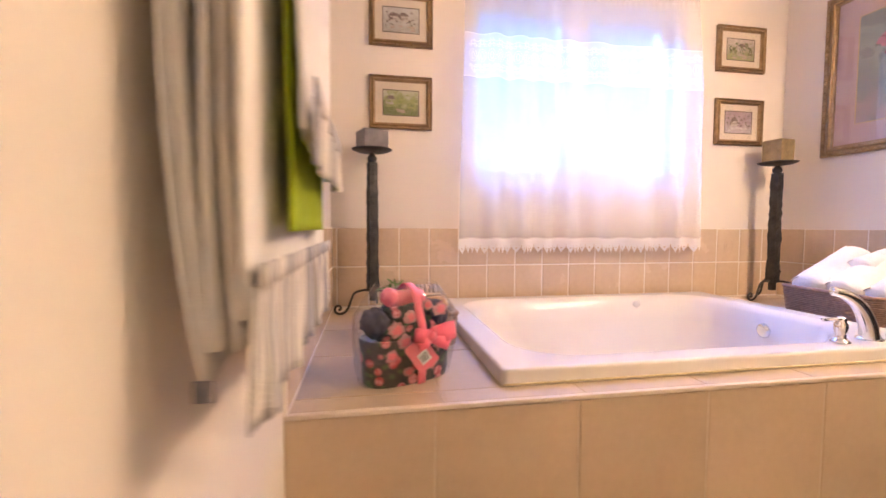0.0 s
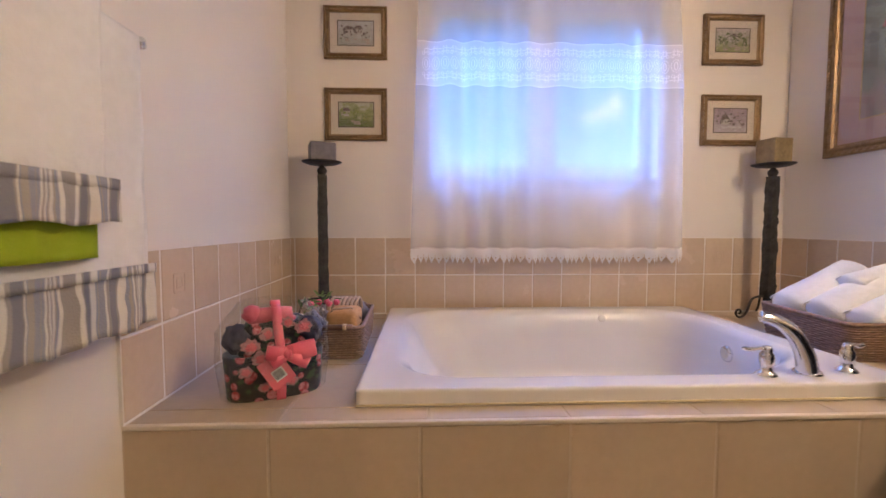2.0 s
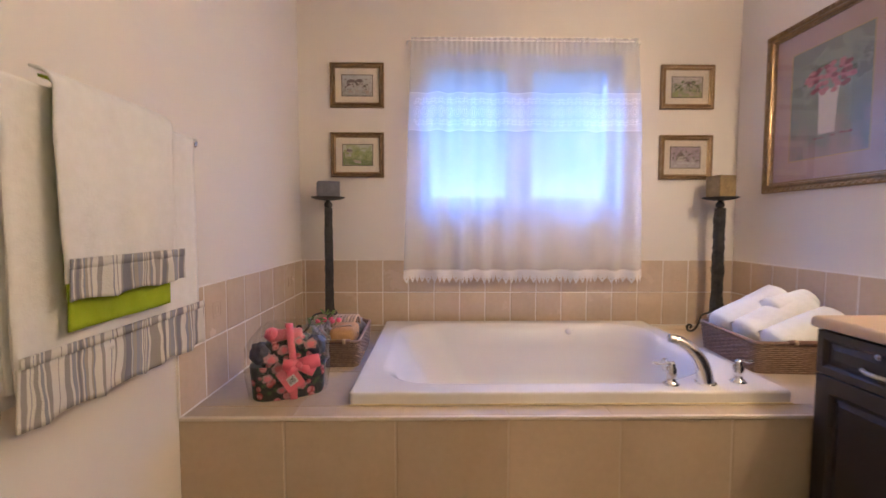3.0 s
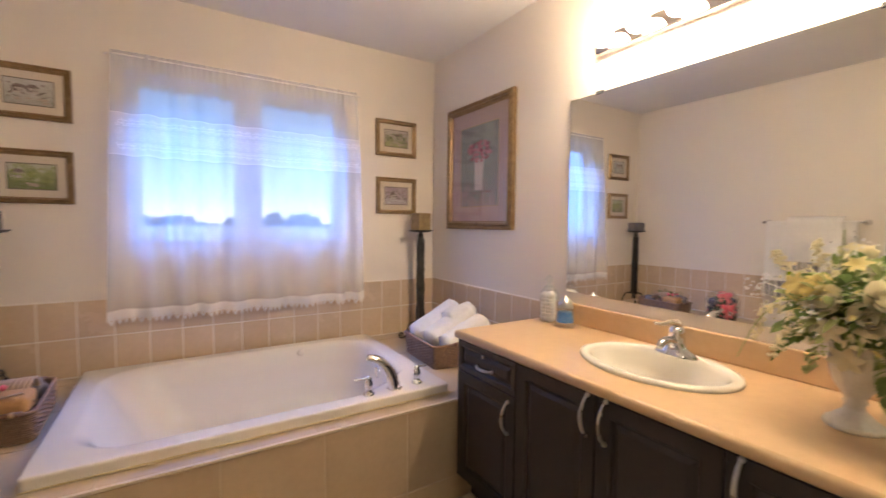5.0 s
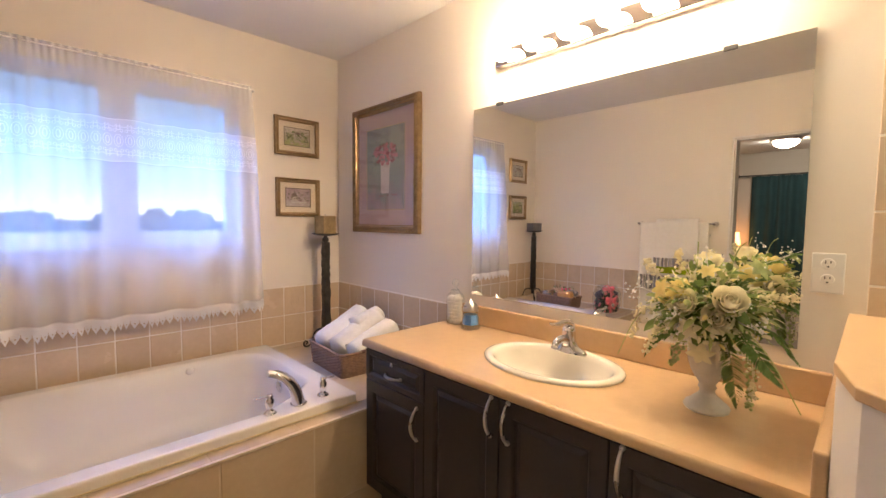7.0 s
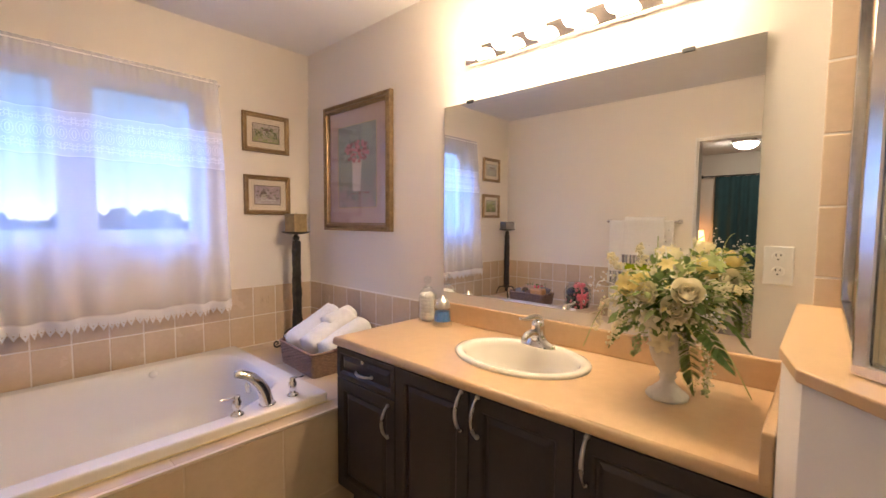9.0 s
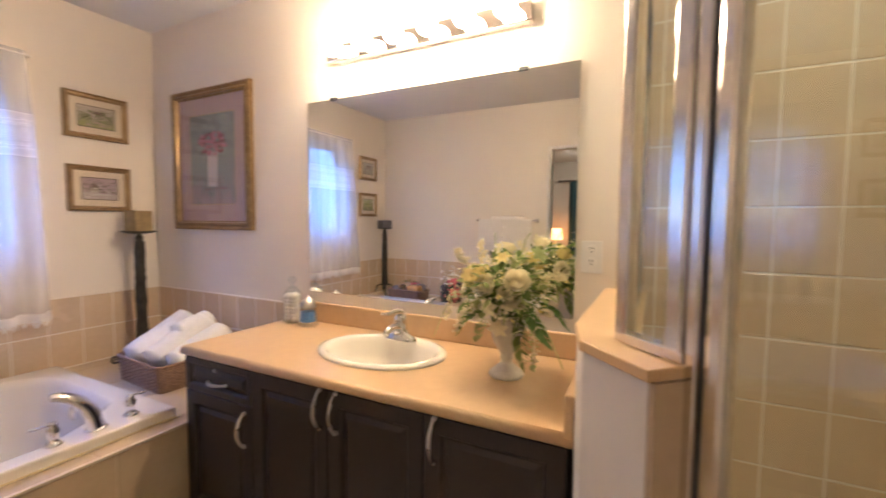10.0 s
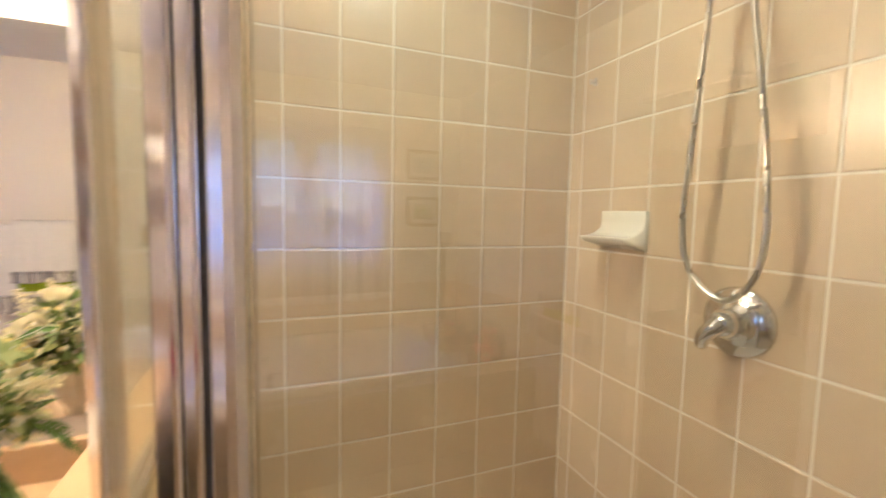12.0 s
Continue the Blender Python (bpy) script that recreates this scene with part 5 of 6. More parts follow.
def gift():
    z = DECK
    base = Vector((0.237, 1.955, z))
    rot = Matrix.Translation(base) @ Matrix.Rotation(radians(24), 4, "Z")
    t = thing("gift_basket", base, "rose printed gift box wrapped in cellophane with pink bow", "gift basket")

    def add(nm, bm, mt, lab="", smooth=False):
        bmesh.ops.transform(bm, verts=bm.verts, matrix=rot)
        return part(nm, bm, mt, t, lab, smooth)

    bm = bmesh.new()
    rings = []
    for h, rx, ry in ((0.0, 0.118, 0.056), (0.006, 0.122, 0.058), (0.07, 0.126, 0.062), (0.118, 0.130, 0.065), (0.122, 0.127, 0.062), (0.10, 0.120, 0.056)):
        rings.append([bm.verts.new((rx * math.copysign(abs(math.cos(a)) ** 0.75, math.cos(a)), ry * math.copysign(abs(math.sin(a)) ** 0.75, math.sin(a)), h)) for a in [k * math.tau / 40 for k in range(40)]])
    for a, b in zip(rings, rings[1:]):
        for k in range(40):
            bm.faces.new((a[k], a[(k + 1) % 40], b[(k + 1) % 40], b[k]))
    bm.faces.new(rings[0])
    bm.faces.new(rings[-1])
    add("box", bm, FLORAL, "black box printed with pink roses", True)
    add("contents", lump((0.0, 0.005, 0.155), 0.098, 0.045, 0.065, 2, 0.25, 4), FLORAL, "rose printed cloth bundle", True)
    for sx, hz in ((-0.092, 0.160), (0.094, 0.165)):
        add("slipper", lump((sx, 0.0, hz), 0.036, 0.04, 0.038, sx * 30, 0.2, 4), NAVY, "dark plush slipper", True)
    add("pink_roll", lathe([(0.0, -0.055), (0.021, -0.052), (0.024, -0.03), (0.024, 0.03), (0.021, 0.052), (0.0, 0.055)], (-0.005, -0.005, 0.216), 20, "X"), PINK_CARD, "rolled pink cloth", True)
    add("bud", lump((-0.055, -0.01, 0.225), 0.024, 0.024, 0.024, 3, 0.2, 3), PINK, "pink rose bud", True)
    ribbon = smooth_path([(0.01, -0.066, 0.0), (0.012, -0.070, 0.06), (0.012, -0.076, 0.12), (0.006, -0.066, 0.18), (0.004, -0.045, 0.235), (0.004, 0.0, 0.258), (0.004, 0.04, 0.235)], 5)

    def strip(pts, w, tilt=(1, 0, 0)):
        bm2 = bmesh.new()
        s = Vector(tilt).normalized() * w / 2
        prev = None
        for p in pts:
            row = [bm2.verts.new(p - s), bm2.verts.new(p + s)]
            if prev:
                bm2.faces.new((prev[0], prev[1], row[1], row[0]))
            prev = row
        bmesh.ops.recalc_face_normals(bm2, faces=bm2.faces)
        bmesh.ops.solidify(bm2, geom=bm2.faces[:], thickness=0.0012)
        return bm2

    add("ribbon", strip(ribbon, 0.024), PINK, "pink satin ribbon", True)
    k0 = Vector((0.025, -0.088, 0.128))
    for k, (a, ln, w) in enumerate(((10, 0.070, 0.044), (168, 0.052, 0.034), (-30, 0.058, 0.030), (206, 0.046, 0.026))):
        u = Vector((math.cos(radians(a)), -0.12, math.sin(radians(a)))).normalized()
        v = Vector((0, -1, 0))
        pts = smooth_path([k0, k0 + u * ln * 0.5 + v * 0.012, k0 + u * ln + v * 0.004, k0 + u * ln * 0.95 - v * 0.006, k0 + u * ln * 0.45 - v * 0.006, k0], 4)
        add("bow_loop", strip(pts, w, u.cross(v)), PINK, smooth=True)
    add("knot", lump(tuple(k0), 0.014, 0.012, 0.014, 1, 0.2, 2), PINK, smooth=True)
    tag = boxes(((-0.032, -0.0015, -0.04), (0.032, 0.0, 0.04)))
    mt = Matrix.Translation((-0.002, -0.088, 0.085)) @ Matrix.Rotation(radians(-32), 4, "Y") @ Matrix.Rotation(radians(-8), 4, "X")
    bmesh.ops.transform(tag, verts=tag.verts, matrix=mt)
    tg = add("tag", tag, PINK_CARD, "pink gift tag")
    bm = box((-0.014, -0.0024, -0.024), (0.016, -0.0015, 0.006))
    bmesh.ops.transform(bm, verts=bm.verts, matrix=rot @ mt)
    part("label", bm, PLATE_WHITE, tg, "white barcode label")
    bars = bmesh.new()
    for k in range(9):
        box((-0.011 + k * 0.0027, -0.0030, -0.020), (-0.0098 + k * 0.0027, -0.0024, 0.002), bm=bars)
    bmesh.ops.transform(bars, verts=bars.verts, matrix=rot @ mt)
    part("barcode", bars, DARK_GAP, tg, "barcode stripes")
    for k, (kx, ky, kz, kr) in enumerate(((-0.062, -0.060, 0.150, 0.022), (0.070, -0.058, 0.190, 0.021), (-0.040, -0.066, 0.118, 0.020), (0.062, -0.066, 0.098, 0.018), (-0.075, -0.060, 0.085, 0.017), (0.030, -0.058, 0.205, 0.016), (-0.020, -0.056, 0.178, 0.019), (0.035, -0.068, 0.050, 0.017), (-0.030, -0.066, 0.040, 0.015))):
        ro = add("cut_out_rose", lump((kx, ky - 0.004, kz), kr * 0.9, 0.0025, kr * 0.8, k, 0.7, 3), ROSE_PALE, "pale edged paper rose")
        inner = lump((kx + 0.001, ky - 0.0065, kz), kr * 0.55, 0.002, kr * 0.5, k + 20, 0.7, 3)
        bmesh.ops.transform(inner, verts=inner.verts, matrix=rot)
        part("rose_heart", inner, PINK_CARD, ro)
    wrap = bmesh.new()
    n, m = 36, 10
    rings = []
    for j in range(m + 1):
        f = j / m
        rx, ry = 0.136 + 0.012 * math.sin(f * 3.1) - 0.05 * max(0, f - 0.7) / 0.3, 0.072 + 0.03 * math.sin(f * 3.1)
        rings.append([wrap.verts.new(((rx + 0.006 * noise.noise(Vector((k * 0.8, j * 0.9, 1)))) * math.cos(k * math.tau / n), (ry + 0.008 * noise.noise(Vector((k * 0.7, j, 5)))) * math.sin(k * math.tau / n), 0.004 + 0.255 * f)) for k in range(n)])
    for a, b in zip(rings, rings[1:]):
        for k in range(n):
            wrap.faces.new((a[k], a[(k + 1) % n], b[(k + 1) % n], b[k]))
    g = add("cellophane", wrap, CLEAR, "crinkled clear cellophane")
    g.visible_shadow = False


gift()


# ---- towels on the rail ----


def towel_rail():
    t = thing("towel_rail", (WEST, 1.48, 1.34), "chrome towel rail on the wall", "towel rail")
    z, x = 1.345, WEST + 0.075
    part("bar", tube([(x, 1.13, z), (x, 1.752, z)], 0.008, 12), CHROME, t, smooth=True)
    for y in (1.13, 1.752):
        part("bracket", lathe([(0.022, 0), (0.022, 0.006), (0.012, 0.014), (0.010, 0.06), (0.013, 0.066), (0.013, 0.085), (0.0, 0.088)], (WEST + 0.0005, y, z), 16, "X"), CHROME, t, smooth=True)

    def hang(name, label, y0, y1, zb, out, ztop, mat, wav, back=True, category="towel"):
        h = thing(name, (x, (y0 + y1) / 2, z), label, category, group="towels on the rail")
        seed = y0 * 7 + out * 90

        def f(u, v):
            y = y0 + (y1 - y0) * u
            s = v
            if s < 0.12:
                a = math.pi * (1 - s / 0.12) * 0.5
                px, pz = x + out * math.cos(a), z + out * math.sin(a)
            else:
                g = (s - 0.12) / 0.88
                px, pz = x + out + wav * g * (math.sin(y * 31 + seed) * 0.5 + math.sin(y * 67 + seed) * 0.3 + 0.6 * noise.noise(Vector((y * 8, g * 3, seed)))), z - g * (z - zb)
            yy = y + 0.006 * noise.noise(Vector((u * 3, v * 5, seed)))
            return (px, yy, pz)
        part("front", sheet(f, 50, 40, 0.005), mat, h, smooth=True)

        def fb(u, v):
            y = y0 + 0.008 + (y1 - y0 - 0.016) * u
            a = math.pi * 0.5 * (1 + min(1, v / 0.12))
            if v < 0.12:
                return (x + out * math.cos(a), y, z + out * math.sin(a))
            g = (v - 0.12) / 0.88
            return (x - out - 0.036 * math.sin(math.pi * min(1.0, 0.04 + 0.92 * g)) ** 0.6 + 0.004 * math.sin(y * 31 + seed), y, z - g * (z - zb) * 1.10)
        if back:
            part("back", sheet(fb, 24, 16, 0.004), mat, h, smooth=True)
            for k in (0.3, 0.62, 0.9):
                part("inner_fold", sheet(lambda u, v: ((lambda p: (x + out - (x + out - p[0]) * k + 0.003 * math.sin(p[2] * 9 + k * 7), p[1] + 0.006 + 0.004 * math.sin(p[2] * 7 + k * 20), p[2]))(fb(u, 0.14 + 0.82 * v))), 20, 16, 0.006), mat, h, "folded inner layer of towel", smooth=True)
        return h

    def ruffle(h, y0, y1, za, zb, px, amp):
        def f(u, v):
            y = y0 + (y1 - y0) * u
            k = 0.35 + 0.65 * v
            return (px + 0.006 + amp * k * (math.sin(y * 95) * 0.6 + math.sin(y * 57 + 1) * 0.5), y + 0.004 * math.cos(y * 95) * v, za + (zb - za) * v + 0.004 * math.sin(y * 41) * v)
        part("ruffle", sheet(f, 130, 8, 0.003), STRIPES, h, "gathered striped ruffle", smooth=True)

        def g(u, v):
            y = y0 + (y1 - y0) * u
            return (px + 0.010, y, za + 0.018 - 0.02 * v)
        part("ruffle_heading", sheet(g, 40, 2, 0.003), STRIPES, h, "flat striped heading", smooth=True)

    a = hang("bath_towel", "white bath towel with striped ruffle on the rail", 1.165, 1.736, 0.82, 0.014, z, WHITE_TOWEL, 0.009)
    part("care_label", box((0.008, 1.158, 0.760), (0.022, 1.160, 0.777), 0.0005), WAX_GREY, a, "small grey care label")
    ruffle(a, 1.165, 1.742, 0.846, 0.732, x + 0.018, 0.007)
    hang("wash_cloth", "lime green wash cloth folded over the bath towel", 1.255, 1.572, 0.888, 0.034, z, GREEN_CLOTH, 0.004, False, "wash cloth")
    b = hang("hand_towel", "white hand towel with striped ruffle over the green cloth", 1.235, 1.584, 0.985, 0.046, z, WHITE_TOWEL, 0.006, False)
    ruffle(b, 1.235, 1.592, 1.014, 0.950, x + 0.052, 0.006)


towel_rail()


# ---- on the vanity ----


def basin_faucet():
    p = Vector((2.452, 1.0, CTR_Z + 0.015))
    t = thing("basin_faucet", p, "polished chrome single lever basin faucet", "faucet")
    bm = bmesh.new()
    rings = []
    for h, rx, ry in ((0.0, 0.030, 0.080), (0.008, 0.029, 0.078), (0.018, 0.026, 0.066), (0.030, 0.025, 0.042), (0.05, 0.024, 0.029), (0.085, 0.025, 0.027), (0.098, 0.024, 0.025), (0.106, 0.015, 0.016)):
        rings.append([bm.verts.new((p.x + rx * math.cos(k * math.tau / 28), p.y + ry * math.sin(k * math.tau / 28), p.z + h)) for k in range(28)])
    for a, b in zip(rings, rings[1:]):
        for k in range(28):
            bm.faces.new((a[k], a[(k + 1) % 28], b[(k + 1) % 28], b[k]))
    bm.faces.new(rings[-1])
    part("body", bm, CHROME, t, smooth=True)
    pts = smooth_path([p + Vector((-0.005, 0, 0.045)), p + Vector((-0.05, 0, 0.062)), p + Vector((-0.09, 0, 0.058)), p + Vector((-0.108, 0, 0.042))], 5)
    part("spout", tube(pts, [0.017 - 0.004 * k / (len(pts) - 1) for k in range(len(pts))], 12), CHROME, t, smooth=True)
    pts = smooth_path([p + Vector((0.022, 0, 0.098)), p + Vector((0.008, 0, 0.116)), p + Vector((-0.03, 0.004, 0.124)), p + Vector((-0.075, 0.010, 0.122)), p + Vector((-0.118, 0.014, 0.130))], 5)
    part("lever", tube(pts, [0.021 - 0.015 * min(1, 1.15 * k / (len(pts) - 1)) for k in range(len(pts))], 12, flat=0.7), CHROME, t, smooth=True)


basin_faucet()


def counter_bottles():
    p = (2.500, 1.680, CTR_Z)
    t = thing("cotton_jar", p, "glass apothecary bottle filled with white cotton balls", "jar")
    g = part("glass", lathe([(0.0435, 0.0000), (0.0474, 0.0042), (0.0474, 0.0636), (0.0448, 0.0795), (0.0474, 0.0954), (0.0461, 0.1431), (0.0358, 0.1611), (0.0218, 0.1696), (0.0230, 0.1781)], p, 24), CLEAR, t, smooth=True)
    g.visible_shadow = False
    bm = bmesh.new()
    for k in range(21):
        a, ly = k * 2.1, k // 3
        merge(bm, lump((p[0] + 0.0195 * math.cos(a), p[1] + 0.0195 * math.sin(a), p[2] + 0.020 + 0.0185 * ly), 0.0245, 0.0245, 0.0215, k, 0.25, 2))
    part("cotton", bm, COTTON, t, "packed white cotton balls", smooth=True)
    part("stopper", lathe([(0.0179, 0.1749), (0.0205, 0.1802), (0.0102, 0.1866), (0.0090, 0.1950), (0.0166, 0.2035), (0.0211, 0.2162), (0.0179, 0.2290), (0.0090, 0.2364), (0.0000, 0.2385)], p, 16), CLEAR, t, "clear glass stopper", smooth=True)
    p = (2.475, 1.550, CTR_Z)
    t = thing("salt_shaker", p, "clear shaker of blue bath salts with silver domed lid", "shaker")
    g = part("glass", lathe([(0.0448, 0.0000), (0.0484, 0.0042), (0.0472, 0.0208), (0.0401, 0.0624), (0.0354, 0.0936)], p, 8), CLEAR, t)
    g.visible_shadow = False
    part("salt", lathe([(0.0000, 0.0229), (0.0401, 0.0250), (0.0395, 0.0312), (0.0342, 0.0749), (0.0000, 0.0790)], p, 8), BLUE_SALT, t, "bright blue bath salts")
    part("lid", lathe([(0.0378, 0.0915), (0.0389, 0.0988), (0.0366, 0.1082), (0.0330, 0.1206), (0.0212, 0.1362), (0.0071, 0.1435), (0.0059, 0.1518), (0.0000, 0.1539)], p, 20), NICKEL, t, "domed silver lid", smooth=True)


counter_bottles()


def outlet():
    t = thing("wall_outlet", (EAST, 0.25, 1.21), "white double wall outlet with cover plate", "outlet")
    part("plate", box((EAST - 0.006, 0.212, 1.143), (EAST - 0.0005, 0.286, 1.262), 0.003), PLATE_WHITE, t)
    for z in (1.184, 1.230):
        s = part("socket", lathe([(0.0, 0.003), (0.015, 0.003), (0.017, 0.0)], (EAST - 0.005, 0.249, z), 16, "-X"), PLATE_WHITE, t)
        # slots are raised boxes, black as the shade inside the openings
        slots = boxes(((EAST - 0.0088, 0.2535, z + 0.001), (EAST - 0.0079, 0.256, z + 0.010)), ((EAST - 0.0088, 0.242, z + 0.002), (EAST - 0.0079, 0.2445, z + 0.009)), ((EAST - 0.0088, 0.2465, z - 0.010), (EAST - 0.0079, 0.2515, z - 0.006)))
        part("slot", slots, DARK_GAP, s, "dark slots")


outlet()


def flowers():
    base = Vector((2.30, 0.475, CTR_Z))
    t = thing("flower_arrangement", base, "white urn of cream roses, lilies and fern fronds", "flower arrangement")
    prof = [(0.066, 0.0), (0.069, 0.006), (0.066, 0.014), (0.052, 0.022), (0.044, 0.030), (0.026, 0.044), (0.022, 0.056), (0.029, 0.064), (0.024, 0.072), (0.034, 0.088), (0.050, 0.11), (0.060, 0.14), (0.064, 0.17), (0.062, 0.19), (0.068, 0.205), (0.074, 0.212), (0.068, 0.212), (0.055, 0.195), (0.0, 0.19)]
    bm = lathe([(r * 0.84, z) for r, z in prof], base, 40)
    for v in bm.verts:
        r = Vector((v.co.x - base.x, v.co.y - base.y))
        h = v.co.z - base.z
        if 0.08 < h < 0.2 or h < 0.02:
            s = 1 + 0.03 * math.sin(math.atan2(r.y, r.x) * 14)
            v.co.x, v.co.y = base.x + r.x * s, base.y + r.y * s
    part("urn", bm, URN, t, "white fluted plaster urn", smooth=True)
    rnd = random.Random(11)
    heart = base + Vector((0, 0, 0.285))
    part("core", lump(tuple(heart - Vector((0, 0, 0.02))), 0.085, 0.085, 0.075, 6, 0.4, 3), LEAF, t, "dark packed foliage")

    def rose(c, d, r, mat, layers=5):
        """Nested cupped petals, tight in the middle and curling out at the rim."""
        d = Vector(d).normalized()
        s = d.orthogonal().normalized()
        u = d.cross(s)
        bm = bmesh.new()
        for ly in range(layers):
            f = ly / (layers - 1)
            n = 3 if ly < 3 else 5
            big = r * (0.26 + 0.74 * f)
            top = radians(148 - 50 * f)
            for k in range(n):
                a0 = (k + 0.37 * ly) * math.tau / n + rnd.uniform(-0.15, 0.15)
                half = math.tau / n * 0.72
                tall = top * rnd.uniform(0.93, 1.05)
                g = []
                for i in range(7):
                    row = []
                    for j in range(7):
                        p, q = i / 6, (j / 6 - 0.5) * 2
                        th = radians(15) + (tall - radians(15)) * p * (1 - 0.14 * q * q * p)
                        a = a0 + half * q * (0.55 + 0.45 * math.sin(math.pi * min(1, 0.2 + 0.65 * p)))
                        o = s * math.cos(a) + u * math.sin(a)
                        rr = big * (1 + 0.05 * q + 0.20 * f * max(0, p - 0.72) / 0.28 * (1 - 0.5 * q * q))
                        row.append(bm.verts.new(c + o * rr * math.sin(th) - d * (rr * 0.95 * math.cos(th) - 0.16 * r * (1 - f))))
                    g.append(row)
                for i in range(6):
                    for j in range(6):
                        bm.faces.new((g[i][j], g[i][j + 1], g[i + 1][j + 1], g[i + 1][j]))
        return part("rose", bm, mat, t, "open cream rose" if mat is PETAL else "open yellow rose", smooth=True)

    def lily(c, d, r, mat):
        d = Vector(d).normalized()
        s = d.orthogonal().normalized()
        u = d.cross(s)
        bm = bmesh.new()
        for k in range(6):
            a = k * math.tau / 6 + rnd.uniform(-0.1, 0.1)
            o = s * math.cos(a) + u * math.sin(a)
            tan = d.cross(o)
            prev = None
            for i in range(6):
                f = i / 5
                w = r * 0.28 * math.sin(math.pi * (0.12 + 0.86 * f))
                pos = c + o * r * f + d * r * (0.55 * f - 0.45 * f * f)
                row = [bm.verts.new(pos + tan * w), bm.verts.new(pos - d * w * 0.3), bm.verts.new(pos - tan * w)]
                if prev:
                    bm.faces.new((prev[0], prev[1], row[1], row[0]))
                    bm.faces.new((prev[1], prev[2], row[2], row[1]))
                prev = row
        part("lily", bm, mat, t, "pale lily bloom", smooth=True)

    rose(heart + Vector((-0.135, -0.075, 0.055)), (-0.75, -0.3, 0.6), 0.038, PETAL)
    rose(heart + Vector((-0.13, -0.045, 0.005)), (-1, -0.1, 0.15), 0.036, PETAL)
    rose(heart + Vector((-0.10, 0.085, 0.055)), (-0.7, 0.3, 0.65), 0.036, PETAL_YELLOW)
    rose(heart + Vector((-0.125, 0.045, 0.035)), (-0.85, 0.2, 0.45), 0.036, PETAL)
    rose(heart + Vector((0.06, -0.09, 0.11)), (0.2, -0.5, 0.8), 0.036, PETAL_YELLOW)
    rose(heart + Vector((0.03, 0.02, 0.15)), (0.1, 0.0, 1), 0.036, PETAL)
    rose(heart + Vector((0.12, 0.05, 0.06)), (0.9, 0.2, 0.4), 0.04, PETAL)
    rose(heart + Vector((0.11, -0.09, 0.03)), (0.8, -0.5, 0.2), 0.038, PETAL)
    lily(heart + Vector((-0.12, 0.105, 0.065)), (-0.8, 0.4, 0.4), 0.034, PETAL_YELLOW)
    lily(heart + Vector((-0.14, 0.02, -0.03)), (-1, 0.1, -0.1), 0.036, PETAL)
    lily(heart + Vector((-0.09, -0.01, 0.12)), (-0.6, 0.1, 0.8), 0.032, PETAL_YELLOW)
    lily(heart + Vector((-0.04, -0.12, 0.13)), (-0.4, -0.6, 0.7), 0.038, LEAF_PALE)
    lily(heart + Vector((-0.02, 0.16, 0.02)), (-0.2, 0.9, 0.2), 0.038, PETAL)
    lily(heart + Vector((-0.115, -0.005, -0.095)), (-0.9, 0.0, -0.5), 0.042, PETAL)

    def cover(n, mat, rmin, rmax, ln, wd, name, words, low=-0.5):
        bm = bmesh.new()
        for k in range(n):
            v = Vector((rnd.gauss(0, 1), rnd.gauss(0, 1), rnd.gauss(0, 0.8)))
            v.normalize()
            if v.z < low:
                v.z = abs(v.z) * 0.5
            c = heart + Vector((v.x, v.y, v.z * 0.85)) * rnd.uniform(rmin, rmax)
            leaf(bm, c, v + Vector((rnd.gauss(0, 0.5), rnd.gauss(0, 0.5), rnd.gauss(0, 0.4))), ln * rnd.uniform(0.6, 1.2), wd * rnd.uniform(0.7, 1.2), rnd)
        o = part(name, bm, mat, t, words)
        o["kind"] = "stuff"

    cover(260, LEAF, 0.06, 0.140, 0.055, 0.026, "leaves", "dark green rose leaves")
    cover(190, LEAF_PALE, 0.09, 0.150, 0.055, 0.020, "pale_leaves", "pale green leaves")
    cover(330, PETAL, 0.105, 0.158, 0.024, 0.015, "filler_petals", "small cream filler blossoms")
    cover(150, PETAL_YELLOW, 0.10, 0.155, 0.024, 0.015, "yellow_petals", "small yellow filler blossoms")
    cover(26, LEAF, 0.12, 0.165, 0.05, 0.03, "ivy", "deep green ivy leaves")

    def frond(pts, mat, ln, name="fern_frond", words="arching green fern frond"):
        line = smooth_path(pts, 10)
        bm = tube(line, 0.0012, 4)
        n = len(line)
        for k in range(2, n):
            d = (line[k] - line[k - 1]).normalized()
            s = d.cross(Vector((0, 0, 1)))
            s = s.normalized() if s.length > 0.01 else Vector((0, 1, 0))
            w = ln * math.sin(math.pi * (0.12 + 0.86 * k / n))
            for sg in (-1, 1):
                leaf(bm, line[k], s * sg + d * 0.55, w, w * 0.32, rnd, 0.15, 3)
        part(name, bm, mat, t, words)

    h = heart
    frond([h + Vector((-0.05, -0.05, -0.03)), h + Vector((-0.13, -0.12, -0.05)), h + Vector((-0.155, -0.165, -0.09)), h + Vector((-0.165, -0.20, -0.13))], FERN, 0.040)
    frond([h + Vector((-0.05, -0.05, -0.06)), h + Vector((-0.10, -0.075, -0.10)), h + Vector((-0.12, -0.09, -0.16)), h + Vector((-0.125, -0.10, -0.22))], LEAF, 0.036)
    frond([h + Vector((-0.05, 0.06, -0.05)), h + Vector((-0.10, 0.12, -0.08)), h + Vector((-0.11, 0.15, -0.14))], FERN, 0.040)
    frond([h + Vector((0.05, -0.06, -0.03)), h + Vector((0.05, -0.15, -0.05)), h + Vector((0.05, -0.21, -0.12))], FERN, 0.038)
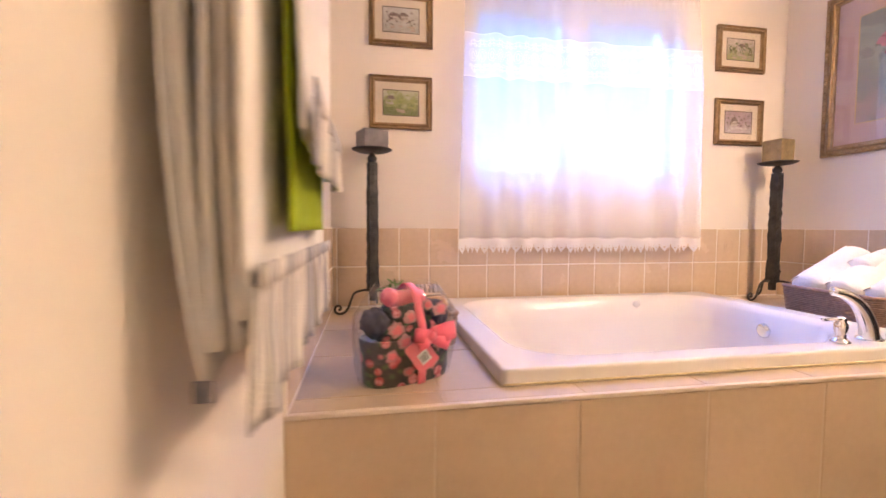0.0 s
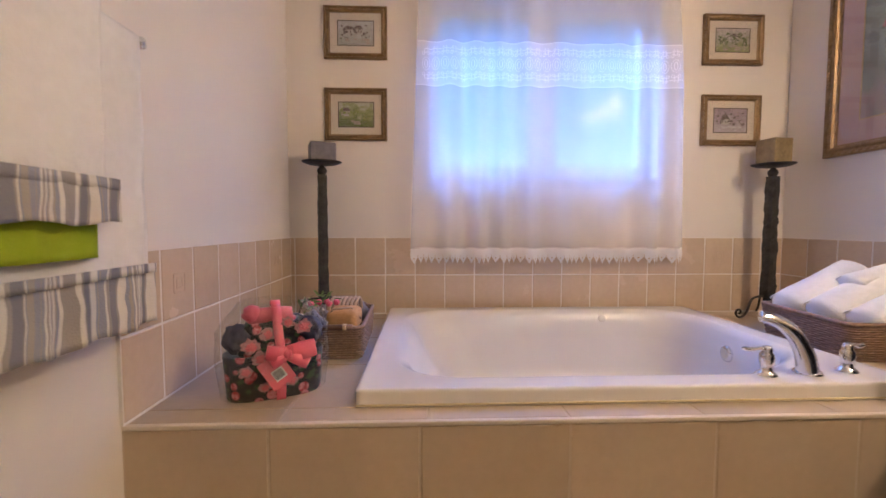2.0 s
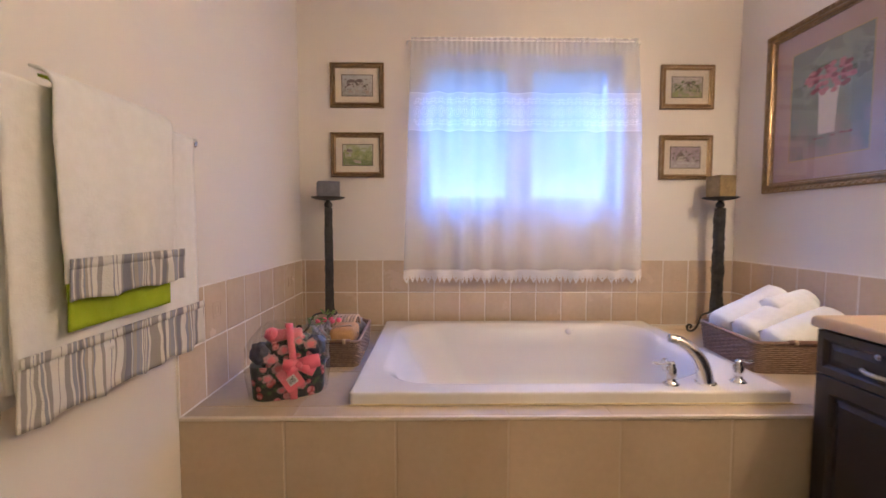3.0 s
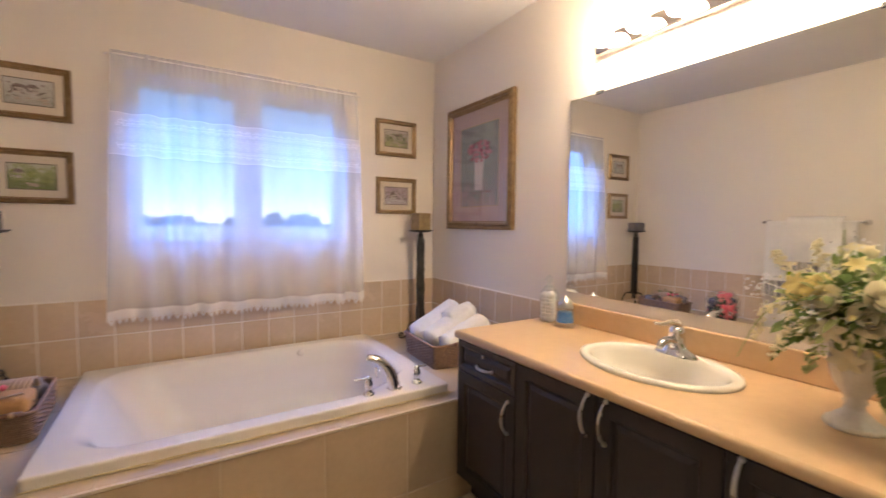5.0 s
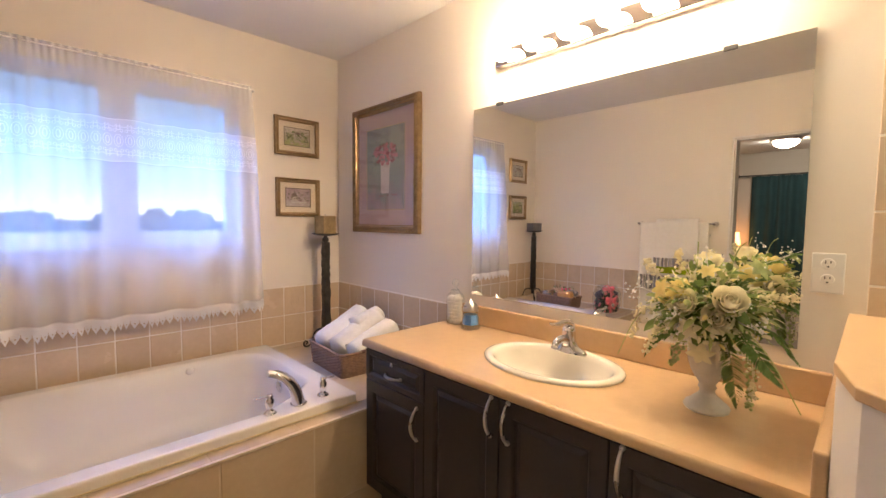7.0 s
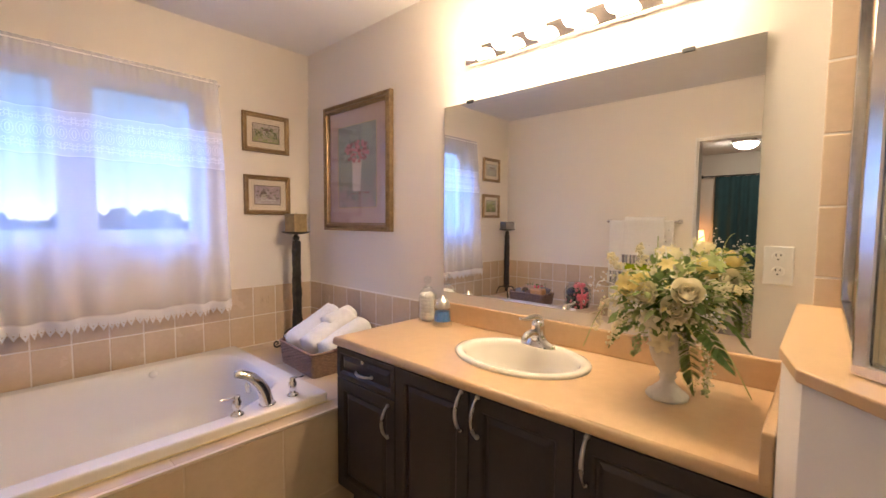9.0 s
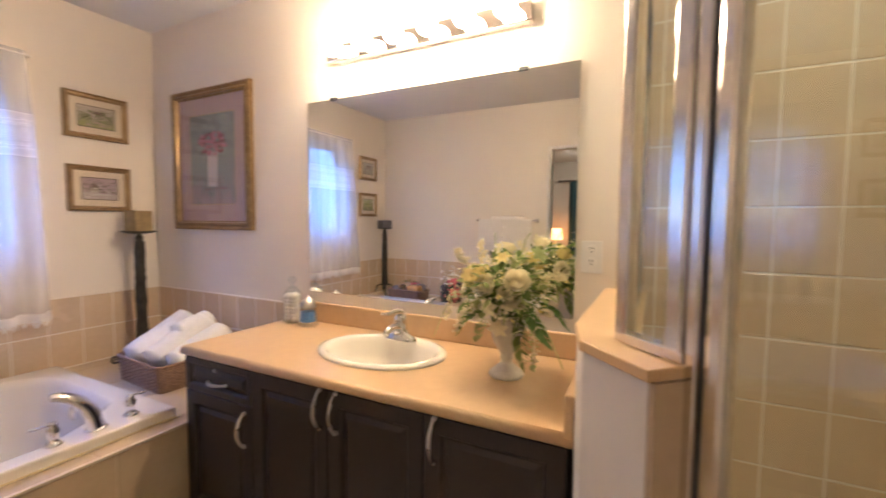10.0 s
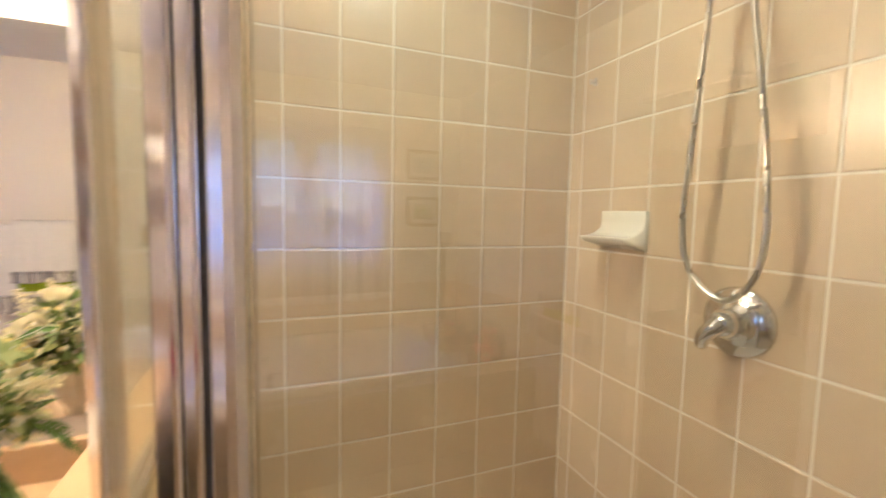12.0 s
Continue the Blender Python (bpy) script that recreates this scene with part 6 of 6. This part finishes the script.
    frond([h + Vector((0.08, 0.06, 0.0)), h + Vector((0.15, 0.13, 0.0)), h + Vector((0.17, 0.19, -0.06))], FERN, 0.045)
    frond([h + Vector((0.03, -0.05, 0.08)), h + Vector((0.06, -0.12, 0.14)), h + Vector((0.07, -0.17, 0.15))], FERN, 0.04)

    def plume(pts, mat, name, words, r=0.006, n=70, spread=0.012):
        line = smooth_path(pts, 10)
        bm = tube(line, 0.0012, 4)
        for k in range(n):
            i = rnd.randrange(len(line) // 4, len(line))
            f = 1 - i / len(line)
            c = line[i] + Vector((rnd.gauss(0, 1), rnd.gauss(0, 1), rnd.gauss(0, 1))) * spread * (0.35 + f)
            b = bmesh.new()
            bmesh.ops.create_icosphere(b, subdivisions=1, radius=r * rnd.uniform(0.5, 1.1))
            bmesh.ops.translate(b, verts=b.verts, vec=c)
            merge(bm, b)
        part(name, bm, mat, t, words)["kind"] = "stuff"

    for pts in (([-0.03, 0.08, 0.05], [-0.08, 0.16, 0.12], [-0.09, 0.19, 0.16]), ([-0.06, 0.03, 0.08], [-0.09, 0.07, 0.15], [-0.08, 0.09, 0.19]), ([-0.02, -0.08, 0.04], [-0.03, -0.17, 0.07], [-0.03, -0.23, 0.075]),
                ([-0.08, 0.06, -0.03], [-0.16, 0.12, -0.06], [-0.18, 0.15, -0.13]), ([-0.07, -0.09, -0.02], [-0.13, -0.14, -0.09], [-0.14, -0.155, -0.20]), ([-0.08, 0.03, -0.05], [-0.15, 0.06, -0.10], [-0.16, 0.07, -0.16]),
                ([-0.08, 0.10, 0.0], [-0.12, 0.19, -0.01], [-0.12, 0.22, -0.10]), ([-0.07, -0.10, -0.06], [-0.11, -0.13, -0.12], [-0.12, -0.14, -0.24])):
        plume([h + Vector(p) * 0.88 for p in pts], PETAL if pts[0][2] > -0.04 else LEAF_PALE, "plume", "feathery cream plume", 0.0048, 80)
    for pts in (([-0.05, 0.0, 0.12], [-0.08, 0.0, 0.17], [-0.09, 0.0, 0.19]), ([0.0, -0.06, 0.13], [0.0, -0.16, 0.17], [0.0, -0.20, 0.19]), ([-0.11, 0.05, 0.0], [-0.17, 0.06, 0.02], [-0.19, 0.06, 0.0]), ([-0.10, -0.09, 0.0], [-0.17, -0.13, 0.0], [-0.18, -0.18, -0.01]), ([-0.05, 0.12, 0.03], [-0.06, 0.22, 0.06], [-0.05, 0.25, 0.03])):
        plume([h + Vector(p) * 0.9 for p in pts], PLATE_WHITE, "berry_spray", "spray of tiny white berries", 0.0038, 22, 0.026)
    for a, b in (((-0.05, 0.03, 0.1), (-0.09, 0.02, 0.2)), ((0.02, -0.04, 0.12), (0.01, -0.08, 0.2)), ((-0.08, -0.10, -0.02), (-0.20, -0.24, -0.17)), ((-0.09, 0.16, 0.0), (-0.16, 0.215, -0.14))):
        p, q = h + Vector(a), h + Vector(b)
        part("stem", tube(smooth_path([p, (p + q) / 2 + Vector((0, 0, 0.02)), q], 6), 0.0014, 5), LEAF_PALE, t, "slim green stem")
    # gather the spray in a little over its urn
    for ob in t.children:
        if not ob.name.startswith("urn"):
            ob.data.transform(Matrix.Diagonal((0.93, 0.93, 1.0, 1.0)))


flowers()


# ---- shower fittings ----


def shower_fittings():
    y = SOUTH + 0.010
    t = thing("soap_dish", (2.295, y, 1.42), "white ceramic wall soap dish in the shower", "soap dish")
    bm = bmesh.new()
    prof = [(0.0, 0.075), (0.012, 0.075), (0.014, 0.068), (0.012, 0.045), (0.018, 0.02), (0.045, 0.002), (0.085, -0.006), (0.098, -0.004), (0.100, -0.010), (0.085, -0.022), (0.05, -0.030), (0.0, -0.045)]
    cx = 2.295
    vs = [[bm.verts.new((x, y + d, 1.440 + z)) for d, z in prof] for x in (cx - 0.090, cx - 0.086, cx + 0.086, cx + 0.090)]
    for a, b in zip(vs, vs[1:]):
        for k in range(len(prof) - 1):
            bm.faces.new((a[k], a[k + 1], b[k + 1], b[k]))
    bm.faces.new(vs[0])
    bm.faces.new(vs[-1])
    bmesh.ops.bevel(bm, geom=[e for e in bm.edges if e.calc_face_angle(0) > 0.5], offset=0.003, segments=2, affect="EDGES")
    part("dish", bm, CERAMIC, t, smooth=True)

    vx, vz = 1.930, 1.252
    t = thing("shower_valve", (vx, y, vz), "round chrome shower valve with lever handle", "shower valve")
    part("escutcheon", lathe([(0.086, 0.0), (0.086, 0.004), (0.078, 0.012), (0.055, 0.020), (0.040, 0.024), (0.038, 0.03), (0.0, 0.03)], (vx, y, vz), 40, "Y"), CHROME, t, smooth=True)
    part("hub", lathe([(0.034, 0.02), (0.034, 0.05), (0.030, 0.066), (0.018, 0.074), (0.0, 0.076)], (vx, y, vz), 28, "Y"), CHROME, t, smooth=True)
    pts = smooth_path([(vx, y + 0.062, vz), (vx + 0.010, y + 0.074, vz - 0.012), (vx + 0.026, y + 0.080, vz - 0.034), (vx + 0.034, y + 0.074, vz - 0.060)], 5)
    part("lever", tube(pts, [0.024 - 0.010 * k / (len(pts) - 1) for k in range(len(pts))], 12), CHROME, t, "chrome lever", smooth=True)

    t = thing("hand_shower", (1.999, y, 2.03), "chrome hand shower with hanging flexible metal hose", "shower head")
    part("bracket", lathe([(0.030, 0.0), (0.030, 0.006), (0.014, 0.014), (0.012, 0.05), (0.016, 0.056), (0.016, 0.085), (0.0, 0.088)], (1.939, y, 2.085), 20, "Y"), CHROME, t, smooth=True)
    part("handpiece", tube(smooth_path([(1.982, y + 0.100, 2.02), (1.972, y + 0.102, 2.08), (1.959, y + 0.108, 2.17), (1.954, y + 0.135, 2.24)], 5), [0.011] * 4 + [0.013] * 8 + [0.016, 0.022, 0.03, 0.036], 14), CHROME, t, smooth=True)
    part("head", lathe([(0.03, -0.01), (0.048, 0.0), (0.05, 0.012), (0.044, 0.02), (0.0, 0.022)], (1.952, y + 0.14, 2.245), 24, "Y"), CHROME, t, smooth=True)
    part("fitting", lathe([(0.0095, 0.0), (0.0105, 0.008), (0.0095, 0.016), (0.0105, 0.03)], (1.982, y + 0.100, 1.985), 12), CHROME, t, smooth=True)
    line = smooth_path([(1.982, y + 0.100, 2.0), (1.992, y + 0.098, 1.86), (2.014, y + 0.09, 1.65), (2.028, y + 0.085, 1.48), (2.002, y + 0.083, 1.37), (1.919, y + 0.083, 1.312), (1.856, y + 0.083, 1.362), (1.837, y + 0.08, 1.47), (1.856, y + 0.075, 1.66), (1.892, y + 0.065, 1.86), (1.916, y + 0.06, 2.0), (1.924, y + 0.056, 2.085)], 32)
    part("hose", tube(line, [0.0073 if k % 2 else 0.0067 for k in range(len(line))], 8), NICKEL, t, "ribbed metal shower hose", smooth=True)

    t = thing("wall_hook", (2.455, y, 1.952), "small grey hook on the shower tiles", "hook")
    part("plate", box((2.449, y - 0.001, 1.935), (2.465, y + 0.005, 1.965), 0.002), NICKEL, t)
    part("peg", tube(smooth_path([(2.457, y + 0.004, 1.952), (2.457, y + 0.02, 1.944), (2.457, y + 0.026, 1.957)], 4), 0.004, 8), NICKEL, t, smooth=True)


shower_fittings()


# ---- the bedroom beyond the doorway ----
BX0, BX1, BY0, BY1, BTOP = -4.75, WEST - 0.12, -1.6, 4.2, 2.57
structure("bedroom_floor", box((BX0 - 0.1, BY0 - 0.1, -0.15), (BX1, BY1 + 0.1, -0.003)), CARPET, "beige carpet of the bedroom", "floor")
structure("bedroom_ceiling", box((BX0 - 0.1, BY0 - 0.1, BTOP), (BX1, BY1 + 0.1, BTOP + 0.1)), CEILING, "white bedroom ceiling", "ceiling")
structure("bedroom_wall_west", box((BX0 - 0.1, BY0, -0.003), (BX0, BY1, BTOP)), BEDROOM_WALL, "beige bedroom wall behind the curtain", "wall")
structure("bedroom_wall_north", box((BX0 - 0.1, BY1, -0.003), (BX1, BY1 + 0.1, BTOP)), BEDROOM_WALL, "beige bedroom wall", "wall")
structure("bedroom_wall_south", box((BX0 - 0.1, BY0 - 0.1, -0.003), (BX1, BY0, BTOP)), BEDROOM_WALL, "beige bedroom wall", "wall")
structure("bedroom_wall_east", boxes(((BX1, BY0 - 0.1, -0.15), (BX1 + 0.002, SOUTH - 0.12, BTOP)), ((BX1 - 0.004, NORTH + 0.2, -0.15), (BX1, BY1, BTOP)), ((BX1 - 0.004, BY0, TOP + 0.005), (BX1, BY1, BTOP))), BEDROOM_WALL, "beige bedroom wall beside the bathroom", "wall")


def bedroom_things():
    t = thing("bedroom_curtain", (BX0 + 0.08, 0.95, 0.02), "dark teal floor length curtain", "curtain")
    part("cloth", sheet(lambda u, v: (BX0 + 0.09 + 0.028 * math.sin(u * 62 + math.sin(u * 17)), 0.15 + 1.53 * u, 0.03 + 2.13 * v), 140, 6, 0.004), BIRCH_CURTAIN, t, smooth=True)
    t = thing("bedroom_curtain_rod", (BX0 + 0.09, 0.95, 2.17), "dark metal curtain rod with ball finial", "curtain rod")
    part("rod", tube([(BX0 + 0.09, 0.0, 2.175), (BX0 + 0.09, 1.86, 2.175)], 0.012, 10), IRON, t, smooth=True)
    part("finial", lump((BX0 + 0.09, 1.88, 2.175), 0.03, 0.03, 0.03, 1, 0.02, 2), IRON, t, smooth=True)
    part("bracket", box((BX0 + 0.001, 1.74, 2.165), (BX0 + 0.085, 1.76, 2.185)), IRON, t)
    t = thing("ceiling_lamp", (-3.45, 1.1, BTOP), "lit frosted dome ceiling lamp with metal rim", "ceiling lamp")
    part("canopy", lathe([(0.0, 0.0), (0.17, 0.0), (0.175, -0.03), (0.16, -0.045)], (-3.45, 1.1, BTOP - 0.001), 28), NICKEL, t, smooth=True)
    part("dome", lathe([(0.155, -0.045), (0.14, -0.085), (0.09, -0.12), (0.03, -0.135), (0.0, -0.136)], (-3.45, 1.1, BTOP), 28), glow("lit_dome", (1.0, 0.90, 0.74), 26.0), t, "glowing frosted dome", smooth=True)
    t = thing("nightstand", (BX0 + 0.3, 1.95, 0), "dark brown wooden nightstand", "nightstand")
    part("body", box((BX0 + 0.06, 1.70, 0.08), (BX0 + 0.5, 2.2, 0.66), 0.006), WOOD, t)
    part("top", box((BX0 + 0.04, 1.68, 0.661), (BX0 + 0.52, 2.22, 0.69), 0.006), WOOD, t)
    for px in (BX0 + 0.08, BX0 + 0.46):
        for py in (1.72, 2.16):
            part("leg", box((px, py, 0), (px + 0.03, py + 0.03, 0.08)), WOOD, t)
    t = thing("table_lamp", (BX0 + 0.28, 1.90, 0.69), "lit table lamp with orange fabric shade", "table lamp")
    part("base", lathe([(0.07, 0.0), (0.07, 0.012), (0.03, 0.03), (0.02, 0.08), (0.05, 0.15), (0.045, 0.22), (0.012, 0.27), (0.012, 0.33)], (BX0 + 0.28, 1.90, 0.691), 20), URN, t, smooth=True)
    part("shade", lathe([(0.14, 0.30), (0.11, 0.52)], (BX0 + 0.28, 1.90, 0.69), 28), glow("lit_shade", (1.0, 0.42, 0.12), 2.2), t, "glowing orange shade", smooth=True)


bedroom_things()

# ---- tiles, piece by piece ----


def tile_mesh(name, w, h, d, material, bev=0.0018):
    """A glazed tile lying in xz, its face towards -y at y=0."""
    bm = bmesh.new()
    a = [bm.verts.new((x, d, z)) for x, z in ((-w / 2, -h / 2), (w / 2, -h / 2), (w / 2, h / 2), (-w / 2, h / 2))]
    b = [bm.verts.new((x, bev, z)) for x, z in ((-w / 2, -h / 2), (w / 2, -h / 2), (w / 2, h / 2), (-w / 2, h / 2))]
    i = bev * 1.4
    c = [bm.verts.new((x, 0, z)) for x, z in ((-w / 2 + i, -h / 2 + i), (w / 2 - i, -h / 2 + i), (w / 2 - i, h / 2 - i), (-w / 2 + i, h / 2 - i))]
    for p, q in ((a, b), (b, c)):
        for k in range(4):
            bm.faces.new((p[k], p[(k + 1) % 4], q[(k + 1) % 4], q[k]))
    bm.faces.new(c)
    bmesh.ops.recalc_face_normals(bm, faces=bm.faces)
    me = bpy.data.meshes.new(name)
    bm.to_mesh(me)
    bm.free()
    me.materials.append(material)
    return me


TILE_CACHE = {}
TRIM = mottled("tile_trim", (0.62, 0.52, 0.40), (0.72, 0.62, 0.50), 12, 120, 0.5, 0.05)


def lay_tiles(parent, origin, across, up, u_lines, v_lines, material, gap=0.005, depth=0.0085, name="tile"):
    """Tiles between joint lines measured along across and up; the face looks along across x up reversed."""
    across, up = Vector(across), Vector(up)
    out = across.cross(up)
    rot = Matrix((across, -out, up)).transposed().to_4x4()
    rnd = random.Random(hash((round(origin[0], 3), round(origin[1], 3))) % 1000)
    for u0, u1 in zip(u_lines, u_lines[1:]):
        for v0, v1 in zip(v_lines, v_lines[1:]):
            w, h = round(u1 - u0 - gap, 4), round(v1 - v0 - gap, 4)
            if w < 0.01 or h < 0.01:
                continue
            key = (w, h, material.name)
            if key not in TILE_CACHE:
                TILE_CACHE[key] = tile_mesh(name, w, h, depth, material)
            ob = new(name, TILE_CACHE[key])
            ob.parent = parent
            tilt = Euler((rnd.gauss(0, 0.0016), 0, rnd.gauss(0, 0.0016))).to_matrix().to_4x4()
            p = Vector(origin) + across * (u0 + u1) / 2 + up * (v0 + v1) / 2 + out * rnd.uniform(-0.0004, 0.0004)
            ob.matrix_basis = Matrix.Translation(p) @ rot @ tilt


def steps(a, b, s):
    """Joint lines from a to b, s apart, the last one at b."""
    out = [a]
    while out[-1] + s < b - 1e-4:
        out.append(out[-1] + s)
    return out + [b]


def grout_bed(name, lo, hi, label):
    return structure(name, box(lo, hi), GROUT, label, "tile band")


ROWS_DADO = [0.004, 0.206, 0.402]
G = 0.0085
# north dado
bed = grout_bed("tile_band_north", (WEST, NORTH - G, DECK), (EAST, NORTH - 0.0005, TILE_TOP - 0.002), "two rows of beige tiles below the window")
u = [0.0] + [k for k in (0.604 - 0.155 * 4 + 0.1548 * i - WEST for i in range(0, 18)) if 0.02 < k < EAST - WEST - 0.01] + [EAST - WEST - 0.006]
lay_tiles(bed, (WEST, NORTH - 0.010, DECK), (1, 0, 0), (0, 0, 1), u, ROWS_DADO, TILE)
bed = grout_bed("tile_band_west", (WEST + 0.0005, DECK_FRONT - 0.004, DECK), (WEST + G, NORTH - G, TILE_TOP - 0.002), "two rows of beige tiles on the wall by the towels")
lay_tiles(bed, (WEST + 0.010, DECK_FRONT - 0.004, DECK), (0, 1, 0), (0, 0, 1), steps(0.0, NORTH - DECK_FRONT - 0.008, TILE_W), ROWS_DADO, TILE)
bed = grout_bed("tile_band_east", (EAST - G, CTR_L + 0.002, DECK), (EAST - 0.0005, NORTH - G, TILE_TOP - 0.002), "two rows of beige tiles beside the vanity")
lay_tiles(bed, (EAST - 0.010, NORTH - 0.010, DECK), (0, -1, 0), (0, 0, 1), steps(0.0, NORTH - 0.012 - CTR_L, TILE_W), ROWS_DADO, TILE)



def motif(parent, at, across, out):
    """A small raised square ornament pressed into a tile."""
    bm = bmesh.new()
    for w in (0.026, 0.013):
        for sx, sz, lx, lz in ((0, 1, w, 0.002), (0, -1, w, 0.002), (1, 0, 0.002, w), (-1, 0, 0.002, w)):
            c = Vector(at) + Vector(across) * sx * w + Vector((0, 0, sz * w))
            e = Vector(across) * lx + Vector((0, 0, lz)) + Vector(out) * 0.0012
            e = Vector((abs(k) + 1e-5 for k in e))
            box(c - e, c + e, bm=bm)
    part("motif", bm, TILE, parent, "raised square ornament")


motif(bpy.data.objects["tile_band_north"], (0.372, NORTH - 0.010, 0.785), (1, 0, 0), (0, -1, 0))
motif(bpy.data.objects["tile_band_north"], (2.23, NORTH - 0.010, 0.785), (1, 0, 0), (0, -1, 0))
motif(bpy.data.objects["tile_band_west"], (WEST + 0.010, 1.99, 0.785), (0, 1, 0), (1, 0, 0))
motif(bpy.data.objects["tile_band_west"], (WEST + 0.010, 2.765, 0.785), (0, 1, 0), (1, 0, 0))
motif(bpy.data.objects["tile_band_east"], (EAST - 0.010, 2.75, 0.785), (0, 1, 0), (-1, 0, 0))

# deck and apron
deck = bpy.data.objects["tub_deck"]
xs = [0.0, 0.312 - WEST, 0.665 - WEST, 1.008 - WEST, 1.345 - WEST, 1.685 - WEST, 2.04 - WEST, EAST - WEST]
lay_tiles(deck, (WEST, DECK_FRONT + 0.010, DECK), (1, 0, 0), (0, 1, 0), xs, [0.0, 0.073], TILE_BIG, depth=0.0095)
lay_tiles(deck, (WEST, DECK_FRONT + 0.083, DECK), (1, 0, 0), (0, 1, 0), [0.0, 0.312 - WEST, 0.485 - WEST], [0.0, 0.335, 0.675, 1.03, NORTH - DECK_FRONT - 0.091], TILE_BIG, depth=0.0095)
lay_tiles(deck, (TUB_X1 - 0.012, DECK_FRONT + 0.083, DECK), (1, 0, 0), (0, 1, 0), [0.0, 0.34, EAST - TUB_X1 + 0.008], [0.0, 0.335, 0.675, 1.03, NORTH - DECK_FRONT - 0.091], TILE_BIG, depth=0.0095)
lay_tiles(deck, (0.47, 2.908, DECK), (1, 0, 0), (0, 1, 0), [0.0, 0.36, 0.72, 1.08, 1.5], [0.0, 0.074], TILE_BIG, depth=0.0095)
ax = [0.0] + [k - WEST for k in (0.288, 0.645, 1.008, 1.372, 1.736)] + [2.07 - WEST]
lay_tiles(deck, (WEST, DECK_FRONT, -0.004), (1, 0, 0), (0, 0, 1), ax, [0.0, 0.115, DECK - 0.006], TILE_BIG)
part("edge_trim", box((WEST + 0.002, DECK_FRONT - 0.004, DECK - 0.010), (2.04, DECK_FRONT + 0.011, DECK + 0.0015), 0.003), TRIM, deck, "pale tile edge trim")

# shower walls
rows = [0.0, 0.147] + [0.147 + 0.2058 * k for k in range(1, 12)]
bed = grout_bed("shower_tiles_east", (EAST - G, SOUTH, 0.0), (EAST - 0.0005, 0.166, rows[-1]), "beige glazed tiles on the shower wall")
lay_tiles(bed, (EAST - 0.010, 0.166, 0.0), (0, -1, 0), (0, 0, 1), [0.0] + [0.166 - k for k in (0.036, -0.124, -0.284, -0.444, -0.604, -0.764, -0.924, -1.119)], rows, TILE)
bed = grout_bed("shower_tiles_south", (1.0, SOUTH + 0.0005, 0.0), (EAST - G, SOUTH + G, rows[-1]), "beige glazed tiles behind the shower valve")
lay_tiles(bed, (EAST - 0.010, SOUTH + 0.010, 0.0), (-1, 0, 0), (0, 0, 1), [0.0] + [0.062 + 0.150 * k for k in range(0, 10)], rows, TILE)

# floor
fl = bpy.data.objects["floor"]
lay_tiles(fl, (WEST, SOUTH, 0.0), (1, 0, 0), (0, 1, 0), steps(0.0, EAST - WEST, 0.33), steps(0.0, DECK_FRONT - SOUTH, 0.33), FLOOR_TILE)
